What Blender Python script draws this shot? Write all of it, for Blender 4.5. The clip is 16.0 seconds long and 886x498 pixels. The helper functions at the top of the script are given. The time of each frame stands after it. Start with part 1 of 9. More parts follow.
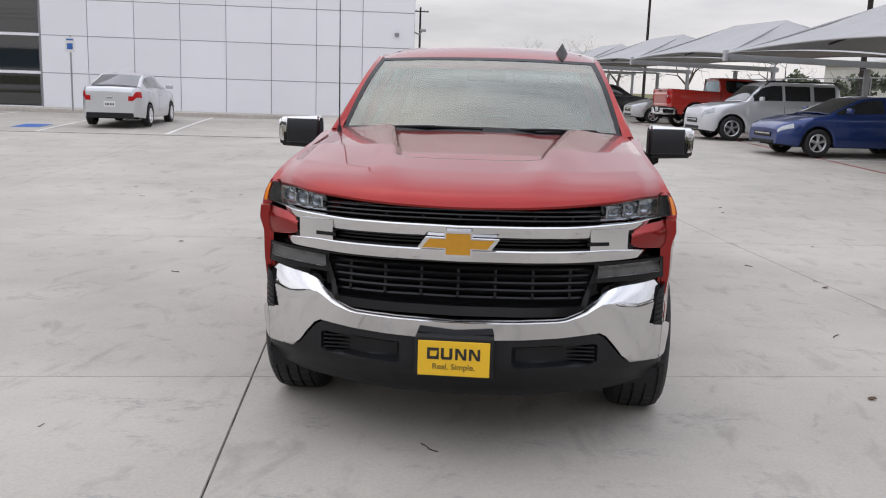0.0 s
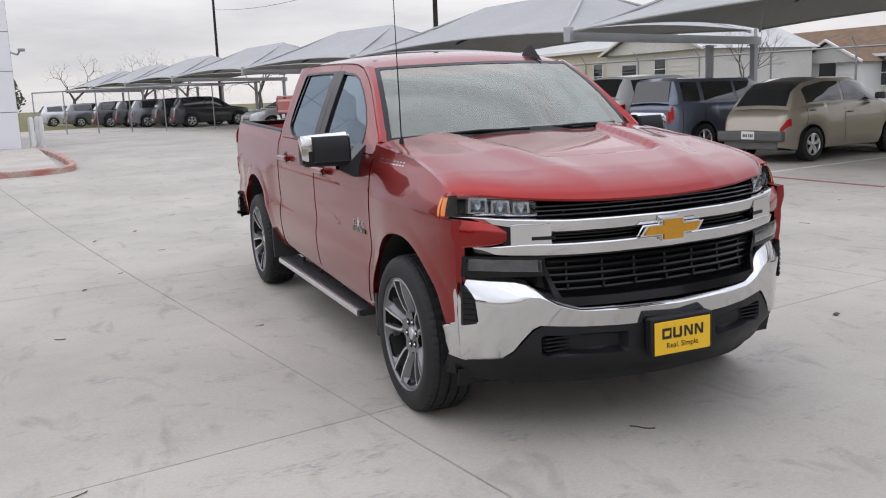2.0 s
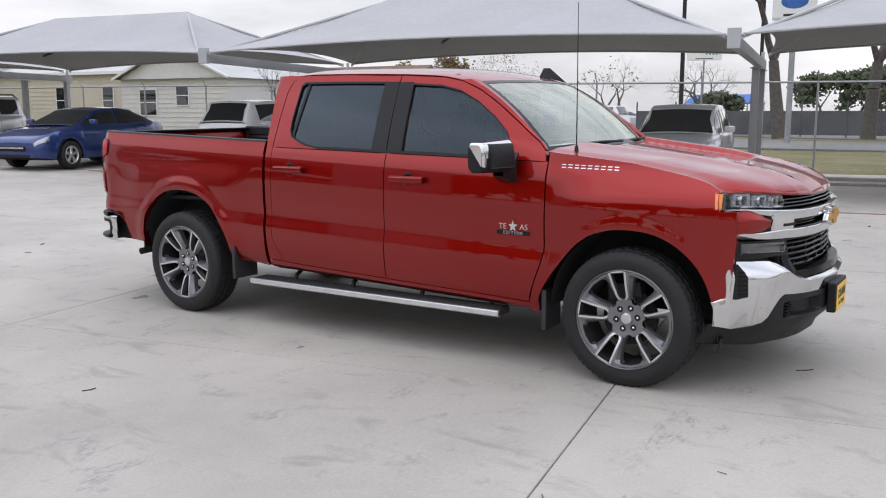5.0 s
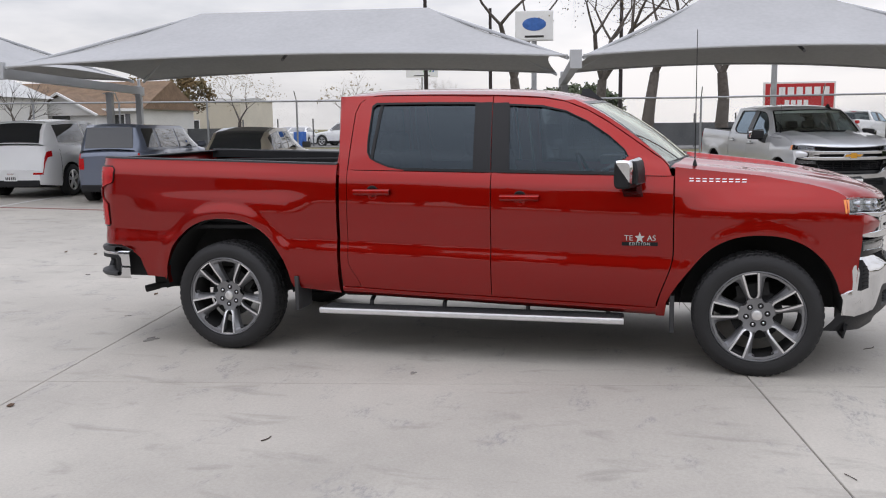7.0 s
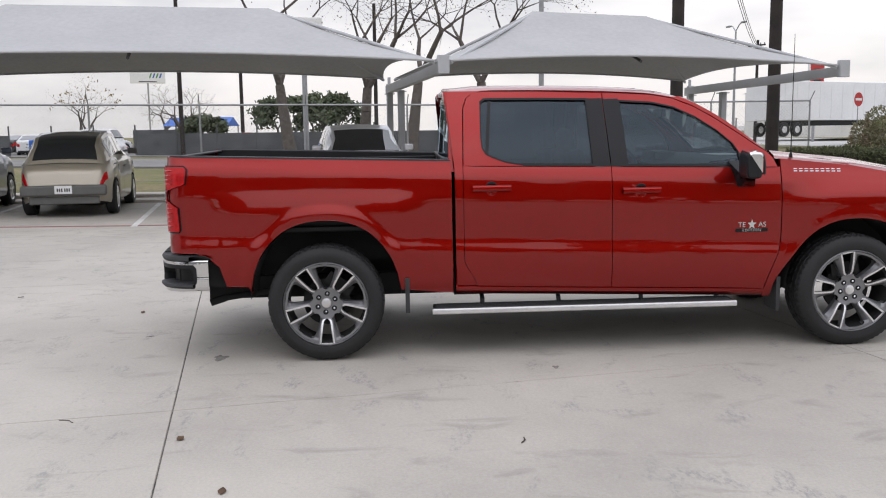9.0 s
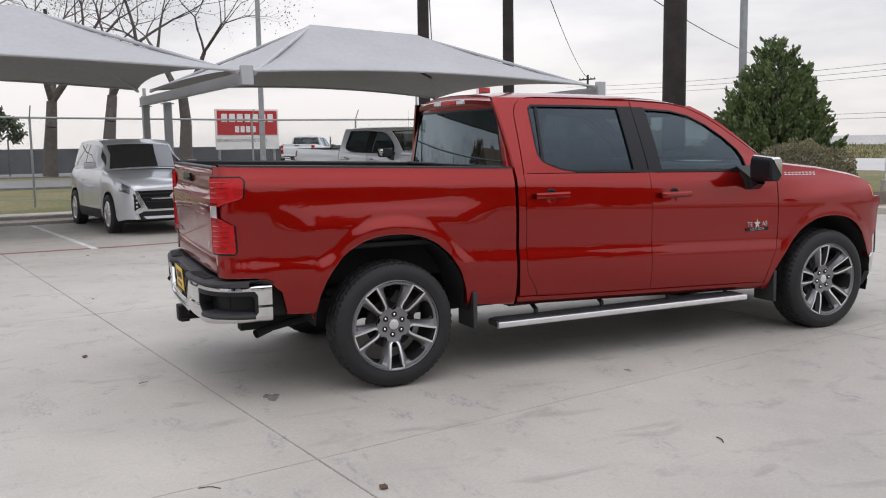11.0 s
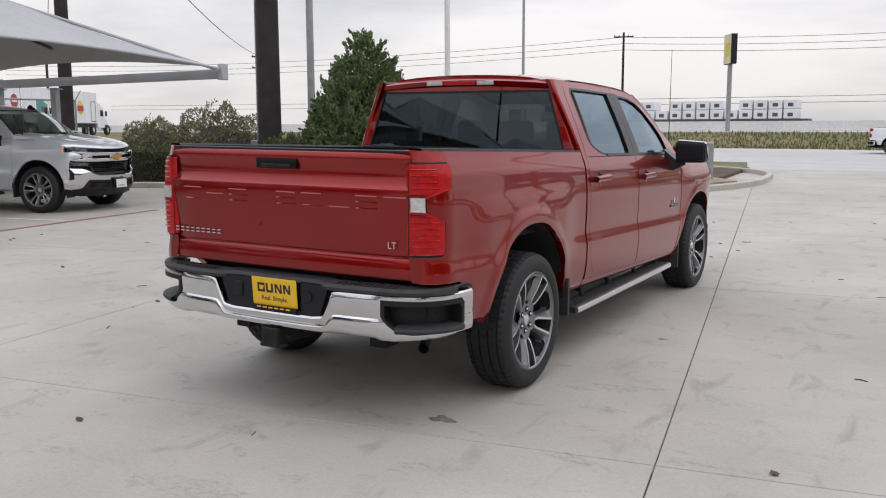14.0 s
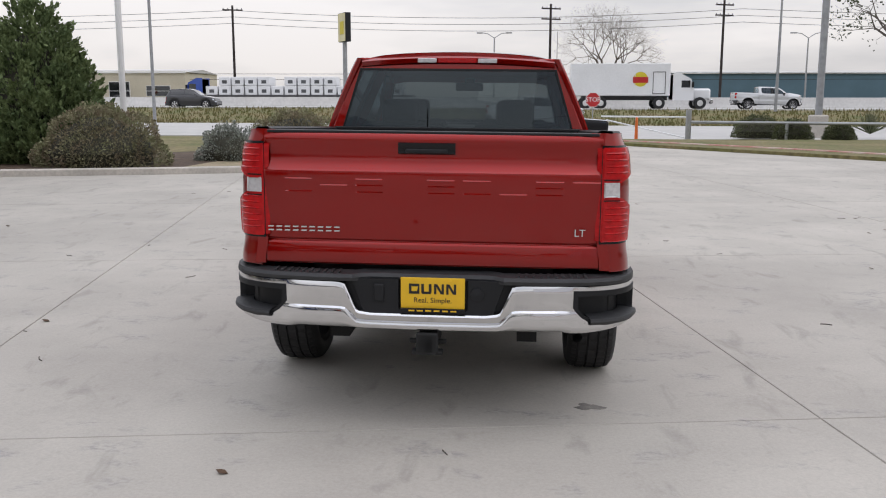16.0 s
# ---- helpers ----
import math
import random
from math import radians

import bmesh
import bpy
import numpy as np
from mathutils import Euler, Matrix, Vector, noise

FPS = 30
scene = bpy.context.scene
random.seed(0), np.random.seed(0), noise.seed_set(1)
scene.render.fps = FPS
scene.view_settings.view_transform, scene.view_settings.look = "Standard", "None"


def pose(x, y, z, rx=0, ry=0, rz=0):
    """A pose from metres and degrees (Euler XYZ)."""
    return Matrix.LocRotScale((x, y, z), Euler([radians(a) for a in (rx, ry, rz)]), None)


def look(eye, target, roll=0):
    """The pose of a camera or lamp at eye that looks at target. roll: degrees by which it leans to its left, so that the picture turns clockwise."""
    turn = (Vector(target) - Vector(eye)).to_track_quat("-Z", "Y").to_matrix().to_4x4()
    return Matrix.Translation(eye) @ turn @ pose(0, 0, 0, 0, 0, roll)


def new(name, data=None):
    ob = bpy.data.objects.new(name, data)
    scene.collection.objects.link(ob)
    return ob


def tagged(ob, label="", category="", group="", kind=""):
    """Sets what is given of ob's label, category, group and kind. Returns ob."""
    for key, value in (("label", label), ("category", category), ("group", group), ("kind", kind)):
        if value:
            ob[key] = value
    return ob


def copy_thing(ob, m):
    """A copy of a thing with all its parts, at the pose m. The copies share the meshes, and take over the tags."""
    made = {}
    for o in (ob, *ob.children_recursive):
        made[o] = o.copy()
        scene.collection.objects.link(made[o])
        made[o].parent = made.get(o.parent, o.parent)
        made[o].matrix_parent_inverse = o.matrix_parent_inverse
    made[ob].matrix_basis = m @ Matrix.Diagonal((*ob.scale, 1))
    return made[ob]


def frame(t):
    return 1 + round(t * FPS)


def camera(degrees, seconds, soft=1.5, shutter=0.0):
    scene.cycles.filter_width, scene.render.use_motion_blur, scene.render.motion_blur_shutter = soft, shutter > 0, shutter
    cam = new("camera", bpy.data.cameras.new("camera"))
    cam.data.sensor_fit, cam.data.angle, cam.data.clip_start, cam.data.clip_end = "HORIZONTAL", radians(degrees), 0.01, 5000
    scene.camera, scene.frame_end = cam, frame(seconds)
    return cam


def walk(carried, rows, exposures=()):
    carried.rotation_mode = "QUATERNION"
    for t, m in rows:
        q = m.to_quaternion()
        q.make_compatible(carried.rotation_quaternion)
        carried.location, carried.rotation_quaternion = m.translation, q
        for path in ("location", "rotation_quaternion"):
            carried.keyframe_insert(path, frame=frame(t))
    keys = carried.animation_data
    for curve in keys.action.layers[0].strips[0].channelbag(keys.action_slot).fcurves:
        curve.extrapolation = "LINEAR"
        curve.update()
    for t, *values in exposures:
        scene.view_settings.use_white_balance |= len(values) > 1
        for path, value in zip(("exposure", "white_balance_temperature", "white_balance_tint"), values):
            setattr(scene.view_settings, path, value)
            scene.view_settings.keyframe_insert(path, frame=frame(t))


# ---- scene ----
cam = camera(53.3, 16.0, 1.1)
PATH = [
    (0, (0.282, -4.561, 1.614), (0.105, -2.603, 1.25), 2.03),
    (0.5, (-0.420, -4.592, 1.580), (-0.377, -2.627, 1.214), 1.17),
    (1, (-1.128, -4.556, 1.580), (-0.823, -2.617, 1.198), -0.49),
    (1.5, (-1.770, -4.421, 1.592), (-1.244, -2.530, 1.213), -2.07),
    (2, (-2.428, -4.156, 1.593), (-1.682, -2.333, 1.249), -2.25),
    (2.5, (-3.028, -3.908, 1.601), (-2.110, -2.162, 1.274), -1.84),
    (3, (-3.598, -3.523, 1.580), (-2.512, -1.876, 1.255), -1.84),
    (3.5, (-4.185, -3.182, 1.562), (-2.960, -1.629, 1.272), -0.64),
    (4, (-4.701, -2.772, 1.550), (-3.274, -1.398, 1.278), -0.96),
    (4.2, (-4.918, -2.599, 1.563), (-3.430, -1.292, 1.284), -0.67),
    (6.3, (-6.457, -0.396, 1.570), (-4.622, 0.342, 1.276), -0.26),
    (6.5, (-6.533, -0.130, 1.589), (-4.668, 0.536, 1.305), -0.28),
    (7, (-6.815, 0.486, 1.612), (-4.903, 1.005, 1.338), -0.71),
    (7.5, (-6.919, 1.155, 1.601), (-4.970, 1.512, 1.329), -1.45),
    (8, (-7.043, 1.832, 1.586), (-5.069, 2.023, 1.324), -0.79),
    (8.5, (-7.066, 2.513, 1.570), (-5.085, 2.560, 1.301), -1.33),
    (9, (-7.052, 3.214, 1.552), (-5.072, 3.123, 1.290), -0.77),
    (9.2, (-7.018, 3.465, 1.576), (-5.043, 3.276, 1.321), -0.40),
    (11.3, (-5.947, 6.097, 1.505), (-4.176, 5.199, 1.269), -0.84),
    (11.5, (-5.800, 6.318, 1.539), (-4.061, 5.360, 1.298), -0.76),
    (12, (-5.335, 6.833, 1.518), (-3.702, 5.709, 1.252), -1.02),
    (12.5, (-4.886, 7.377, 1.520), (-3.343, 6.131, 1.261), -0.57),
    (13, (-4.359, 7.801, 1.509), (-2.936, 6.423, 1.237), -1.63),
    (13.5, (-3.732, 8.175, 1.500), (-2.489, 6.636, 1.210), -1.01),
    (14, (-3.124, 8.466, 1.516), (-2.119, 6.758, 1.244), -0.20),
    (14.5, (-2.416, 8.668, 1.536), (-1.624, 6.852, 1.259), 0.43),
    (15, (-1.763, 8.882, 1.563), (-1.192, 6.986, 1.282), 0.47),
    (15.5, (-1.070, 8.955, 1.561), (-0.689, 7.012, 1.275), -0.38),
    (16, (-0.388, 9.031, 1.550), (-0.232, 7.064, 1.222), 0.07),
]
walk(cam, [(t, look(eye, target, roll)) for t, eye, target, roll in PATH], ((0, -0.26, 7250, 13), (2, -0.25, 7200, 13), (4, -0.11, 6950, 13), (6.5, -0.13, 7200, 13), (7.5, -0.21, 7200, 13), (9, -0.18, 7300, 13), (12, -0.27, 7300, 13), (14, -0.28, 7280, 13), (15, -0.39, 7300, 13), (16, -0.32, 7320, 13)))

# ---- world, sun and exposure ----
world = bpy.data.worlds.new("overcast_sky")
scene.world = world
world.use_nodes = True
wn, wl = world.node_tree.nodes, world.node_tree.links
SUN_EL, SUN_AZ = radians(70), radians(290)
sky = wn.new("ShaderNodeTexSky")
sky.sky_type = "NISHITA"
sky.sun_disc = False
sky.sun_elevation, sky.sun_rotation = SUN_EL, SUN_AZ
sky.air_density, sky.dust_density = 1.0, 4.0
wtc = wn.new("ShaderNodeTexCoord")
wmap = wn.new("ShaderNodeMapping")
wmap.inputs["Scale"].default_value = (1.0, 1.6, 5.5)
wl.new(wtc.outputs["Generated"], wmap.inputs["Vector"])
wnoise = wn.new("ShaderNodeTexNoise")
wnoise.inputs["Scale"].default_value = 1.7
wnoise.inputs["Detail"].default_value = 7
wnoise.inputs["Roughness"].default_value = 0.55
wl.new(wmap.outputs["Vector"], wnoise.inputs["Vector"])
wramp = wn.new("ShaderNodeValToRGB")
wramp.color_ramp.elements[0].position, wramp.color_ramp.elements[0].color = 0.34, (6.0, 6.45, 7.2, 1)
wramp.color_ramp.elements[1].position, wramp.color_ramp.elements[1].color = 0.60, (9.25, 9.6, 10.3, 1)
wl.new(wnoise.outputs["Fac"], wramp.inputs["Fac"])
wmix = wn.new("ShaderNodeMix")
wmix.data_type = "RGBA"
wmix.inputs["Factor"].default_value = 0.86
wl.new(sky.outputs["Color"], wmix.inputs["A"])
wl.new(wramp.outputs["Color"], wmix.inputs["B"])
wsep = wn.new("ShaderNodeSeparateXYZ")
wl.new(wtc.outputs["Generated"], wsep.inputs["Vector"])
wup = wn.new("ShaderNodeMapRange")
wup.data_type = "FLOAT_VECTOR"
wup.inputs[9].default_value, wup.inputs[10].default_value = (1.12, 1.12, 1.12), (1.94, 2.11, 2.42)
wl.new(wsep.outputs["Z"], wup.inputs["Vector"])
wdome = wn.new("ShaderNodeMix")
wdome.data_type, wdome.blend_type = "RGBA", "MULTIPLY"
wdome.inputs["Factor"].default_value = 1.0
wl.new(wmix.outputs["Result"], wdome.inputs["A"])
wl.new(wup.outputs["Vector"], wdome.inputs["B"])
wl.new(wdome.outputs["Result"], wn["Background"].inputs["Color"])
wn["Background"].inputs["Strength"].default_value = 0.109
sun = new("sun", bpy.data.lights.new("sun", "SUN"))
sun.data.energy, sun.data.angle, sun.data.color = 0.35, radians(120), (1.0, 0.975, 0.94)
sun.matrix_world = look((math.sin(SUN_AZ) * 40, math.cos(SUN_AZ) * 40, math.tan(SUN_EL) * 40), (0, 0, 0))


# ---- materials ----
def mat(name, color, rough=0.5, metal=0.0, coat=0.0, coat_rough=0.04, var=0.0, scale=8.0, fine=0.0, bump=0.0,
        bump_scale=60.0, color2=None, emit=0.0, flake=0.0, spec=0.5, obvar=0.0, rough_var=0.0):
    """A surface with variation at two scales, a fine relief and, where wanted, a clear coat."""
    m = bpy.data.materials.new(name)
    m.use_nodes = True
    n, l = m.node_tree.nodes, m.node_tree.links
    b = n["Principled BSDF"]
    b.inputs["Roughness"].default_value, b.inputs["Metallic"].default_value = rough, metal
    b.inputs["Coat Weight"].default_value, b.inputs["Coat Roughness"].default_value = coat, coat_rough
    b.inputs["Specular IOR Level"].default_value = spec
    b.inputs["Base Color"].default_value = (*color, 1)
    if var or fine or bump or color2 or flake or rough_var:
        tc = n.new("ShaderNodeTexCoord")
        co = tc.outputs["Object"]
    if var or fine or color2:
        big = n.new("ShaderNodeTexNoise")
        big.inputs["Scale"].default_value, big.inputs["Detail"].default_value = scale, 6
        l.new(co, big.inputs["Vector"])
        sm = n.new("ShaderNodeTexNoise")
        sm.inputs["Scale"].default_value, sm.inputs["Detail"].default_value = scale * 14, 3
        l.new(co, sm.inputs["Vector"])
        ramp = n.new("ShaderNodeMapRange")
        ramp.inputs["From Min"].default_value, ramp.inputs["From Max"].default_value = 0.35, 0.65
        l.new(big.outputs["Fac"], ramp.inputs["Value"])
        mx = n.new("ShaderNodeMix")
        mx.data_type = "RGBA"
        c2 = color2 or tuple(c * (1 - var) for c in color)
        mx.inputs["A"].default_value, mx.inputs["B"].default_value = (*color, 1), (*c2, 1)
        l.new(ramp.outputs["Result"], mx.inputs["Factor"])
        out = mx.outputs["Result"]
        if fine:
            mr = n.new("ShaderNodeMapRange")
            mr.inputs["From Min"].default_value, mr.inputs["From Max"].default_value = 0.3, 0.7
            mr.inputs["To Min"].default_value, mr.inputs["To Max"].default_value = 1 - fine, 1 + fine * 0.6
            l.new(sm.outputs["Fac"], mr.inputs["Value"])
            m2 = n.new("ShaderNodeMix")
            m2.data_type, m2.blend_type = "RGBA", "MULTIPLY"
            m2.inputs["Factor"].default_value = 1.0
            l.new(out, m2.inputs["A"])
            l.new(mr.outputs["Result"], m2.inputs["B"])
            out = m2.outputs["Result"]
        if obvar:
            oi = n.new("ShaderNodeObjectInfo")
            mo = n.new("ShaderNodeMapRange")
            mo.inputs["To Min"].default_value, mo.inputs["To Max"].default_value = 1 - obvar, 1 + obvar * 0.5
            l.new(oi.outputs["Random"], mo.inputs["Value"])
            m3 = n.new("ShaderNodeMix")
            m3.data_type, m3.blend_type = "RGBA", "MULTIPLY"
            m3.inputs["Factor"].default_value = 1.0
            l.new(out, m3.inputs["A"])
            l.new(mo.outputs["Result"], m3.inputs["B"])
            out = m3.outputs["Result"]
        l.new(out, b.inputs["Base Color"])
        if rough_var:
            rr = n.new("ShaderNodeMapRange")
            rr.inputs["To Min"].default_value, rr.inputs["To Max"].default_value = rough - rough_var, rough + rough_var
            l.new(sm.outputs["Fac"], rr.inputs["Value"])
            l.new(rr.outputs["Result"], b.inputs["Roughness"])
    if bump:
        bn = n.new("ShaderNodeTexNoise")
        bn.inputs["Scale"].default_value, bn.inputs["Detail"].default_value = bump_scale, 4
        l.new(co, bn.inputs["Vector"])
        bu = n.new("ShaderNodeBump")
        bu.inputs["Strength"].default_value, bu.inputs["Distance"].default_value = bump, 0.01
        l.new(bn.outputs["Fac"], bu.inputs["Height"])
        l.new(bu.outputs["Normal"], b.inputs["Normal"])
    if flake:
        fv = n.new("ShaderNodeTexVoronoi")
        fv.inputs["Scale"].default_value = 900
        l.new(co, fv.inputs["Vector"])
        fb = n.new("ShaderNodeBump")
        fb.inputs["Strength"].default_value, fb.inputs["Distance"].default_value = flake, 0.001
        l.new(fv.outputs["Distance"], fb.inputs["Height"])
        l.new(fb.outputs["Normal"], b.inputs["Normal"])
    if emit:
        b.inputs["Emission Color"].default_value = (*color, 1)
        b.inputs["Emission Strength"].default_value = emit
    return m


def glass(name, tint, gloss_ior=1.5, rough=0.0, shine=(1, 1, 1)):
    """A tinted pane: it lets light through by its tint, and mirrors more at a flat angle."""
    m = bpy.data.materials.new(name)
    m.use_nodes = True
    n, l = m.node_tree.nodes, m.node_tree.links
    n.remove(n["Principled BSDF"])
    tr, gl, lw, mx = (n.new("ShaderNode" + k) for k in ("BsdfTransparent", "BsdfGlossy", "LayerWeight", "MixShader"))
    tr.inputs["Color"].default_value = (*tint, 1)
    gl.inputs["Roughness"].default_value = rough
    gl.inputs["Color"].default_value = (*shine, 1)
    lw.inputs["Blend"].default_value = 0.5
    f0 = ((gloss_ior - 1) / (gloss_ior + 1)) ** 2
    power, fr = n.new("ShaderNodeMath"), n.new("ShaderNodeMath")
    power.operation, fr.operation = "POWER", "MULTIPLY_ADD"
    power.inputs[1].default_value = 3.0
    fr.inputs[1].default_value, fr.inputs[2].default_value = 1 - f0, f0
    l.new(lw.outputs["Facing"], power.inputs[0])
    l.new(power.outputs["Value"], fr.inputs[0])
    l.new(fr.outputs["Value"], mx.inputs["Fac"])
    l.new(tr.outputs["BSDF"], mx.inputs[1])
    l.new(gl.outputs["BSDF"], mx.inputs[2])
    l.new(mx.outputs["Shader"], n["Material Output"].inputs["Surface"])
    return m


RED = mat("red_tintcoat_paint", (0.285, 0.005, 0.003), 0.38, 0.90, 1.0, 0.02, var=0.05, scale=1.2, spec=0.0)
RED.node_tree.nodes["Principled BSDF"].inputs["Coat IOR"].default_value = 1.48
BLACK_PLASTIC = mat("black_plastic", (0.011, 0.0115, 0.013), 0.5, spec=0.3, var=0.2, scale=6, bump=0.08, bump_scale=300)
GLOSS_BLACK = mat("gloss_black", (0.006, 0.006, 0.007), 0.2, spec=0.3)
MIRROR = mat("dark_mirror_glass", (0.25, 0.27, 0.30), 0.02, 1.0)
DARK_VOID = mat("dark_underbody_and_shade", (0.012, 0.012, 0.012), 0.85, var=0.4, scale=5)
CHROME = mat("chrome", (0.67, 0.67, 0.675), 0.08, 1.0, rough_var=0.03, var=0.05, scale=3)
ALU = mat("machined_aluminium", (0.80, 0.80, 0.81), 0.30, 1.0, var=0.08, scale=20, bump=0.03, bump_scale=400)
GREY_WHEEL = mat("dark_grey_wheel_paint", (0.22, 0.222, 0.23), 0.36, 0.6, var=0.1, scale=12)
STEEL = mat("dark_steel", (0.12, 0.12, 0.125), 0.45, 0.8, var=0.25, scale=9)
RUBBER = mat("tyre_rubber", (0.0115, 0.0115, 0.0125), 0.66, var=0.25, scale=7, fine=0.2, bump=0.12, bump_scale=180)
RUBBER_MAT = mat("ribbed_rubber", (0.03, 0.031, 0.033), 0.6, var=0.25, scale=10, bump=0.2, bump_scale=120)
GOLD = mat("gold_badge", (0.62, 0.30, 0.035), 0.38, 0.55, bump=0.06, bump_scale=500, var=0.08, scale=30)
PLATE_YELLOW = mat("yellow_plate", (0.80, 0.47, 0.02), 0.38, var=0.05, scale=20)
PLATE_WHITE = mat("white_plate", (0.72, 0.73, 0.72), 0.4, var=0.08, scale=20)
INK = mat("dark_lettering", (0.015, 0.013, 0.012), 0.45)
PAPER = mat("white_paper", (0.8, 0.8, 0.78), 0.7, var=0.05, scale=5)
LENS = glass("clear_lamp_lens", (0.9, 0.92, 0.94), 1.5)
WINDSHIELD = glass("windshield_glass", (0.72, 0.80, 0.76), 2.25, 0.0, (0.96, 1.0, 0.90))
REAR_TINT = glass("rear_window_glass", (0.11, 0.122, 0.13), 1.66, 0.0, (0.74, 0.90, 1.0))
TINT = glass("dark_tinted_glass", (0.08, 0.09, 0.10), 1.60, 0.0, (0.72, 0.88, 1.0))
FRONT_TINT = glass("light_tinted_glass", (0.20, 0.24, 0.26), 1.58, 0.0, (0.72, 0.88, 1.0))
TAIL_RED = mat("red_lamp_lens", (0.50, 0.007, 0.009), 0.20, coat=0.25, var=0.30, scale=30, spec=0.2, bump=0.25, bump_scale=90)
TAIL_CLEAR = mat("clear_lamp_insert", (0.62, 0.60, 0.60), 0.15, 0.3, coat=0.8, var=0.2, scale=60)
AMBER = mat("amber_reflector", (0.80, 0.22, 0.02), 0.2, coat=0.8)
SMOKED = mat("smoked_lamp_reflector", (0.16, 0.155, 0.15), 0.3, 0.5, var=0.3, scale=30)
LAMP_GREY = mat("lamp_reflector", (0.50, 0.52, 0.54), 0.14, 0.85, var=0.3, scale=40)
SEAT = mat("dark_grey_seat_cloth", (0.035, 0.036, 0.04), 0.85, var=0.2, scale=12, bump=0.2, bump_scale=250)
DASH = mat("dashboard_plastic", (0.10, 0.095, 0.088), 0.65, var=0.2, scale=8, bump=0.1, bump_scale=200)
CONCRETE_EDGE = mat("concrete_kerb", (0.50, 0.46, 0.41), 0.85, var=0.2, scale=1.2, fine=0.15, bump=0.3, bump_scale=60)
JOINT = mat("joint_filler", (0.02, 0.018, 0.016), 0.95, color2=(0.16, 0.145, 0.13), scale=5.5, fine=0.4)
WHITE_LINE = mat("worn_white_paint", (0.74, 0.73, 0.70), 0.7, var=0.22, scale=3, fine=0.2)
RED_LINE = mat("worn_red_paint", (0.34, 0.12, 0.10), 0.75, var=0.35, scale=2.5, fine=0.3)
FABRIC = mat("grey_shade_fabric", (0.40, 0.40, 0.40), 0.9, var=0.08, scale=0.7, fine=0.06, bump=0.15, bump_scale=30)
WHITE_STEEL = mat("painted_grey_steel", (0.42, 0.43, 0.44), 0.5, var=0.12, scale=2, bump=0.05)
GALV = mat("galvanised_steel", (0.34, 0.35, 0.36), 0.5, 0.5, var=0.2, scale=4)
WHITE_PANEL = mat("white_wall_panel", (0.80, 0.80, 0.83), 0.42, var=0.03, scale=0.4, obvar=0.03)
PANEL_JOINT = mat("panel_joint", (0.30, 0.30, 0.31), 0.7)
TREE_BARK = mat("grey_bark", (0.13, 0.11, 0.095), 0.9, var=0.4, scale=6, fine=0.3, bump=0.5, bump_scale=25)
WOOD_POLE = mat("dark_wooden_pole", (0.035, 0.026, 0.024), 0.85, var=0.45, scale=2.5, fine=0.4, bump=0.4, bump_scale=30)
GRASS = mat("winter_grass", (0.115, 0.12, 0.035), 0.95, color2=(0.20, 0.16, 0.075), var=0.3, scale=0.5, fine=0.4, bump=0.8, bump_scale=40)
MULCH = mat("brown_mulch", (0.11, 0.07, 0.045), 0.95, var=0.4, scale=3, fine=0.5, bump=0.8, bump_scale=40)
ASPHALT = mat("grey_asphalt", (0.20, 0.195, 0.185), 0.9, var=0.2, scale=0.3, fine=0.2, bump=0.3, bump_scale=80)
ROAD_CONC = mat("highway_concrete", (0.46, 0.45, 0.43), 0.85, var=0.1, scale=0.1, fine=0.1)


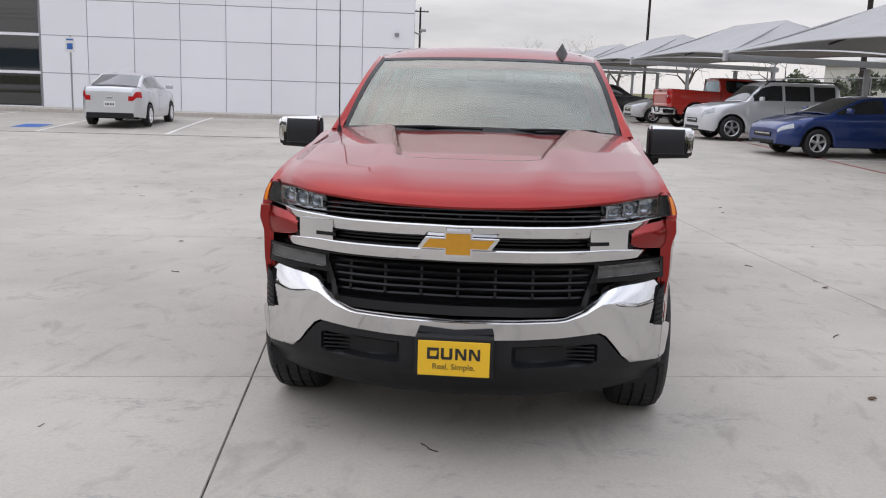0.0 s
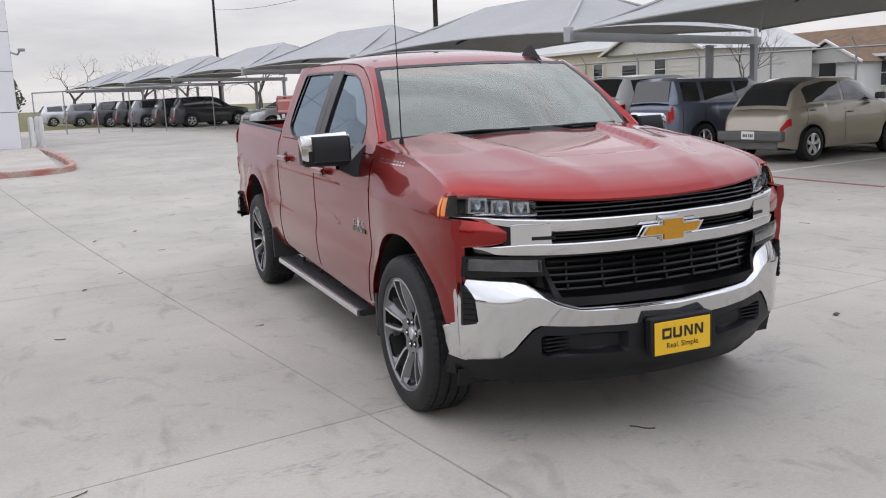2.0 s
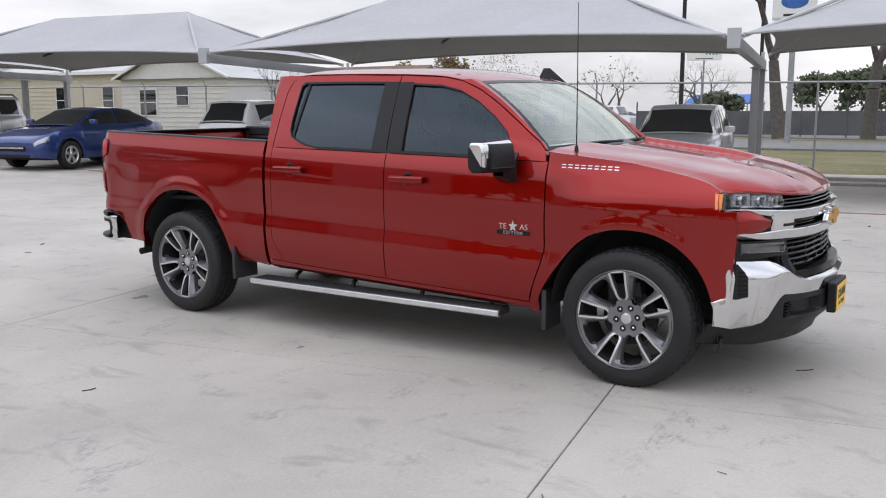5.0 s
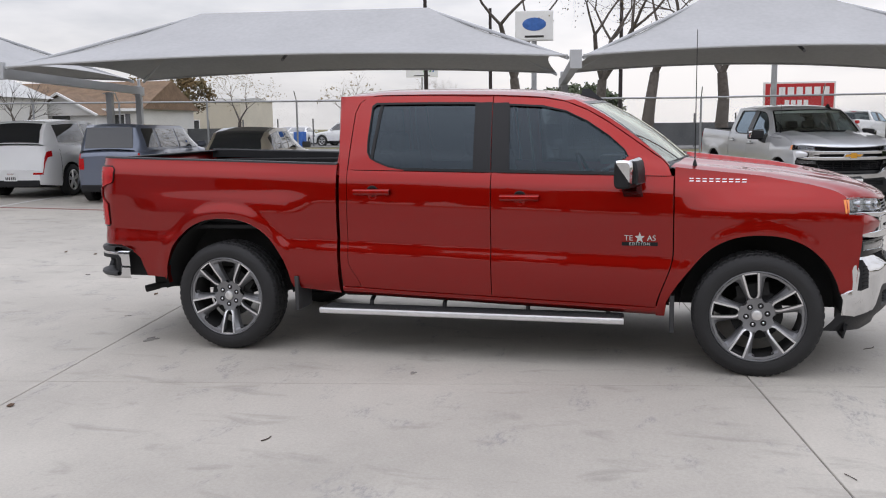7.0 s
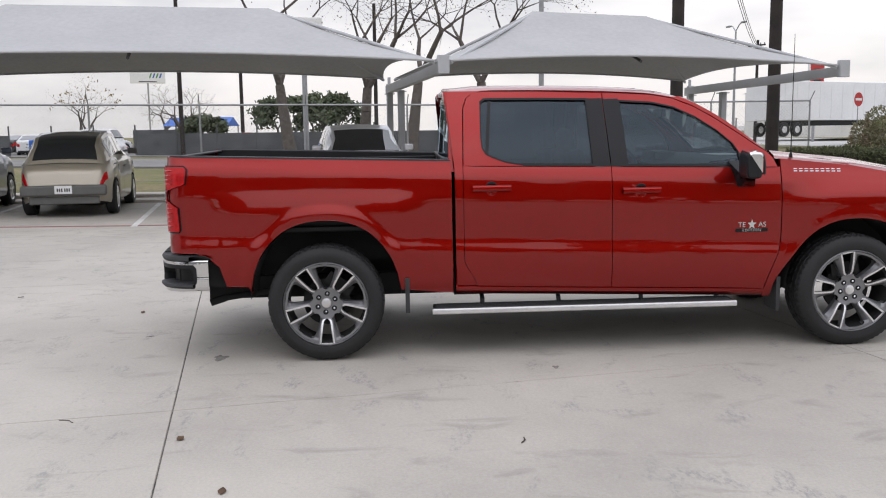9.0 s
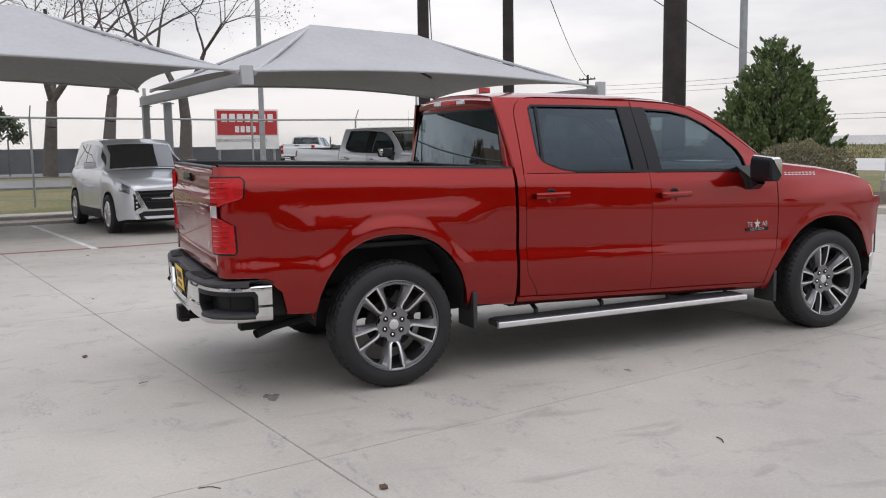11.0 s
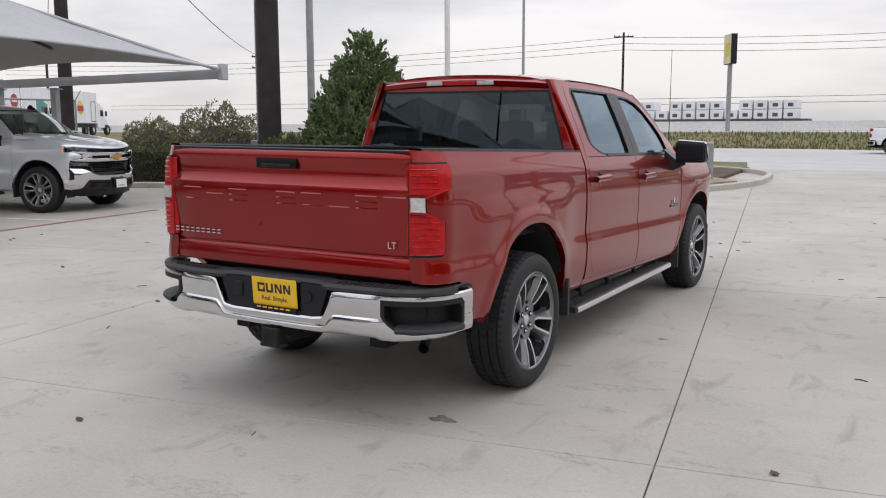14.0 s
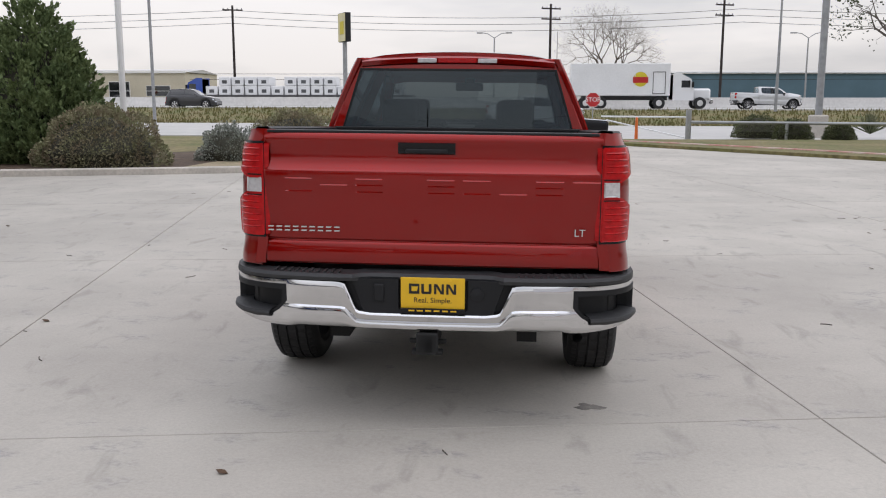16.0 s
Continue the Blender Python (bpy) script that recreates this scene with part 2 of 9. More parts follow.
def concrete():
    """Broom-finished lot concrete: broad blotches, smudges and worn scuffs, pits and a fine grain."""
    m = bpy.data.materials.new("lot_concrete")
    m.use_nodes = True
    n, l = m.node_tree.nodes, m.node_tree.links
    b = n["Principled BSDF"]
    b.inputs["Roughness"].default_value = 0.75
    b.inputs["Specular IOR Level"].default_value = 0.35
    geo = n.new("ShaderNodeNewGeometry")
    col = None

    def tex(scale, detail, rough, lo, hi, to0, to1, stretch=None, distort=0.0):
        t = n.new("ShaderNodeTexNoise")
        t.inputs["Scale"].default_value, t.inputs["Detail"].default_value = scale, detail
        t.inputs["Roughness"].default_value, t.inputs["Distortion"].default_value = rough, distort
        if stretch:
            mp = n.new("ShaderNodeMapping")
            mp.inputs["Scale"].default_value = stretch
            mp.inputs["Rotation"].default_value = (0, 0, radians(10))
            l.new(geo.outputs["Position"], mp.inputs["Vector"])
            l.new(mp.outputs["Vector"], t.inputs["Vector"])
        else:
            l.new(geo.outputs["Position"], t.inputs["Vector"])
        r = n.new("ShaderNodeMapRange")
        r.inputs["From Min"].default_value, r.inputs["From Max"].default_value = lo, hi
        r.inputs["To Min"].default_value, r.inputs["To Max"].default_value = to0, to1
        l.new(t.outputs["Fac"], r.inputs["Value"])
        return r.outputs["Result"], t.outputs["Fac"]

    base = n.new("ShaderNodeMix")
    base.data_type = "RGBA"
    base.inputs["A"].default_value, base.inputs["B"].default_value = (0.462, 0.432, 0.383, 1), (0.378, 0.353, 0.313, 1)
    f, _ = tex(0.28, 5, 0.55, 0.35, 0.68, 0, 1)
    l.new(f, base.inputs["Factor"])
    col = base.outputs["Result"]
    layers = [tex(2.6, 6, 0.6, 0.57, 0.70, 1.0, 0.80, (1.6, 0.7, 1), 0.6),
              tex(1.1, 8, 0.7, 0.60, 0.72, 1.0, 0.86, None, 0.3),
              tex(7.0, 5, 0.6, 0.64, 0.74, 1.0, 0.84, (1.0, 0.6, 1), 0.8),
              tex(0.75, 7, 0.62, 0.36, 0.66, 1.05, 0.90, None, 0.4),
              tex(60, 3, 0.6, 0.3, 0.7, 0.93, 1.05),
              tex(220, 2, 0.5, 0.3, 0.7, 0.95, 1.04)]
    for r, _ in layers:
        mm = n.new("ShaderNodeMix")
        mm.data_type, mm.blend_type = "RGBA", "MULTIPLY"
        mm.inputs["Factor"].default_value = 1.0
        l.new(col, mm.inputs["A"])
        l.new(r, mm.inputs["B"])
        col = mm.outputs["Result"]
    patch, _ = tex(2.3, 4, 0.6, 0.57, 0.66, 0.0, 1.0, (1.0, 1.7, 1), 0.5)
    crumb, _ = tex(26, 6, 0.75, 0.46, 0.60, 0.0, 1.0, (0.7, 1.5, 1), 0.4)
    both_ = n.new("ShaderNodeMath")
    both_.operation = "MULTIPLY"
    l.new(patch, both_.inputs[0])
    l.new(crumb, both_.inputs[1])
    soft_ = n.new("ShaderNodeMath")
    soft_.operation = "MULTIPLY"
    soft_.inputs[1].default_value = 0.60
    l.new(both_.outputs["Value"], soft_.inputs[0])
    sm = n.new("ShaderNodeMix")
    sm.data_type = "RGBA"
    sm.inputs["B"].default_value = (0.20, 0.20, 0.205, 1)
    l.new(soft_.outputs["Value"], sm.inputs["Factor"])
    l.new(col, sm.inputs["A"])
    col = sm.outputs["Result"]
    oi = n.new("ShaderNodeObjectInfo")
    ov = n.new("ShaderNodeMapRange")
    ov.inputs["To Min"].default_value, ov.inputs["To Max"].default_value = 0.965, 1.02
    l.new(oi.outputs["Random"], ov.inputs["Value"])
    mo = n.new("ShaderNodeMix")
    mo.data_type, mo.blend_type = "RGBA", "MULTIPLY"
    mo.inputs["Factor"].default_value = 1.0
    l.new(col, mo.inputs["A"])
    l.new(ov.outputs["Result"], mo.inputs["B"])
    l.new(mo.outputs["Result"], b.inputs["Base Color"])
    bu = n.new("ShaderNodeBump")
    bu.inputs["Strength"].default_value, bu.inputs["Distance"].default_value = 0.25, 0.004
    l.new(layers[4][1], bu.inputs["Height"])
    l.new(bu.outputs["Normal"], b.inputs["Normal"])
    return m


CONCRETE = concrete()


# ---- mesh tools ----
class Shape:
    """A mesh in the making: points and faces."""

    def __init__(self):
        self.v, self.f = [], []

    def add(self, pts, faces):
        o = len(self.v)
        self.v += [tuple(p) for p in pts]
        self.f += [tuple(i + o for i in f) for f in faces]
        return self

    def box(self, c, s, rz=0.0, m=None):
        x, y, z = (k / 2 for k in s)
        pts = [Vector((a * x, b * y, d * z)) for a in (-1, 1) for b in (-1, 1) for d in (-1, 1)]
        mm = Matrix.Translation(c) @ (m or Matrix.Rotation(rz, 4, "Z"))
        return self.add([mm @ p for p in pts], [(0, 1, 3, 2), (4, 6, 7, 5), (0, 4, 5, 1), (2, 3, 7, 6), (0, 2, 6, 4), (1, 5, 7, 3)])

    def tube(self, p0, p1, r0, r1=None, n=10, caps=True):
        p0, p1 = Vector(p0), Vector(p1)
        r1 = r0 if r1 is None else r1
        d = (p1 - p0).normalized()
        a = d.orthogonal().normalized()
        b = d.cross(a)
        pts = [p + (a * math.cos(2 * math.pi * i / n) + b * math.sin(2 * math.pi * i / n)) * r for p, r in ((p0, r0), (p1, r1)) for i in range(n)]
        fs = [(i, (i + 1) % n, n + (i + 1) % n, n + i) for i in range(n)]
        if caps:
            fs += [tuple(reversed(range(n))), tuple(range(n, 2 * n))]
        return self.add(pts, fs)

    def path(self, pts, r, n=8):
        for a, b in zip(pts[:-1], pts[1:]):
            self.tube(a, b, r, n=n)
        return self

    def lathe(self, prof, n=48, axis="x", c=(0, 0, 0)):
        """prof: (along, radius) turned round the axis through c."""
        pts = []
        for i in range(n):
            a = 2 * math.pi * i / n
            for u, r in prof:
                p = (u, r * math.cos(a), r * math.sin(a)) if axis == "x" else (r * math.cos(a), u, r * math.sin(a)) if axis == "y" else (r * math.cos(a), r * math.sin(a), u)
                pts.append((p[0] + c[0], p[1] + c[1], p[2] + c[2]))
        k = len(prof)
        return self.add(pts, [(i * k + j, ((i + 1) % n) * k + j, ((i + 1) % n) * k + j + 1, i * k + j + 1) for i in range(n) for j in range(k - 1)])

    def grid(self, rows, rim=None):
        """rows: lists of points of one length; rim: a shift for a turned-in edge all round."""
        h, w = len(rows), len(rows[0])
        pts = [Vector(p) for r in rows for p in r]
        fs = [(i * w + j, i * w + j + 1, (i + 1) * w + j + 1, (i + 1) * w + j) for i in range(h - 1) for j in range(w - 1)]
        if rim is not None:
            loop = [j for j in range(w)] + [i * w + w - 1 for i in range(1, h)] + [(h - 1) * w + j for j in range(w - 2, -1, -1)] + [i * w for i in range(h - 2, 0, -1)]
            o, k = len(pts), len(loop)
            pts += [pts[i] + Vector(rim) for i in loop]
            fs += [(loop[i], loop[(i + 1) % k], o + (i + 1) % k, o + i) for i in range(k)]
        return self.add(pts, fs)

    def slab(self, poly, fn, depth):
        """A flat outline, laid by fn(a, b, d), with its depth."""
        n = len(poly)
        pts = [fn(a, b, 0) for a, b in poly] + [fn(a, b, depth) for a, b in poly]
        return self.add(pts, [tuple(range(n)), tuple(reversed(range(n, 2 * n)))] + [(i, (i + 1) % n, n + (i + 1) % n, n + i) for i in range(n)])

    def ring(self, outer, inner, fn, depth, k=5):
        """A frame between two outlines with as many corners each."""
        def dense(p):
            return [(p[i][0] + (p[(i + 1) % len(p)][0] - p[i][0]) * j / k, p[i][1] + (p[(i + 1) % len(p)][1] - p[i][1]) * j / k) for i in range(len(p)) for j in range(k)]
        a, b = dense(outer), dense(inner)
        n = len(a)
        pts = [fn(*p, 0) for p in a] + [fn(*p, 0) for p in b] + [fn(*p, depth) for p in a] + [fn(*p, depth) for p in b]
        fs = []
        for i in range(n):
            j = (i + 1) % n
            fs += [(i, j, n + j, n + i), (i, 2 * n + i, 2 * n + j, j), (n + i, n + j, 3 * n + j, 3 * n + i), (2 * n + i, 3 * n + i, 3 * n + j, 2 * n + j)]
        return self.add(pts, fs)

    def flip_x(self):
        s = Shape()
        s.v = [(-x, y, z) for x, y, z in self.v]
        s.f = [tuple(reversed(f)) for f in self.f]
        return s

    def moved(self, m):
        s = Shape()
        s.v = [tuple(m @ Vector(p)) for p in self.v]
        s.f = list(self.f)
        return s

    def mesh(self, name, material, smooth=35.0):
        me = bpy.data.meshes.new(name)
        me.from_pydata(self.v, [], self.f)
        me.validate()
        if smooth:
            me.polygons.foreach_set("use_smooth", [True] * len(me.polygons))
            me.set_sharp_from_angle(angle=radians(smooth))
        me.materials.append(material)
        me.update()
        return me


def thing(name, m, label, category, group="", kind=""):
    ob = new(name)
    ob.empty_display_size = 0.2
    ob.matrix_world = m
    return tagged(ob, label, category, group, kind)


def part(name, shape, material, parent, label="", bevel=0.0, smooth=35.0, m=None, kind=""):
    ob = new(name, shape if isinstance(shape, bpy.types.Mesh) else shape.mesh(name, material, smooth))
    ob.parent = parent
    if m is not None:
        ob.matrix_basis = m
    if bevel:
        mod = ob.modifiers.new("edge", "BEVEL")
        mod.width, mod.segments, mod.limit_method, mod.angle_limit = bevel, 2, "ANGLE", radians(40)
    return tagged(ob, label, kind=kind)


def solo(name, shape, material, label, category, group="", kind="", smooth=35.0, bevel=0.0):
    ob = part(name, shape, material, None, "", bevel, smooth)
    return tagged(ob, label, category, group, kind)


def lettering(name, text, size, material, parent, m, depth=0.001, spread=1.0, label=""):
    cu = bpy.data.curves.new(name, "FONT")
    cu.body, cu.size, cu.extrude, cu.align_x, cu.align_y, cu.space_character = text, size, depth, "CENTER", "CENTER", spread
    tmp = new(name + "_tmp", cu)
    me = bpy.data.meshes.new_from_object(tmp.evaluated_get(bpy.context.evaluated_depsgraph_get()))
    bpy.data.objects.remove(tmp)
    bpy.data.curves.remove(cu)
    me.materials.clear()
    me.materials.append(material)
    ob = new(name, me)
    ob.parent = parent
    ob.matrix_basis = m
    return tagged(ob, label)


def interp(x, xs, ys):
    return float(np.interp(x, xs, ys))


def smoothstep(a, b, x):
    t = min(1.0, max(0.0, (x - a) / (b - a)))
    return t * t * (3 - 2 * t)


def gz(x, y):
    """The height of the lot, which falls gently."""
    return 0.0576 * math.tanh(x / 6) - 0.0732 * math.tanh(y / 12) + 0.36 * smoothstep(4, 26, y)


# ---- the pickup: its own axes have y towards the tail, z off the ground, x across ----
RAKE = 0.034
PROF_Z = (0.30, 0.404, 0.466, 0.52, 0.60, 0.700, 0.725, 0.790, 0.81, 0.93, 1.072, 1.225, 1.262, 1.31, 1.345, 1.42)
PROF_X = (0.880, 0.912, 0.944, 0.956, 0.966, 0.970, 0.969, 0.953, 0.953, 0.959, 0.958, 0.944, 0.934, 0.915, 0.905, 0.890)


def rk(y):
    """The body stands nose-down on its wheels."""
    return RAKE * (y - 1.6)


def profile(zl):
    w = 0.010 + 0.022 * smoothstep(1.10, 0.90, zl) * smoothstep(0.50, 0.62, zl)
    return sum(interp(zl + d * w, PROF_Z, PROF_X) for d in (-1.0, -0.5, 0.0, 0.5, 1.0)) / 5


def flare(y, z, c, a, b, z0):
    """How far outside a wheel arch a point lies, in metres."""
    k = math.hypot((y - c) / a, max(0.0, z - z0) / b)
    return (k - 1) * (a + b) / 2


def side_x(y, z):
    """Half the width of the body at a place along it and a height."""
    x = profile(z - rk(y))
    if y < 0.5:
        x -= 0.03 * smoothstep(1.08, 1.32, z) * smoothstep(0.5, 0.0, y)
    if y < -0.2:
        x -= (0.30 - 0.12 * smoothstep(0.92, 1.0, z)) * (y + 0.2) ** 2
    if y > 4.66:
        k = min(1.0, (y - 4.66) / 0.17)
        x -= 0.12 * (1 - math.sqrt(max(0.0, 1 - k * k)))
    x += 0.026 * smoothstep(1.20, 1.06, z) * smoothstep(0.62, 0.80, z) * smoothstep(0.62, 0.15, y) * smoothstep(-0.85, -0.5, y)
    x += 0.020 * smoothstep(1.22, 1.02, z) * smoothstep(0.60, 0.85, z) * smoothstep(2.98, 3.30, y) * smoothstep(4.62, 4.25, y)
    for c, a, b, z0 in ARCHES:
        d = flare(y, z, c, a, b, z0)
        lip = 0.006 if c < 1 else 0.012
        x += lip * smoothstep(0.10 if c < 1 else 0.12, 0.015 if c < 1 else 0.035, d) * smoothstep(0.36, 0.5, z)
    return x


ARCHES = ((-0.012, 0.49, 0.50, 0.42), (3.75, 0.52, 0.545, 0.45))


def side_rows(ys, lo, hi, nz, edge=None):
    rows = []
    for y in ys:
        a, b = lo(y), hi(y)
        r = []
        for j in range(nz + 1):
            z = a + (b - a) * j / nz
            yy = y + (edge(y, z) if edge else 0)
            r.append((side_x(yy, z), yy, z))
        rows.append(r)
    return rows


def arch(y, c, a=0.49, b=0.50, z0=0.42):
    k = (y - c) / a
    return z0 + b * math.sqrt(max(0.0, 1 - abs(k) ** 2.3)) if abs(k) < 1 else None


def spaced(a, b, n, warp=None):
    return [a + (b - a) * i / n for i in range(n + 1)]


def arch_spaced(c, a=0.49, n=36):
    return [c - a * math.cos(math.pi * i / n) for i in range(n + 1)]


FRONT_X = (0, 0.3, 0.45, 0.60, 0.726, 0.80, 0.87, 0.90, 0.93, 0.955, 0.985)
FRONT_Y = (-0.905, -0.885, -0.850, -0.792, -0.738, -0.698, -0.645, -0.617, -0.58, -0.54, -0.47)


def nose_y(x, z=0.8):
    """How far the front reaches: the bumper stands forward of the grille, the lamps sweep back."""
    x = abs(x)
    return (interp(x, FRONT_X, FRONT_Y) - 0.05 * (1 - min(1.0, x / 0.9) ** 2) * smoothstep(0.78, 0.66, z)
            + 0.04 * smoothstep(1.0, 1.2, z) + 0.085 * smoothstep(0.64, 0.91, x) * smoothstep(0.98, 1.08, z))


def both(name, shape, material, root, label="", bevel=0.0):
    a = part(name, shape, material, root, label, bevel)
    return a, part(name, shape.flip_x(), material, root, label, bevel)


def cab_x(y, z):
    zl = z - rk(y)
    k = max(0.0, zl - 1.31) / 0.52
    return (0.915 - 0.224 * k ** 1.12 if zl > 1.31 else profile(zl)) - 0.06 * max(0.0, 1.15 - y) * (0.4 + 0.6 * k) * min(1.0, k * 6)


def cab_fn(y, z, d):
    return (cab_x(y, z) - d, y, z)


def tyre_shape(r=0.408, w=0.275, rim=0.290):
    s = Shape()
    h = w / 2
    n = 180
    prof = [(-h + 0.03, rim - 0.004), (-h + 0.008, rim + 0.012), (-h, rim + 0.045), (-h + 0.004, rim + 0.075), (-h + 0.02, r - 0.022)]
    ribs = [(-h + 0.026, r - 0.012, 1), (-0.088, r - 0.004, 1), (-0.086, r - 0.013, 0), (-0.078, r - 0.013, 0), (-0.076, r - 0.001, 2),
            (-0.034, r, 2), (-0.032, r - 0.012, 0), (-0.024, r - 0.012, 0), (-0.022, r, 3), (0.022, r, 3)]
    prof += [(u, q) for u, q, _ in ribs] + [(-u, q) for u, q, _ in reversed(ribs)] + [(-u, q) for u, q in reversed(prof[:5])]
    kinds = [0] * 5 + [k for _, _, k in ribs] + [k for _, _, k in reversed(ribs)] + [0] * 5
    pts = []
    for i in range(n):
        for (u, q), k in zip(prof, kinds):
            drop = 0.006 if (k == 1 and i % 3 == 0) or (k == 2 and i % 4 == 0) or (k == 3 and i % 5 == 0) else 0
            a = 2 * math.pi * (i + (0.5 if k in (1, 3) else 0) * (1 if u > 0 else -1)) / n
            pts.append((u, (q - drop) * math.cos(a), (q - drop) * math.sin(a)))
    m = len(prof)
    return s.add(pts, [(i * m + j, ((i + 1) % n) * m + j, ((i + 1) % n) * m + j + 1, i * m + j + 1) for i in range(n) for j in range(m - 1)])


def polar(r, a, u):
    return (u, r * math.sin(a), r * math.cos(a))


INSET = 0.008


def wheel_parts(root, place, turn=0.0, roll=0.0):
    """One road wheel with its outer side to -x, as parts of the pickup."""
    base = place @ Matrix.Rotation(turn, 4, "Z") @ Matrix.Rotation(roll, 4, "X")
    if "tyre" not in KEEP:
        KEEP["tyre"] = tyre_shape().mesh("tyre", RUBBER, 30)
        # barrel is coloured near-black to put shade behind the spokes
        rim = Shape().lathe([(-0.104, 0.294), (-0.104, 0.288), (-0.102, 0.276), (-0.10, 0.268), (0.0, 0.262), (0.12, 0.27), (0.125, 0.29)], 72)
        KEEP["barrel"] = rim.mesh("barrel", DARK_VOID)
        KEEP["lip"] = Shape().lathe([(-0.131, 0.297), (-0.1375, 0.290), (-0.133, 0.286), (-0.124, 0.284)], 72).mesh("lip", GREY_WHEEL)
        spokes, face = Shape(), []
        RS = (0.114, 0.1145, 0.122, 0.132, 0.15, 0.172, 0.20, 0.225, 0.25, 0.262, 0.268, 0.2685, 0.276, 0.284)
        slot = lambda r: interp(r, (0.114, 0.1145, 0.122, 0.132, 0.15, 0.284), (0.0, 0.009, 0.0155, 0.0215, 0.0255, 0.042))
        hole = lambda r: interp(r, (0.096, 0.102, 0.112, 0.125, 0.142, 0.172, 0.20, 0.225, 0.25, 0.262, 0.268, 0.2685), (0.0, 0.014, 0.022, 0.029, 0.036, 0.047, 0.056, 0.064, 0.069, 0.066, 0.050, 0.0))
        top = lambda r: interp(r, (0.06, 0.10, 0.15, 0.21, 0.284), (-0.078, -0.086, -0.103, -0.120, -0.131))
        half = math.pi / 5
        for k in range(5):
            c = 2 * math.pi * k / 5
            for sgn in (-1, 1):
                at = lambda r, a, u: polar(r, c + sgn * a, u)
                rows, walls, edge = [], [], []
                for r in RS:
                    a0, t = slot(r) / r, 0.0125 / r
                    a2 = half - hole(r) / r
                    rows.append([at(r, a0 + t, top(r)), at(r, a0 + t + 0.35 * (a2 - a0 - t), top(r) + 0.004), at(r, a2, top(r) + 0.026 * smoothstep(0.272, 0.25, r) + 0.003)])
                    walls.append([at(r, a0, top(r)), at(r, a0 + 0.02, top(r) + 0.05)])
                    edge.append([at(r, a0, top(r) - 0.001), at(r, a0 + t, top(r) - 0.001)])
                spokes.grid(rows)
                spokes.grid(walls)
                spokes.grid([[at(r, half - hole(r) / r, top(r) + 0.030), at(r, half - hole(r) / r + 0.01, top(r) + 0.07)] for r in (0.097, 0.102, 0.112, 0.125, 0.142, 0.172, 0.20, 0.225, 0.25, 0.262, 0.268)])
                spokes.grid([[at(r, a, top(r) + 0.03 * smoothstep(0.10, 0.13, r) * (a / half) ** 2) for a in spaced(0, half - hole(r) / r, 5)] for r in (0.05, 0.08, 0.096, 0.102, 0.108, 0.114)])
                face.append(Shape().grid(edge))
            slotbar = Shape().grid([[polar(0.279, c + a, top(0.28) - 0.0005) for a in (-0.14, 0.14)], [polar(0.29, c + a, top(0.284) - 0.0005) for a in (-0.14, 0.14)]])
            face.append(slotbar)
        spokes.lathe([(-0.078, 0.0), (-0.078, 0.062)], 30)
        KEEP["faces"] = [f.mesh("machined_edge", ALU, 25) for f in face]
        KEEP["spokes"] = spokes.mesh("spokes", GREY_WHEEL, 25)
        KEEP["cap"] = Shape().lathe([(-0.124, 0.0), (-0.123, 0.02), (-0.119, 0.032), (-0.108, 0.036), (-0.10, 0.036)], 32).mesh("centre_cap", ALU)
        KEEP["nut"] = Shape().lathe([(-0.128, 0.0), (-0.120, 0.009), (-0.104, 0.0115), (-0.10, 0.0115)], 6).mesh("wheel_nut", CHROME, 20)
        # nut cups, disc and caliper get the same near-black as painted shade
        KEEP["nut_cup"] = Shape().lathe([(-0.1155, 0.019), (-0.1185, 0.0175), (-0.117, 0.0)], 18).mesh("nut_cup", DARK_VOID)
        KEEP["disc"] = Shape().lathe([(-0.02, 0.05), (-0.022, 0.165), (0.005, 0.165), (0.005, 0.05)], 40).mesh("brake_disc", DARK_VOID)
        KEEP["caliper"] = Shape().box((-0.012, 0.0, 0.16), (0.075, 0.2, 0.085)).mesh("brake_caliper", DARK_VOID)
    w = new("wheel")
    w.parent, w.matrix_basis = root, base
    w.empty_display_size = 0.1
    for me in KEEP["faces"]:
        part("machined_edge", me, None, w).location.x = INSET
    for nm in ("tyre", "barrel", "lip", "spokes", "cap", "disc", "caliper"):
        ob = part({"cap": "centre_cap", "disc": "brake_disc", "caliper": "brake_caliper", "lip": "rim_lip", "barrel": "rim"}.get(nm, nm), KEEP[nm], None, w)
        if nm in ("spokes", "cap", "lip"):
            ob.location.x = INSET + (0.03 if nm == "cap" else 0.0)
    for k in range(6):
        part("nut_cup", KEEP["nut_cup"], None, w, m=Matrix.Translation(polar(0.066, 2 * math.pi * (k + 0.5) / 6, INSET + 0.034)))
        part("wheel_nut", KEEP["nut"], None, w, m=Matrix.Translation(polar(0.066, 2 * math.pi * (k + 0.5) / 6, INSET + 0.034)))
    return w


KEEP = {}


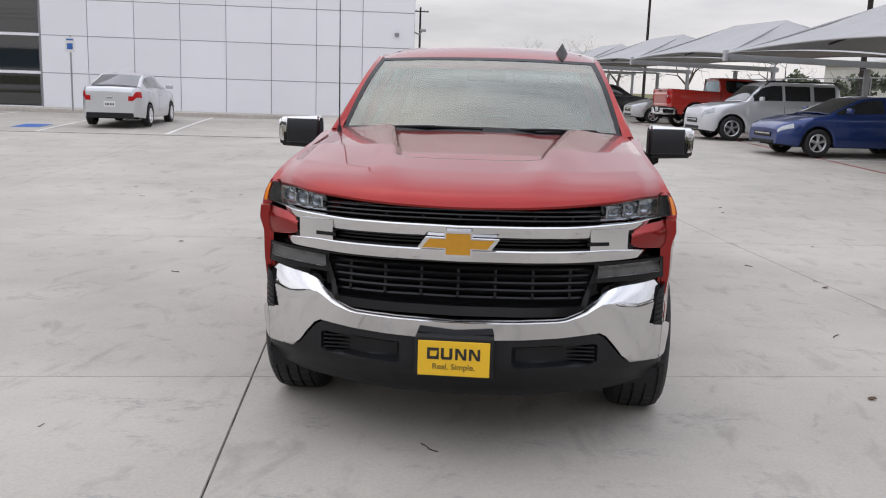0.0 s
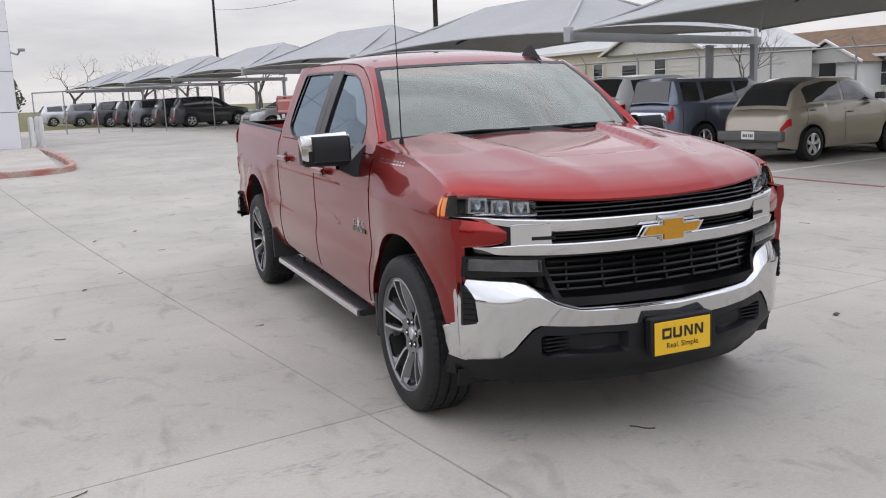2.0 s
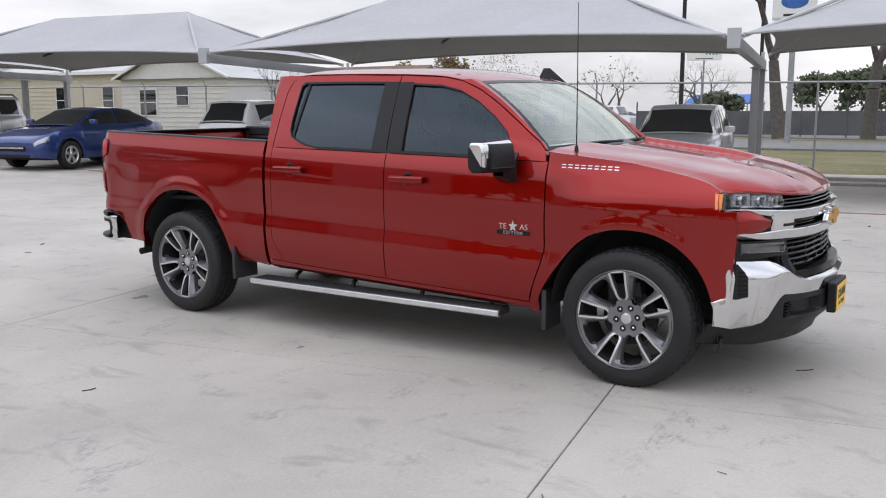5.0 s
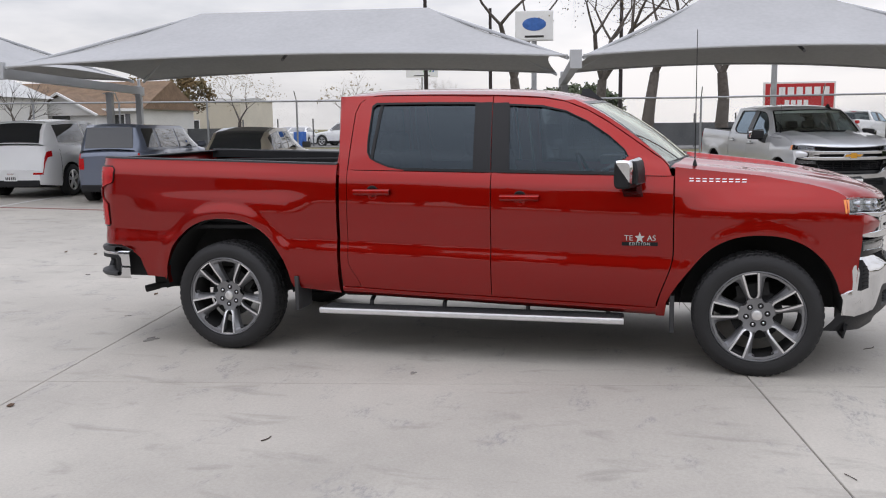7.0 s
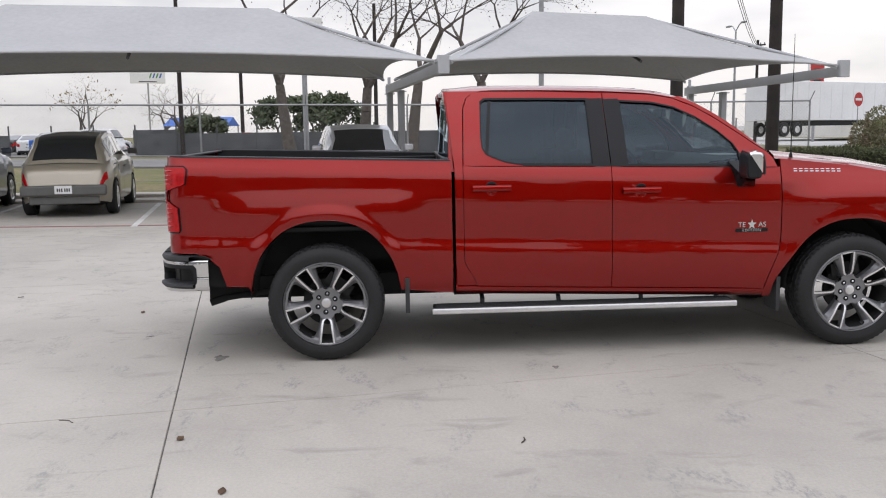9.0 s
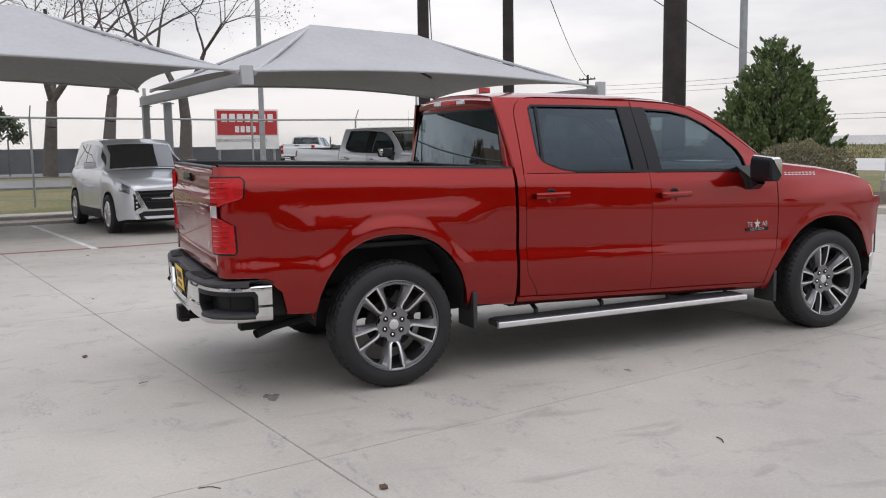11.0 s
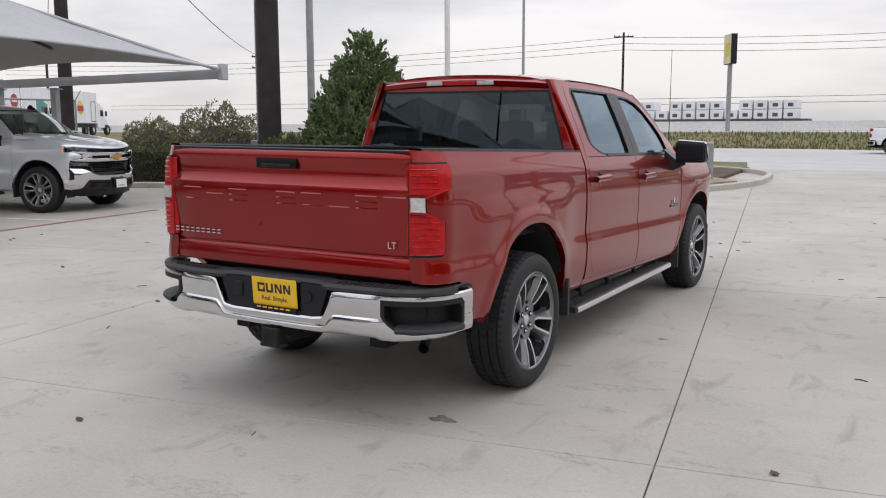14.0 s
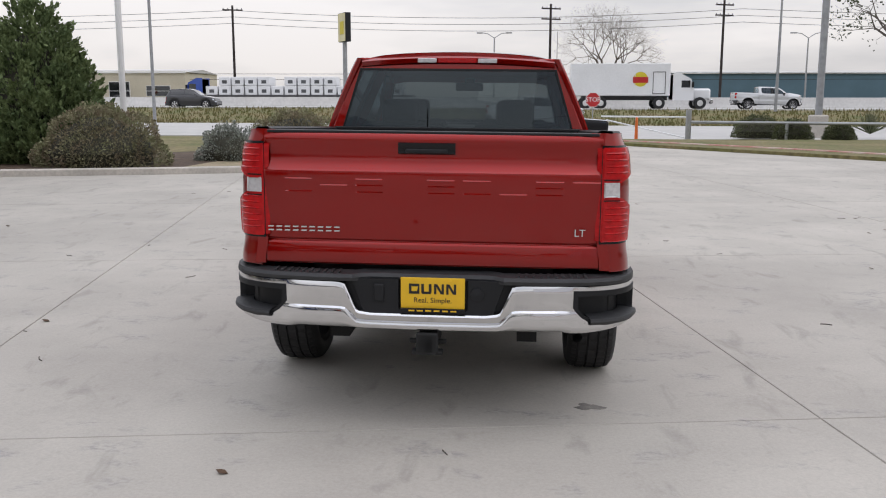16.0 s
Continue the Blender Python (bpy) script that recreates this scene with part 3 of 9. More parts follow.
def plate(root, m, material, writing):
    """A number plate or dealer plate: board, rim, and its writing as bars or words."""
    p = part("plate", Shape().box((0, 0, 0), (0.305, 0.004, 0.152)), material, root, "yellow dealer plate" if writing else "white number plate", 0.002, m=m)
    if writing:
        for i, (x0, w) in enumerate(((-0.088, 0.05), (-0.03, 0.05), (0.03, 0.05), (0.088, 0.05))):
            s = Shape()
            if i == 0:
                s.ring([(x0 - w / 2, -0.004), (x0 - w / 2, 0.046), (x0 + w / 2, 0.046), (x0 + w / 2, -0.004)],
                       [(x0 - w / 2 + 0.012, 0.009), (x0 - w / 2 + 0.012, 0.033), (x0 + w / 2 - 0.006, 0.033), (x0 + w / 2 - 0.012, 0.009)], lambda a, b, d: (a, -0.0025 - d, b), 0.001)
            elif i == 1:
                s.box((x0 - 0.018, -0.003, 0.024), (0.013, 0.001, 0.044)).box((x0 + 0.018, -0.003, 0.024), (0.013, 0.001, 0.044)).box((x0, -0.003, 0.002), (0.042, 0.001, 0.012))
            else:
                s.box((x0 - 0.018, -0.003, 0.021), (0.011, 0.001, 0.05)).box((x0 + 0.018, -0.003, 0.021), (0.011, 0.001, 0.05))
                s.box((x0, -0.003, 0.021), (0.011, 0.001, 0.052), m=Matrix.Rotation(radians(-32), 4, "Y"))
            part("plate_mark", s, INK, p, "dark mark of a trade name")
        tagged(lettering("plate_wording", "Real. Simple.", 0.036, INK, p, pose(0, -0.0028, -0.036, 90, 0, 0), 0.0006), "small dark printed words", kind="stuff")
        for x0 in (-0.085, 0.085):
            part("bolt", Shape().lathe([(-0.006, 0.0), (-0.005, 0.005), (0, 0.006)], 10, "y", (x0, 0, 0.062)), PLATE_YELLOW, p)
    else:
        for x0 in (-0.1, -0.062, -0.024, 0.03, 0.068, 0.106):
            part("plate_bar", Shape().box((x0, -0.003, -0.005), (0.024, 0.001, 0.06)), INK, p)
    return p


def pickup(root, paint, dealer=True):
    # sides
    def fender_lo(y):
        k = arch(y, -0.012)
        if k and y > -0.48:
            return max(k, 0.365)
        if y > 0:
            return 0.365
        return interp(y, (-0.70, -0.612, -0.604, -0.592, -0.578, -0.49), (0.93, 0.925, 0.89, 0.75, 0.545, 0.54))

    def fender_hi(y):
        return interp(y, (-0.70, -0.515, -0.503, -0.45, -0.40, -0.30, -0.15, 0.0, 0.56), (1.046, 1.050, 1.158, 1.190, 1.208, 1.233, 1.262, 1.290, 1.352))

    ys = sorted(set(spaced(-0.604, -0.49, 30) + [y for y in arch_spaced(-0.012) if y > -0.478] + [0.479, 0.50, 0.522]))
    both("front_fender", Shape().grid(side_rows(ys, fender_lo, fender_hi, 26, lambda y, z: 0.11 * smoothstep(0.8, 0.38, z) * smoothstep(0.3, 0.52, y)), (-0.045, 0, 0)), paint, root, "", 0.004)

    def fd(y, z):
        return 0.11 * smoothstep(0.8, 0.38, z) * smoothstep(0.9, 0.53, y)
    belt = lambda y: 1.287 + 0.024 * (y - 0.5)
    sill = lambda y: 0.466 + rk(y)
    both("front_door", Shape().grid(side_rows(spaced(0.53, 1.731, 20), sill, belt, 34, fd), (-0.05, 0, 0)), paint, root, "", 0.003)

    def rd(y, z):
        return -0.085 * smoothstep(0.70, 0.50, z) * smoothstep(2.3, 2.775, y)
    both("rear_door", Shape().grid(side_rows(spaced(1.739, 2.775, 18), sill, belt, 34, rd), (-0.05, 0, 0)), paint, root, "", 0.003)
    both("rear_cab_quarter", Shape().grid(side_rows(spaced(2.782, 2.838, 4), sill, belt, 34,
         lambda y, z: -0.085 * smoothstep(0.70, 0.50, z) * smoothstep(2.85, 2.785, y)), (-0.05, 0, 0)), paint, root)
    both("rocker_panel", Shape().grid([[(profile(0.462) - o, y, z + rk(y)) for o, z in ((0.016, 0.463), (0.010, 0.452), (0.012, 0.435), (0.030, 0.412), (0.07, 0.395))] for y in spaced(0.60, 2.84, 12)], (-0.05, 0, 0)), paint, root)

    def bed_lo(y):
        k = arch(y, 3.75, 0.52, 0.545, 0.45)
        return max(k, 0.485) if k else interp(y, (2.86, 3.2, 4.27, 4.44, 4.475, 4.545, 4.63, 4.83), (0.453, 0.487, 0.535, 0.542, 0.685, 0.747, 0.785, 0.79))
    ys = spaced(2.862, 3.225, 6) + arch_spaced(3.75, 0.519) + spaced(4.29, 4.44, 5) + spaced(4.45, 4.66, 16) + spaced(4.675, 4.829, 8)
    both("bed_side", Shape().grid(side_rows(ys, bed_lo, lambda y: 1.335 + rk(y), 36), (-0.05, 0, 0)), paint, root, "", 0.004)
    both("bed_rail_cap", Shape().grid([[(side_x(y, 1.335 + rk(y)) - a, y, 1.338 + rk(y) + b) for a, b in ((-0.001, -0.003), (0.006, 0.008), (0.06, 0.010), (0.075, 0.0), (0.078, -0.07))] for y in spaced(2.866, 4.80, 12)]), BLACK_PLASTIC, root)
    # flaps, liners
    both("mud_flap", Shape().box((0.86, 3.185, 0.45), (0.24, 0.03, 0.25)), RUBBER_MAT, root, "", 0.004)
    both("mud_flap", Shape().box((0.85, 0.53, 0.385), (0.21, 0.03, 0.25)), RUBBER_MAT, root, "", 0.004)
    for c, a, b, z0 in ARCHES:
        rows = [[(x, c - (a + 0.004) * math.cos(math.pi * i / 24), z0 + (b + 0.004) * math.sin(math.pi * i / 24)) for x in (0.955, 0.90, 0.60)] for i in range(25)]
        both("wheel_well", Shape().grid(rows), DARK_VOID, root)
    # doors' upper frames and glass
    def roof(u, v):
        e = abs(u)
        y = (1.042 + 0.085 * u * u) * (1 - v) + (2.865 - 0.03 * u * u) * v
        z = 1.905 - 0.034 * u * u - 0.028 * e ** 8 - (0.100 - 0.040 * u * u) * (1 - v) ** 9 + 0.010 * math.sin(math.pi * v) - 0.02 * smoothstep(0.85, 1, v) + 0.026 * (y - 2.1)
        return (u * (0.672 + 0.02 * math.sin(math.pi * min(1, v * 1.1))), y, z)

    def roof_edge(y):
        return roof(1.0, (y - 1.127) / 1.708)
    seam = [(2.775, 1.345), (2.768, 1.546), (2.760, 1.743), (2.733, 1.814), (2.686, 1.848), (2.603, 1.858), (2.194, 1.852), (1.763, 1.836)]
    seam_f = [(1.755, 1.836), (1.404, 1.815), (1.251, 1.786), (1.099, 1.723), (0.951, 1.635), (0.804, 1.533), (0.661, 1.431), (0.607, 1.397), (0.566, 1.352), (0.545, 1.292)]
    ro = seam + [(1.742, 1.322), (2.30, 1.334)]
    ri = [(2.640, 1.785), (2.610, 1.808), (2.25, 1.804), (1.872, 1.795), (1.855, 1.330), (2.12, 1.335), (2.374, 1.345), (2.474, 1.362), (2.568, 1.397), (2.616, 1.422), (2.641, 1.466), (2.647, 1.542)]
    fo = seam_f + [(1.14, 1.304), (1.734, 1.319)]
    fi = [(1.648, 1.780), (1.404, 1.763), (1.251, 1.727), (1.100, 1.655), (0.952, 1.556), (0.850, 1.465), (0.810, 1.398), (0.800, 1.312), (1.20, 1.318), (1.625, 1.325)]

    def hit(poly, c, a):
        """Where a ray from c leaves the outline."""
        best, dx, dz = 1e9, math.cos(a), math.sin(a)
        for (x0, z0), (x1, z1) in zip(poly, poly[1:] + poly[:1]):
            ex, ez = x1 - x0, z1 - z0
            det = ex * dz - ez * dx
            if abs(det) < 1e-12:
                continue
            t = (ex * (z0 - c[1]) - ez * (x0 - c[0])) / det
            u = (dx * (z0 - c[1]) - dz * (x0 - c[0])) / det
            if t > 0 and -1e-6 <= u <= 1 + 1e-6:
                best = min(best, t)
        return (c[0] + dx * best, c[1] + dz * best)

    def frame_ring(outer, inner, fn, depth, mids=0):
        c = (sum(p[0] for p in inner) / len(inner), sum(p[1] for p in inner) / len(inner))
        angles = sorted(set([round(math.atan2(p[1] - c[1], p[0] - c[0]), 5) for p in outer + inner] + [round(-math.pi + 2 * math.pi * k / 90 + 0.001, 5) for k in range(90)]))
        A, B = [hit(outer, c, q) for q in angles], [hit(inner, c, q) for q in angles]
        n = len(angles)
        pts = [fn(*p, 0) for p in A] + [fn(*p, 0) for p in B] + [fn(*p, depth) for p in A] + [fn(*p, depth) for p in B]
        fs = []
        for q in range(n):
            w = (q + 1) % n
            fs += [(q, w, n + w, n + q), (q, 2 * n + q, 2 * n + w, w), (n + q, n + w, 3 * n + w, 3 * n + q)]
        return Shape().add(pts, fs)

    def inset(poly, k):
        cy, cz = sum(p[0] for p in poly) / len(poly), sum(p[1] for p in poly) / len(poly)
        h, w = max(p[1] for p in poly) - min(p[1] for p in poly), max(p[0] for p in poly) - min(p[0] for p in poly)
        return [(cy + (y - cy) * (1 - 2 * k / w), cz + (z - cz) * (1 - 2 * k / h)) for y, z in poly]
    both("front_door_frame", frame_ring(fo, fi, cab_fn, 0.05), paint, root)
    both("rear_door_frame", frame_ring(ro, ri, cab_fn, 0.05), paint, root)
    both("side_window", Shape().grid([[cab_fn(y, z, 0.013) for z in spaced(1.30, interp(y, (0.78, 0.951, 1.099, 1.251, 1.404, 1.66), (1.42, 1.60, 1.69, 1.755, 1.79, 1.80)), 8)] for y in spaced(0.785, 1.66, 12)], (-0.004, 0, 0)), FRONT_TINT, root, "tinted side glass")
    both("side_window", Shape().grid([[cab_fn(y, z, 0.013) for z in spaced(1.315, 1.82, 8)] for y in spaced(1.845, 2.665, 10)], (-0.004, 0, 0)), TINT, root, "dark tinted side glass")
    for o in (fi, ri):
        both("window_trim", frame_ring(inset(o, -0.004), inset(o, 0.009), lambda y, z, d: cab_fn(y, z, d - 0.003), 0.018), GLOSS_BLACK, root)
    both("b_pillar_trim", Shape().grid([[cab_fn(y + 0.024 * (z - 1.33) / 0.46, z, -0.004) for z in spaced(1.325, 1.792, 6)] for y in (1.622, 1.70, 1.735)], (-0.02, 0, 0)).grid(
        [[cab_fn(y + 0.020 * (z - 1.33) / 0.46, z, -0.004) for z in spaced(1.328, 1.797, 6)] for y in (1.743, 1.78, 1.858)], (-0.02, 0, 0)), GLOSS_BLACK, root)
    both("belt_moulding", Shape().grid([[(cab_x(y, z + belt(y)) + 0.006, y, z + belt(y)) for z in (0.004, 0.010, 0.022)] for y in spaced(0.80, 2.36, 12)], (-0.02, 0, 0)), GLOSS_BLACK, root)
    both("quarter_window_bar", Shape().grid([[cab_fn(y + 0.04 * (1.8 - z) / 0.4, z, 0.004) for z in spaced(1.40, 1.812, 5)] for y in (2.560, 2.582)], (-0.02, 0, 0)), GLOSS_BLACK, root)
    edge_z = lambda y: interp(y, (1.251, 1.404, 1.763, 2.194, 2.603, 2.686, 2.733), (1.786, 1.815, 1.836, 1.852, 1.858, 1.848, 1.814))
    both("roof_rail_panel", Shape().grid([[cab_fn(y, edge_z(y) + 0.007, 0.0), Vector(cab_fn(y, edge_z(y) + 0.007, 0.0)).lerp(Vector(roof_edge(y)), 0.5) + Vector((0.007, 0, 0.005)), roof_edge(y)] for y in spaced(1.26, 2.69, 24)], (-0.02, 0, -0.01)), paint, root)
    seam_y = lambda z: interp(z, (1.345, 1.546, 1.743, 1.814, 1.845, 1.858), (2.775, 2.768, 2.760, 2.733, 2.690, 2.62))
    both("rear_pillar", Shape().grid([[cab_fn(seam_y(z) + 0.007 + (2.848 + 0.05 * (z - 1.36) / 0.5 - seam_y(z) - 0.007) * u, z, 0.0 if u < 0.9 else 0.012 * (u - 0.9) * 10) for u in (0, 0.25, 0.5, 0.75, 0.9, 1.0)] for z in spaced(1.335, 1.862, 20)], (-0.03, 0, 0)), paint, root)
    # door handles; a raised black disc stands for the shade in each cup
    for y in (1.534, 2.585):
        z = 1.153 if y < 2 else 1.190
        x = side_x(y, z)
        both("handle_cup", Shape().lathe([(0.001, 0.0), (0.002, 0.030), (0.0035, 0.038), (0.001, 0.043)], 24, "x", (x + 0.001, y, z + 0.002)), GLOSS_BLACK, root)
        s = Shape().grid([[(x + d, y - 0.133 + 0.266 * u, z + h) for d, h in ((0.014, -0.022), (0.036, -0.021), (0.045, -0.006), (0.043, 0.012), (0.018, 0.022), (0.014, -0.022))] for u in spaced(0, 1, 8)])
        s.box((x + 0.01, y - 0.1, z), (0.03, 0.05, 0.03)).box((x + 0.01, y + 0.1, z), (0.03, 0.05, 0.03))
        both("door_handle", s, paint, root, "", 0.004)
        both("handle_scoop", Shape().lathe([(0.001, 0.0), (0.003, 0.020), (0.0045, 0.030), (0.002, 0.034)], 20, "x", (x + 0.002, y, z - 0.024)), paint, root)
    # hood with its two raised flanks
    def hood_pt(u, v):
        x = u * interp(v, (0, 0.25, 1), (0.895, 0.885, 0.862))
        ax = abs(x)
        y0, y1 = nose_y(x, 1.15) + 0.005, 0.40 + 0.13 * (x / 0.8) ** 2
        y = y0 + (y1 - y0) * v
        zf, zb = 1.104 + 0.052 * (ax / 0.84) ** 2, 1.395 - 0.032 * (x / 0.84) ** 2
        g = interp(v, (0, 0.015, 0.05, 0.1, 0.2, 0.5, 1), (0, 0.10, 0.21, 0.31, 0.44, 0.71, 1))
        z = zf + (zb - zf) * g
        r = 0.25 + 0.23 * v
        z -= 0.028 * smoothstep(0.36, 0.405, v) * (1 - smoothstep(r - 0.018, r + 0.018, ax))
        z += 0.012 * smoothstep(0.0, 0.2, v) * math.exp(-((ax - r - 0.07) / 0.09) ** 2)
        z -= 0.016 * smoothstep(0.78, 0.885, ax)
        return (x, y, z)
    us = sorted(set(spaced(-1, 1, 112)))
    vs = [0, 0.008, 0.02, 0.04, 0.07, 0.11] + spaced(0.15, 1, 56)
    lip = lambda u: [tuple(a + b for a, b in zip(hood_pt(u, 0), q)) for q in ((0, 0.035, -0.016), (0, 0.012, -0.015), (0, 0.003, -0.010))]
    part("hood", Shape().grid([lip(u) + [hood_pt(u, v) for v in vs] for u in us]), paint, root)
    part("cowl", Shape().grid([[(x, 0.40 + 0.13 * (x / 0.8) ** 2 + d, 1.362 - 0.03 * (x / 0.8) ** 2 + h) for d, h in ((-0.03, -0.01), (0.0, 0.006), (0.10, 0.004), (0.16, -0.05))] for x in spaced(-0.82, 0.82, 24)]), BLACK_PLASTIC, root)
    for x0, x1 in ((-0.62, 0.02), (0.02, 0.66)):
        s = Shape().path([(x0, 0.455 + 0.13 * (x0 / 0.8) ** 2, 1.374), ((x0 + x1) / 2, 0.45, 1.388), (x1, 0.435 + 0.13 * (x1 / 0.8) ** 2, 1.383)], 0.008, 6)
        part("wiper", s, BLACK_PLASTIC, root)
    # windshield, roof
    def ws(u, v):
        xb, xt = u * 0.812, u * 0.676
        b = Vector((xb, 0.43 + 0.15 * u * u, 1.375 - 0.02 * u * u))
        t = Vector((xt, 1.045 + 0.085 * u * u, 1.792 - 0.014 * u * u))
        p = b.lerp(t, v)
        p.z += 0.036 * math.sin(math.pi * v)
        return p
    part("windshield", Shape().grid([[ws(u, v) for v in spaced(0, 1, 10)] for u in spaced(-1, 1, 20)], (0, 0.006, -0.006)), WINDSHIELD, root, "clear sky-reflecting windshield")
    part("windshield_band", Shape().ring([(-1.0, -0.02), (-1.0, 1.02), (1.0, 1.02), (1.0, -0.02)], [(-0.965, 0.03), (-0.955, 0.965), (0.955, 0.965), (0.965, 0.03)], lambda u, v, d: ws(u, v) + Vector((0, -0.001 + d, 0.002 - d)), 0.004, 16), GLOSS_BLACK, root)
    A_V, A_Y, A_Z = (-0.02, 0.08, 0.22, 0.42, 0.62, 0.82, 1.03), (0.566, 0.607, 0.70, 0.84, 0.99, 1.125, 1.27), (1.352, 1.397, 1.459, 1.559, 1.660, 1.736, 1.791)
    both("a_pillar", Shape().grid([[p, (p + q) / 2 + Vector((0.010, -0.008, 0.008)), q] for p, q in
         ((ws(1.0, v) + Vector((0.0, 0, 0.003)), Vector(cab_fn(interp(v, A_V, A_Y) - 0.004, interp(v, A_V, A_Z) + 0.006, 0.0))) for v in spaced(-0.02, 1.03, 18))], (-0.02, 0.02, -0.01)), paint, root)

    part("roof", Shape().grid([[roof(u, v) for v in [0, 0.008, 0.02, 0.035, 0.055, 0.08, 0.11, 0.145] + spaced(0.19, 1, 16)] for u in spaced(-1, 1, 28)], (0, 0, -0.05)), paint, root, "", 0.004)
    fin = Shape().add([(0.47, 1.07, 1.79), (0.432, 1.28, 1.845), (0.508, 1.28, 1.845), (0.47, 1.21, 1.905), (0.47, 1.265, 1.908)], [(0, 1, 3), (0, 3, 2), (1, 4, 3), (2, 3, 4), (1, 2, 4)])
    part("fin_aerial", fin, BLACK_PLASTIC, root, "black roof aerial")
    part("mast_aerial", Shape().lathe([(1.34, 0.016), (1.37, 0.012), (1.39, 0.004), (1.80, 0.003), (2.22, 0.002)], 8, "z", (-0.79, 0.40, 0)), GLOSS_BLACK, root, "thin mast aerial")
    # back of the cab
    def back(x, z, d):
        k = (z - 1.36) / 0.5
        bow = (0.034 - 0.014 * k) * max(0.0, 1 - (x / (0.80 - 0.14 * k)) ** 2)
        return (x, 2.878 - 0.022 * k + bow - d, z)
    part("cab_back", Shape().ring([(-0.90, 1.30), (-0.672, 1.865), (0.672, 1.865), (0.90, 1.30)], [(-0.795, 1.380), (-0.668, 1.785), (0.668, 1.785), (0.795, 1.380)], back, 0.06, 12).box((0, 2.815, 0.9), (1.76, 0.05, 0.85)), paint, root, "", 0.006)
    part("rear_window", Shape().grid([[back(u * (0.80 - 0.127 * v), 1.375 + 0.415 * v, 0.004) for v in spaced(0, 1, 8)] for u in spaced(-1, 1, 24)], (0, -0.005, 0)), REAR_TINT, root, "dark tinted rear window")
    part("rear_window_trim", Shape().ring([(-0.803, 1.370), (-0.674, 1.794), (0.674, 1.794), (0.803, 1.370)], [(-0.786, 1.392), (-0.661, 1.778), (0.661, 1.778), (0.786, 1.392)], lambda x, z, d: back(x, z, d - 0.002), 0.010, 14), GLOSS_BLACK, root)
    lip = Shape().grid([[(x, 2.855 + a - 0.03 * (x / 0.66) ** 2, 1.868 - 0.03 * (x / 0.66) ** 2 + b) for a, b in ((-0.06, 0.022), (0.02, 0.02), (0.055, -0.002), (0.05, -0.032), (0.02, -0.045))] for x in spaced(-0.66, 0.66, 20)])
    part("roof_spoiler", lip, paint, root)
    part("brake_lamp", Shape().box((0, 2.904, 1.846), (0.26, 0.02, 0.03)), TAIL_RED, root, "", 0.004)
    both("cargo_lamp", Shape().box((0.205, 2.902, 1.846), (0.13, 0.02, 0.03)), TAIL_CLEAR, root, "", 0.004)
    # bed
    liner = part("bed_liner", Shape().box((0, 3.84, 0.92), (1.72, 1.92, 0.04)), BLACK_PLASTIC, root, "black bed liner floor", 0.01)
    part("liner_front", Shape().box((0, 2.885, 1.13), (1.74, 0.03, 0.48)), BLACK_PLASTIC, liner, "", 0.01)
    for q in (-1, 1):
        part("liner_side", Shape().box((q * 0.80, 3.84, 1.14), (0.03, 1.92, 0.44)), BLACK_PLASTIC, liner, "", 0.01)
        part("wheel_box", Shape().box((q * 0.63, 3.75, 1.02), (0.32, 0.9, 0.2)), BLACK_PLASTIC, liner, "", 0.03)
    part("bed_front_cap", Shape().box((0, 2.885, 1.384), (1.70, 0.055, 0.022)), BLACK_PLASTIC, root, "", 0.006)
    # tailgate
    tz = (0.795, 0.80, 0.895, 0.905, 0.912, 0.92, 1.0, 1.12, 1.235, 1.252, 1.268, 1.30, 1.34, 1.375, 1.39, 1.415, 1.43, 1.436)
    ty = (4.825, 4.842, 4.846, 4.842, 4.832, 4.842, 4.848, 4.858, 4.868, 4.866, 4.850, 4.838, 4.838, 4.846, 4.853, 4.853, 4.843, 4.82)
    part("tailgate", Shape().grid([[(x, interp(z, tz, ty) - 0.012 * smoothstep(0.70, 0.80, abs(x)) - 0.01 * (x / 0.8) ** 2, z) for z in tz] for x in spaced(-0.806, 0.806, 30)], (0, -0.05, 0)), paint, root, "", 0.004)
    part("tailgate_cap", Shape().box((0, 4.80, 1.436), (1.58, 0.07, 0.014)), BLACK_PLASTIC, root, "", 0.004)
    part("tailgate_handle", Shape().grid([[(0.018 + x, 4.846 + h, z) for z, h in ((1.334, 0.0), (1.340, 0.014), (1.365, 0.012), (1.388, 0.014), (1.394, 0.0))] for x in (-0.136, -0.13, 0.0, 0.13, 0.136)], (0, -0.02, 0)), GLOSS_BLACK, root, "black tailgate handle")
    part("handle_keyhole", Shape().box((0.018, 4.862, 1.352), (0.2, 0.008, 0.018)), BLACK_PLASTIC, root, "", 0.004)
    if dealer:
        fn = lambda a, b, d: (a, interp(b, tz, ty) - 0.010 * (a / 0.8) ** 2 + 0.0025 - d, b)
        for i in range(9):
            x, w = 0.70 - i * 0.1715, 0.13
            bars = [((x, x - w), (1.150, 1.156))] * (i not in (1, 3, 8)) + [((x, x - w), (1.212, 1.218))] * (i not in (1, 3, 6)) + [((x, x - w), (1.182, 1.188))] * (i in (1, 2, 4, 7))
            for (xa, xb), (za, zb) in bars:
                part("tailgate_emboss", Shape().grid([[fn(x_, za + h, -o) for h, o in ((0.0, -0.004), (0.0004, 0.0035), (0.0065, -0.0035))] for x_ in (xa, (xa + xb) / 2, xb)]), paint, root, "embossed stroke of a maker's lettering", smooth=20)
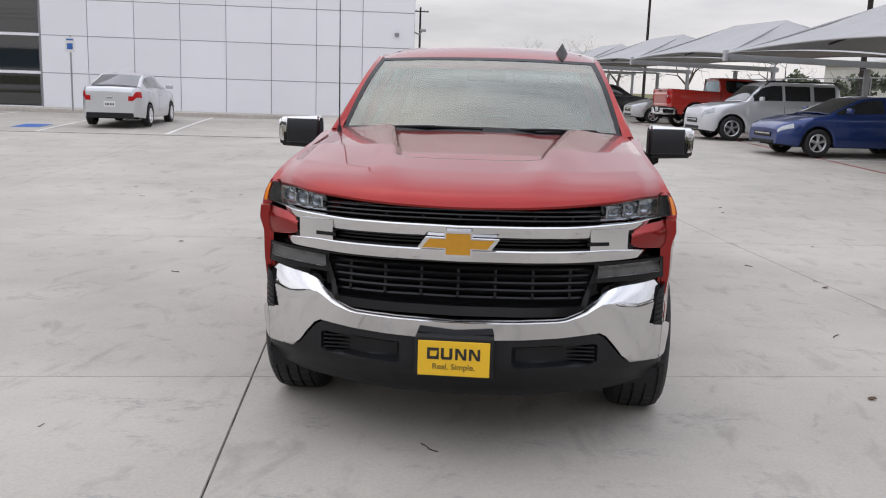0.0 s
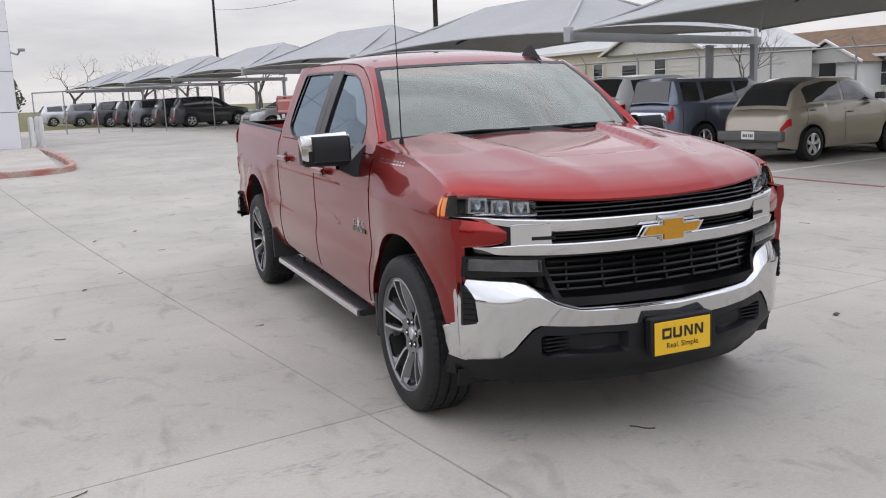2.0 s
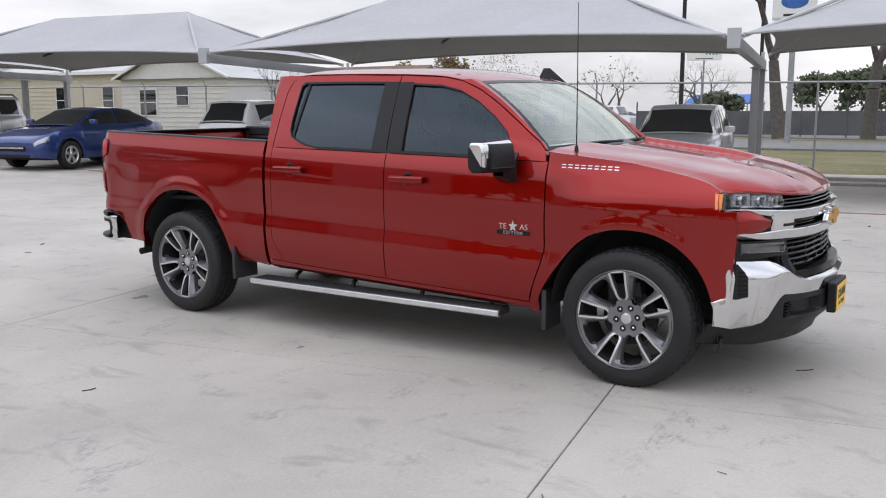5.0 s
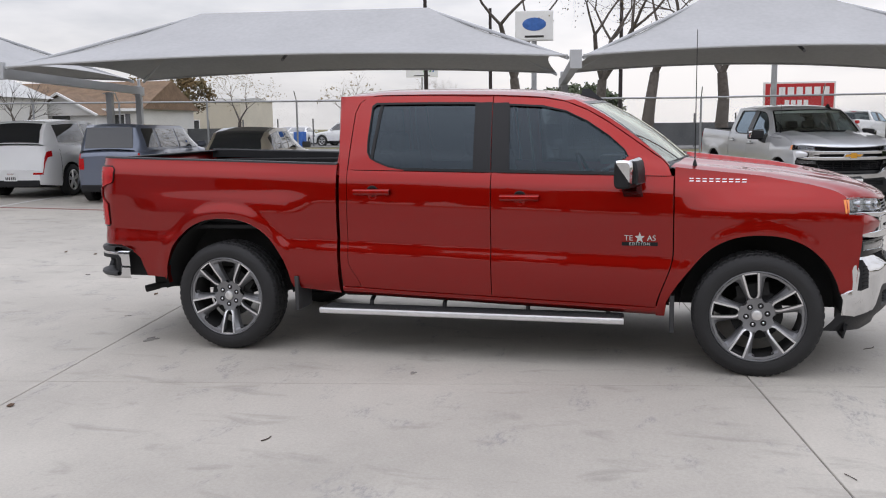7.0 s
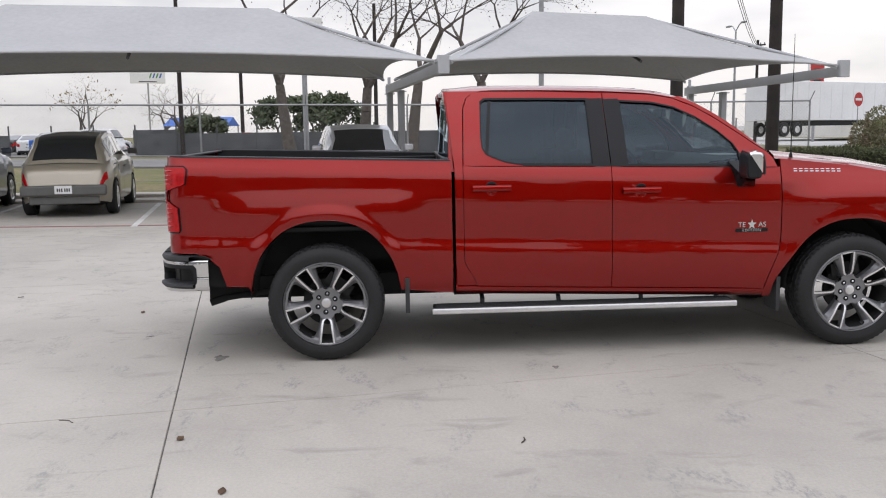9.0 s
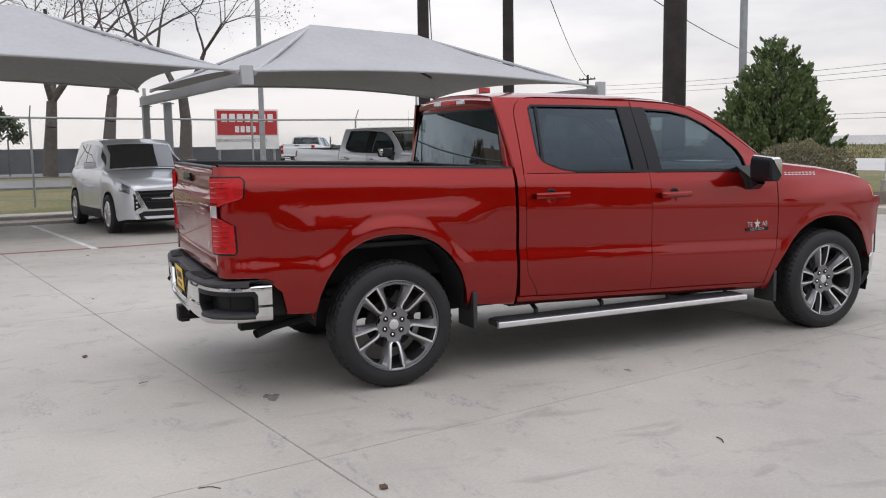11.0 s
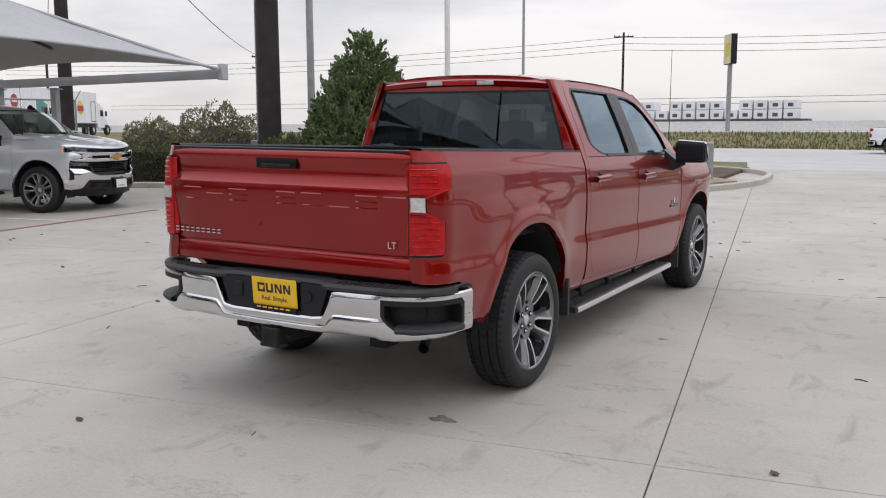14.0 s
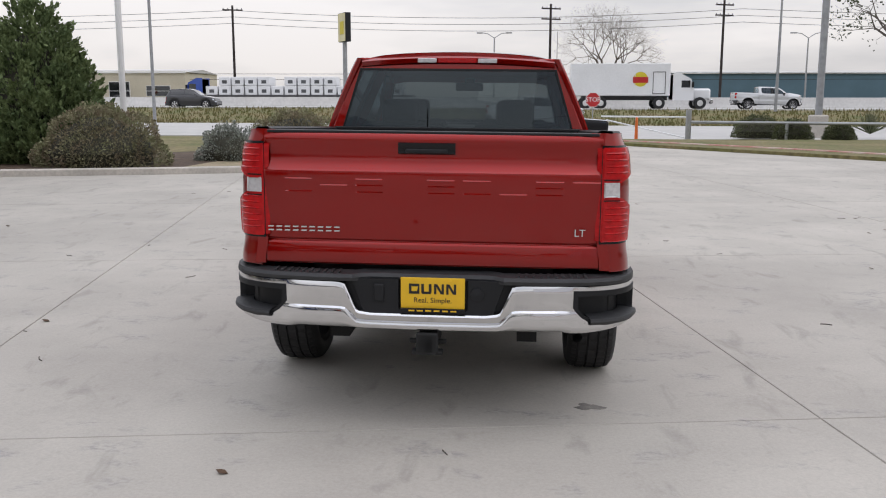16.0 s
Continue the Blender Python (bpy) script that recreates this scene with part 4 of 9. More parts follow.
    def badge_marks(name, fn, w, h):
        """Nine plain pairs of chrome bars in a slanted row."""
        for i in range(9):
            mk = Shape()
            for z in (-h * 0.32, h * 0.32):
                mk.slab([(w * i, z - h * 0.12), (w * i + w * 0.66, z - h * 0.12), (w * i + w * 0.66 + 0.003, z + h * 0.12), (w * i + 0.003, z + h * 0.12)], fn, 0.006)
            part(name, mk, CHROME, root, "plain chrome bars of a model badge")
    badge_marks("rear_badge_bar", lambda a, b, d: (0.790 - a, 4.8535 - d, 0.970 + b), 0.0405, 0.028)
    lettering("trim_badge", "LT", 0.05, CHROME, root, pose(-0.712, 4.850, 0.973, 90, 0, 180), 0.002)
    # side badges
    for sgn in (-1, 1):
        badge_marks("side_badge_bar", lambda a, b, d: (sgn * (side_x(0.435 - a, 1.27 - 0.028 * a + b) + 0.004 - d), 0.435 - a, 1.268 - 0.028 * a + b), 0.0405, 0.025)
    for sgn, rz in ((-1, -90), (1, 90)):
        x = side_x(0.74, 0.885)
        for k, word in ((-0.072, "TE"), (0.075, "AS")):
            lettering("door_badge", word, 0.050, CHROME, root, pose(sgn * (x + 0.003), 0.74 - sgn * k * -1, 0.888, 90, 0, rz), 0.002, 1.0, "chrome door badge letters")
        star = [(0.74 + 0.034 * (1 if k % 2 == 0 else 0.42) * math.sin(k * math.pi / 5), 0.891 + 0.039 * (1 if k % 2 == 0 else 0.42) * math.cos(k * math.pi / 5)) for k in range(10)]
        part("door_badge_star", Shape().slab(star, lambda a, b, d: (sgn * (x + 0.006 - d), a, b), 0.005), CHROME, root)
        part("door_badge_base", Shape().box((sgn * (x + 0.002), 0.74, 0.850), (0.005, 0.23, 0.024)), GLOSS_BLACK, root)
        lettering("door_badge_words", "EDITION", 0.027, CHROME, root, pose(sgn * (x + 0.005), 0.74, 0.850, 90, 0, rz), 0.001, 1.35)
    # tail lamps, wrapped round the corners
    def tl_pt(k, z):
        y = interp(k, (0, 0.45, 0.8, 1), (4.63, 4.76, 4.822, 4.838))
        x = side_x(min(y, 4.828), z) if k < 0.8 else interp(k, (0.8, 1.0), (side_x(4.822, z), 0.803))
        return Vector((x, y, z)) + Vector((0.008 * (1 - k * 0.5), 0.010 * k, 0))
    edge_k = lambda z: interp(z, (0.92, 0.94, 1.10, 1.145, 1.215, 1.26, 1.36, 1.39), (0.40, 0.33, 0.35, 0.74, 0.74, 0.16, 0.12, 0.22))
    both("tail_lamp", Shape().grid([[tl_pt(k, z) + Vector((0.003, 0.003, 0)) for k in spaced(edge_k(z) + 0.035, 0.985, 10)] for z in spaced(0.935, 1.376, 40)], (-0.03, -0.02, 0)), TAIL_RED, root, "red tail lamp lens", 0.005)
    both("reversing_lamp", Shape().grid([[tl_pt(k, z) + Vector((0.006, 0.007, 0)) for k in spaced(0.78, 0.975, 5)] for z in (1.148, 1.152, 1.208, 1.212)], (-0.02, -0.02, 0)), TAIL_CLEAR, root, "clear reversing lamp", 0.004)
    for sg in (-1, 1):
        for z in (1.130, 1.228):
            part("lamp_divider", Shape().grid([[Vector((sg * q.x, q.y, q.z)) for q in (tl_pt(k, z + d) + Vector((0.005, 0.006, 0)) for k in spaced(0.76, 0.985, 6))] for d in (-0.003, 0.003)]), GLOSS_BLACK, root)
    for z in (0.975, 1.005, 1.035, 1.065, 1.095, 1.125, 1.262, 1.292, 1.322, 1.352):
        both("lamp_rib", Shape().grid([[tl_pt(k, z + d) + Vector((0.003 + o, 0.004 + o, 0)) for k in spaced(max(0.5, edge_k(z) + 0.10), 0.95, 6)] for d, o in ((-0.0045, 0.0), (0.0, 0.004), (0.0045, 0.0))]), TAIL_RED, root)
    both("lamp_bezel", Shape().grid([[tl_pt(k, z) + Vector((-0.003, -0.002, 0)) for k in spaced(edge_k(z), 1, 10)] for z in spaced(0.922, 1.388, 40)]), GLOSS_BLACK, root)
    # rear bumper, with a stepping pocket in each corner
    RX = (0, 0.515, 0.752, 0.862, 0.934, 0.978, 1.000, 1.008)
    RY = (4.955, 4.945, 4.915, 4.875, 4.815, 4.74, 4.65, 4.53)
    RU = [0.0]
    for k in range(1, len(RX)):
        RU.append(RU[-1] + math.hypot(RX[k] - RX[k - 1], RY[k] - RY[k - 1]))
    ry = lambda x: interp(abs(x), RX, RY)

    def bp(u):
        """The bumper's line: a place and the outward way at a length u from its middle."""
        q = [(math.copysign(interp(abs(u + d), RU, RX), u + d), interp(abs(u + d), RU, RY)) for d in (-0.05, -0.03, -0.01, 0.01, 0.03, 0.05)]
        x, y = sum(p[0] for p in q) / 6, sum(p[1] for p in q) / 6
        tx, ty = q[-1][0] - q[0][0], q[-1][1] - q[0][1]
        L = math.hypot(tx, ty)
        return x, y, -ty / L, tx / L

    def on_bumper(u, z, d):
        x, y, nx, ny = bp(u)
        return Vector((x - nx * d, y - ny * d, z))
    U_END = RU[-1] - 0.005
    us = sorted(set(spaced(0.0, 0.33, 6) + [0.345, 0.36, 0.38, 0.40, 0.42] + spaced(0.45, 0.68, 6) + spaced(0.69, U_END, 44)))
    hi = lambda u: interp(u, (0, 0.315, 0.345, 0.40, 0.43, 2), (0.585, 0.585, 0.60, 0.728, 0.738, 0.738))
    lo = lambda u: interp(u, (0, 0.75, 0.95, 1.15), (0.496, 0.500, 0.515, 0.525))
    PV = (0, 0.04, 0.12, 0.30, 0.42, 0.46, 0.6, 0.85, 0.96, 1)
    PO = (-0.05, -0.02, -0.004, 0.0, -0.003, -0.012, -0.006, 0.0, -0.006, -0.03)
    UP = U_END - 0.105
    pocket_line = [(0.700, 0.698), (0.700, 0.622), (0.735, 0.585), (0.790, 0.552), (0.86, 0.546), (0.95, 0.550), (1.02, 0.556), (UP - 0.02, 0.562), (UP, 0.585), (UP, 0.675), (UP - 0.02, 0.698)]
    inside = lambda u, z: 0.700 < u < UP and interp(u, (0.70, 0.735, 0.79, 1.02, UP), (0.622, 0.585, 0.552, 0.556, 0.575)) < z < 0.698
    vs_ = spaced(0, 1, 26)
    chrome = Shape()
    grid_ = [[on_bumper(u, lo(u) + (hi(u) - lo(u)) * v, -interp(v, PV, PO) * (1 if u < 0.68 else 0.35)) for v in vs_] for u in us]
    nv = len(vs_)
    chrome.add([p for r in grid_ for p in r], [(a * nv + b, a * nv + b + 1, (a + 1) * nv + b + 1, (a + 1) * nv + b) for a in range(len(us) - 1) for b in range(nv - 1)
               if not inside((us[a] + us[a + 1]) / 2, (grid_[a][b].z + grid_[a + 1][b + 1].z) / 2)])
    for a in range(len(us) - 1):
        chrome.add([grid_[a][0], grid_[a + 1][0], grid_[a + 1][0] - Vector((0, 0.06, 0)), grid_[a][0] - Vector((0, 0.06, 0))], [(0, 1, 2, 3)])
    mirrored = chrome.flip_x()
    chrome.add(mirrored.v, mirrored.f)
    part("rear_bumper", chrome, CHROME, root, "chrome rear bumper with scuffs", smooth=30)
    both("pocket_frame", frame_ring(inset(pocket_line, -0.009), inset(pocket_line, 0.012), lambda u, z, d: on_bumper(u, z, d - 0.004), 0.03), BLACK_PLASTIC, root)
    both("bumper_step", Shape().grid([[on_bumper(u, z, 0.0), on_bumper(u, z, 0.075)] for u, z in pocket_line + pocket_line[:1]]).grid([[on_bumper(u, z, 0.075) for z in spaced(0.54, 0.70, 4)] for u in spaced(0.695, UP, 16)]), BLACK_PLASTIC, root, "black corner step pocket")
    both("step_tread", Shape().grid([[on_bumper(u, z, d) for d, z in ((0.07, 0.582), (0.0, 0.580), (-0.020, 0.574), (-0.024, 0.560), (-0.012, 0.545), (0.0, 0.542))] for u in spaced(0.77, UP - 0.01, 18)]), RUBBER_MAT, root)
    xs = sorted(set([q * x for q in (-1, 1) for x in spaced(0, 0.80, 20) + [0.84, 0.87, 0.90, 0.92, 0.937, 0.952, 0.965, 0.977, 0.986, 0.994]]))
    part("bumper_pad", Shape().grid([[(x, ry(x) + a - 0.05 * smoothstep(0.36, 0.30, abs(x)), b) for a, b in ((0.002, 0.735), (0.008, 0.752), (-0.004, 0.768), (-0.10, 0.772), (-0.16, 0.745))] for x in xs]), RUBBER_MAT, root, "black ribbed bumper pad")
    for s in (-1, 1):
        for i in range(10):
            part("pad_rib", Shape().box((s * (0.43 + i * 0.035), ry(0.43 + i * 0.035) - 0.05, 0.774), (0.012, 0.07, 0.008)), RUBBER_MAT, root)
    part("plate_recess", Shape().grid([[(x, 4.905, z) for z in (0.56, 0.75)] for x in (-0.42, 0.42)], (0, -0.03, 0)), BLACK_PLASTIC, root)
    part("plate_surround", Shape().ring([(-0.31, 0.575), (-0.37, 0.745), (0.37, 0.745), (0.31, 0.575)], [(-0.188, 0.600), (-0.188, 0.752), (0.140, 0.752), (0.140, 0.600)], lambda a, b, d: (a, 4.93 - d, b), 0.04, 3), BLACK_PLASTIC, root, "", 0.004)
    part("trailer_socket", Shape().lathe([(-0.01, 0.034), (0.008, 0.032), (0.012, 0.0)], 20, "y", (-0.235, 4.93, 0.68)), BLACK_PLASTIC, root)
    part("trailer_socket", Shape().box((0.235, 4.932, 0.68), (0.05, 0.02, 0.085)), BLACK_PLASTIC, root, "", 0.006)
    plate(root, pose(-0.024, 4.944, 0.686, 4, 0, 180), PLATE_YELLOW if dealer else PLATE_WHITE, dealer)
    frame_bar = part("plate_frame", Shape().box((-0.024, 4.952, 0.601), (0.312, 0.008, 0.022)), GLOSS_BLACK, root, "black plate frame with tiny writing", 0.002)
    for i in range(6):
        part("frame_mark", Shape().box((-0.124 + 0.04 * i, 4.9565, 0.602), (0.028, 0.001, 0.007)), PLATE_YELLOW, frame_bar)
    part("hitch_receiver", Shape().box((0, 4.80, 0.44), (0.09, 0.34, 0.09)).box((0, 4.955, 0.44), (0.105, 0.03, 0.105)).box((0.0, 4.93, 0.395), (0.15, 0.06, 0.02)).tube((-0.09, 4.90, 0.44), (0.09, 4.90, 0.44), 0.012), DARK_VOID, root, "black hitch receiver", 0.006)
    part("exhaust", Shape().tube((-0.62, 4.2, 0.45), (-0.70, 4.50, 0.42), 0.024, n=14).tube((-0.70, 4.50, 0.42), (-0.74, 4.60, 0.395), 0.028, n=16, caps=False), DARK_VOID, root)
    # running boards
    for sgn in (-1, 1):
        b = part("running_board", Shape().box((sgn * 0.885, 1.925, 0.328), (0.16, 2.16, 0.05)), RUBBER_MAT, root, "black ribbed running board", 0.012)
        part("board_edge", Shape().grid([[(sgn * x, y, z) for x, z in ((0.962, 0.350), (0.975, 0.348), (0.980, 0.335), (0.978, 0.312), (0.962, 0.304))] for y in (0.838, 0.85, 1.9, 3.0, 3.012)], (-sgn * 0.02, 0, 0)), ALU, b, "bright aluminium edge")
        for i in range(7):
            part("tread_rib", Shape().box((sgn * (0.835 + i * 0.018), 1.925, 0.355), (0.006, 2.10, 0.006)), RUBBER_MAT, b)
        for y in (0.95, 1.5, 2.1, 2.65):
            part("board_bracket", Shape().path([(sgn * 0.87, y, 0.33), (sgn * 0.85, y, 0.39), (sgn * 0.72, y, 0.45)], 0.016, 8), BLACK_PLASTIC, b)
    # mirrors
    for sgn in (-1, 1):
        mr = new("door_mirror")
        mr.parent = root
        mr.empty_display_size = 0.1

        def shell(t, a, grow):
            """The housing: rounded box sections that shrink a little and sweep back outwards."""
            e = 1.0 if 0.02 < t < 0.97 else 0.86
            cy, cz = 0.790 + 0.052 * t, 1.322 - 0.004 * t
            hy, hz = (0.066 - 0.014 * t) * e + grow, (0.098 - 0.012 * t) * e + grow
            c_, s_ = math.cos(a), math.sin(a)
            p = lambda q: math.copysign(abs(q) ** 0.45, q)
            return (sgn * (0.985 + 0.262 * t + grow * (t > 0.5)), cy + hy * p(c_), cz + hz * p(s_))
        ts = (0.0, 0.02, 0.06, 0.25, 0.5, 0.75, 0.93, 0.97, 1.0)
        turn_ = [2 * math.pi * k / 40 for k in range(41)]
        body = Shape().grid([[shell(t, a, 0.0) for a in turn_] for t in ts])
        for t in (0.0, 1.0):
            body.add([shell(t, a, 0.0) for a in turn_[:-1]], [tuple(range(40))])
        part("mirror_body", body, BLACK_PLASTIC, mr, "black mirror housing")
        cap_a = spaced(radians(62), radians(180), 20)
        cap = Shape().grid([[shell(t, a, 0.004) for a in cap_a] for t in ts])
        cap.grid([[shell(t, a, 0.004) for a in spaced(radians(178), radians(198), 6)] for t in (0.87, 0.90, 0.93, 0.97, 1.0)])
        cap.add([shell(1.0, a, 0.004) for a in spaced(radians(62), radians(198), 20)], [tuple(range(21))])
        part("mirror_cap", cap, CHROME, mr, "chrome mirror cap")
        part("mirror_lamp_panel", Shape().grid([[(sgn * x, y + 0.02 * smoothstep(1.375, 1.40, z), z) for z in (1.258, 1.268, 1.33, 1.388, 1.398)] for x, y in ((0.985, 0.722), (0.995, 0.708), (1.08, 0.720), (1.186, 0.745), (1.196, 0.760))], (0, 0.03, 0)), BLACK_PLASTIC, mr, "", 0.006)
        part("mirror_glass", Shape().add([(sgn * 1.0, 0.846, 1.245), (sgn * 1.0, 0.846, 1.40), (sgn * 1.225, 0.888, 1.39), (sgn * 1.225, 0.888, 1.25)], [(0, 1, 2, 3)]), MIRROR, mr, "dark mirror glass")
        part("mirror_arm", Shape().grid([[(sgn * x, y, z) for x, y, z in q] for q in (
            ((0.90, 0.70, 1.16), (0.90, 0.88, 1.16), (0.895, 0.90, 1.34), (0.89, 0.74, 1.34), (0.90, 0.70, 1.16)),
            ((0.97, 0.73, 1.16), (0.97, 0.83, 1.16), (0.985, 0.84, 1.25), (0.985, 0.74, 1.25), (0.97, 0.73, 1.16)),
            ((1.05, 0.76, 1.205), (1.05, 0.83, 1.205), (1.05, 0.83, 1.25), (1.05, 0.76, 1.25), (1.05, 0.76, 1.205)))]), GLOSS_BLACK, mr)
    # front bumper
    xs = sorted(set([s * x for s in (-1, 1) for x in spaced(0, 0.44, 10) + [0.47, 0.5, 0.53, 0.56, 0.6, 0.63, 0.66, 0.70, 0.74, 0.78, 0.82, 0.85, 0.88, 0.90, 0.915, 0.93, 0.9301, 0.94, 0.95, 0.957, 0.963]]))
    hi = lambda x: interp(abs(x), (0, 0.46, 0.55, 0.62, 0.70, 0.85, 0.93, 0.9301, 0.972), (0.658, 0.665, 0.697, 0.755, 0.782, 0.804, 0.806, 0.575, 0.545))
    lo = lambda x: interp(abs(x), (0, 0.635, 0.67, 0.76, 0.90, 0.972), (0.535, 0.556, 0.53, 0.405, 0.395, 0.42))
    rows = []
    for x in xs:
        a, b = lo(x), hi(x)
        wing = 1 - 0.8 * smoothstep(0.90, 0.932, abs(x))
        rows.append([(x * (1 - 0.015 * (1 - v)), nose_y(x, 0.62) + o * wing, a + (b - a) * v) for v, o in ((0, 0.03), (0.05, 0.008), (0.3, 0.0), (0.6, -0.010), (0.70, -0.013), (0.74, -0.006), (0.87, 0.026), (1, 0.066))])
    part("front_bumper", Shape().grid(rows, (0, 0.02, 0)), CHROME, root, "chrome front bumper", 0.003)
    well = lambda z: -0.03 - 0.49 * math.sqrt(1 - (max(0.0, z - 0.42) / 0.5) ** 2)
    both("wheel_liner", Shape().grid([[(x, well(z), z) for z in spaced(0.32, 0.88, 16)] for x in (0.56, 0.70, 0.84, 0.925)], (0, -0.006, 0)), BLACK_PLASTIC, root, "black wheel housing liner")
    both("air_deflector", Shape().grid([[(x, -0.545 + 0.02 * v, 0.345 - 0.085 * v) for v in (0, 0.5, 1)] for x in (0.70, 0.78, 0.86, 0.915)], (0, 0.012, 0)), BLACK_PLASTIC, root)
    # black lower valance with lamp pockets
    hi2 = lambda x: interp(abs(x), (0, 0.60, 0.65, 0.76, 0.90, 0.95), (0.548, 0.567, 0.545, 0.415, 0.405, 0.425))
    lo2 = lambda x: interp(abs(x), (0, 0.7, 0.95), (0.265, 0.275, 0.31))
    xs2 = [x for x in xs if abs(x) < 0.951]
    def pocket(x, z):
        return 0.05 * smoothstep(0.245, 0.262, abs(x)) * (1 - smoothstep(0.60, 0.625, abs(x))) * smoothstep(0.425, 0.437, z) * (1 - smoothstep(0.505, 0.517, z))
    xs3 = sorted(set(xs2 + [s * x for s in (-1, 1) for x in (0.235, 0.245, 0.2535, 0.262, 0.27, 0.595, 0.6, 0.612, 0.625, 0.635)]))
    rows = []
    for x in xs3:
        a, b = lo2(x), hi2(x)
        r = []
        for v in sorted(set(spaced(0, 1, 30))):
            z = a + (b - a) * v
            r.append((x * 0.985, nose_y(x, 0.62) + 0.012 + 0.10 * smoothstep(0.42, 0.27, z) + 0.006 * smoothstep(0.45, 0.41, z) + pocket(x, z), z))
        rows.append(r)
    part("lower_valance", Shape().grid(rows, (0, 0.06, 0)), BLACK_PLASTIC, root, "black lower bumper valance")
    for s in (-1, 1):
        for i in range(4):
            part("pocket_slat", Shape().box((s * 0.54, nose_y(0.54, 0.62) + 0.05, 0.448 + i * 0.018), (0.12, 0.03, 0.006)), BLACK_PLASTIC, root)
    part("plate_bracket", Shape().box((0, -0.966, 0.480), (0.335, 0.05, 0.178)), BLACK_PLASTIC, root, "", 0.008)
    plate(root, pose(0, -0.994, 0.475, 0, 0, 0), PLATE_YELLOW if dealer else PLATE_WHITE, dealer)
    # grille: black back, bars and tabs
    part("grille_back", Shape().grid([[(x, nose_y(x) + 0.10, z) for z in (0.62, 1.09 if abs(x) < 0.6 else 1.03)] for x in spaced(-0.84, 0.84, 28)]), DARK_VOID, root)
    part("grille_frame", Shape().ring([(-0.605, 0.875), (0.605, 0.875), (0.545, 0.65), (-0.545, 0.65)], [(-0.592, 0.868), (0.592, 0.868), (0.528, 0.690), (-0.528, 0.690)], lambda a, b, d: (a, nose_y(a, b) + 0.012 + d, b), 0.06, 12), GLOSS_BLACK, root)
    for i in range(5):
        z = 0.715 + i * 0.033
        w = 0.535 + 0.012 * i
        part("grille_bar", Shape().grid([[(x, nose_y(x) + o, z + h) for o, h in ((0.07, -0.008), (0.035, -0.008), (0.03, 0.0), (0.036, 0.007), (0.07, 0.009))] for x in spaced(-w, w, 18)]), GLOSS_BLACK, root)
    for i in range(3):
        z = 1.052 + i * 0.019
        part("grille_bar", Shape().grid([[(x, nose_y(x, z) + o, z + h) for o, h in ((0.07, -0.005), (0.025, -0.005), (0.02, 0.0), (0.026, 0.005), (0.07, 0.006))] for x in spaced(-0.60, 0.60, 18)]), GLOSS_BLACK, root)
    tabs = [(-0.48 + 0.16 * i, z) for i in range(7) for z in (0.732, 0.765, 0.798, 0.831)] + [(-0.48 + 0.16 * i, 1.060) for i in range(7)]
    for x, z in tabs:
        part("grille_tab", Shape().box((x, nose_y(x, z) + 0.052, z), (0.012, 0.02, 0.022 if z < 1 else 0.012)), GLOSS_BLACK, root)
    # chrome bars with the slot between them
    def bar(name, lo_, hi_, w, label):
        rows_ = [[(x, nose_y(x, 0.98 + 0.085 * smoothstep(0.70, 0.86, abs(x))) + o, lo_(abs(x)) + (hi_(abs(x)) - lo_(abs(x))) * v) for v, o in ((0, 0.02), (0.06, 0.002), (0.45, -0.004), (0.84, -0.008), (0.94, -0.004), (1, 0.014))] for x in spaced(-w, w, 44)]
        part(name, Shape().grid(rows_, (0, 0.03, 0)), CHROME, root, label, 0.003)
    bar("upper_chrome_bar", lambda x: interp(x, (0, 0.55, 0.66, 0.80, 0.91), (0.980, 0.980, 0.998, 1.026, 1.040)), lambda x: interp(x, (0, 0.5, 0.66, 0.80, 0.91), (1.034, 1.038, 1.046, 1.054, 1.056)), 0.905, "chrome upper grille bar")
    bar("lower_chrome_bar", lambda x: interp(x, (0, 0.5, 0.62, 0.80, 0.90), (0.872, 0.874, 0.878, 0.888, 0.896)), lambda x: interp(x, (0, 0.55, 0.62, 0.72, 0.80, 0.90), (0.932, 0.934, 0.938, 0.936, 0.926, 0.920)), 0.895, "chrome lower grille bar")
    both("bar_joint", Shape().grid([[(x, nose_y(x, 0.98) - 0.005 - 0.003 * (z - 0.93) / 0.09, z) for z in spaced(0.928, 1.02, 4)] for x in (0.560, 0.60, 0.65, 0.70, 0.722)], (0, 0.03, 0)), CHROME, root, "", 0.002)
    both("joint_slot", Shape().slab([(0.545, 0.951), (0.640, 0.951), (0.640, 0.966), (0.545, 0.966)], lambda a, b, d: (a, nose_y(a, 0.98) - 0.012 + d, b), 0.008), GLOSS_BLACK, root)
    both("bar_slot", Shape().ring([(0.10, 0.984), (0.57, 0.984), (0.57, 0.930), (0.10, 0.930)], [(0.12, 0.976), (0.545, 0.976), (0.555, 0.938), (0.12, 0.938)], lambda a, b, d: (a, nose_y(a, 0.98) + 0.008 + d, b), 0.05, 8), GLOSS_BLACK, root)
    for s in (-1, 1):
        for z in (0.950, 0.965):
            part("slot_bar", Shape().grid([[(s * x, nose_y(x, 0.98) + o, z + h) for o, h in ((0.06, -0.003), (0.03, -0.003), (0.03, 0.003), (0.06, 0.003))] for x in spaced(0.12, 0.56, 8)]), GLOSS_BLACK, root)
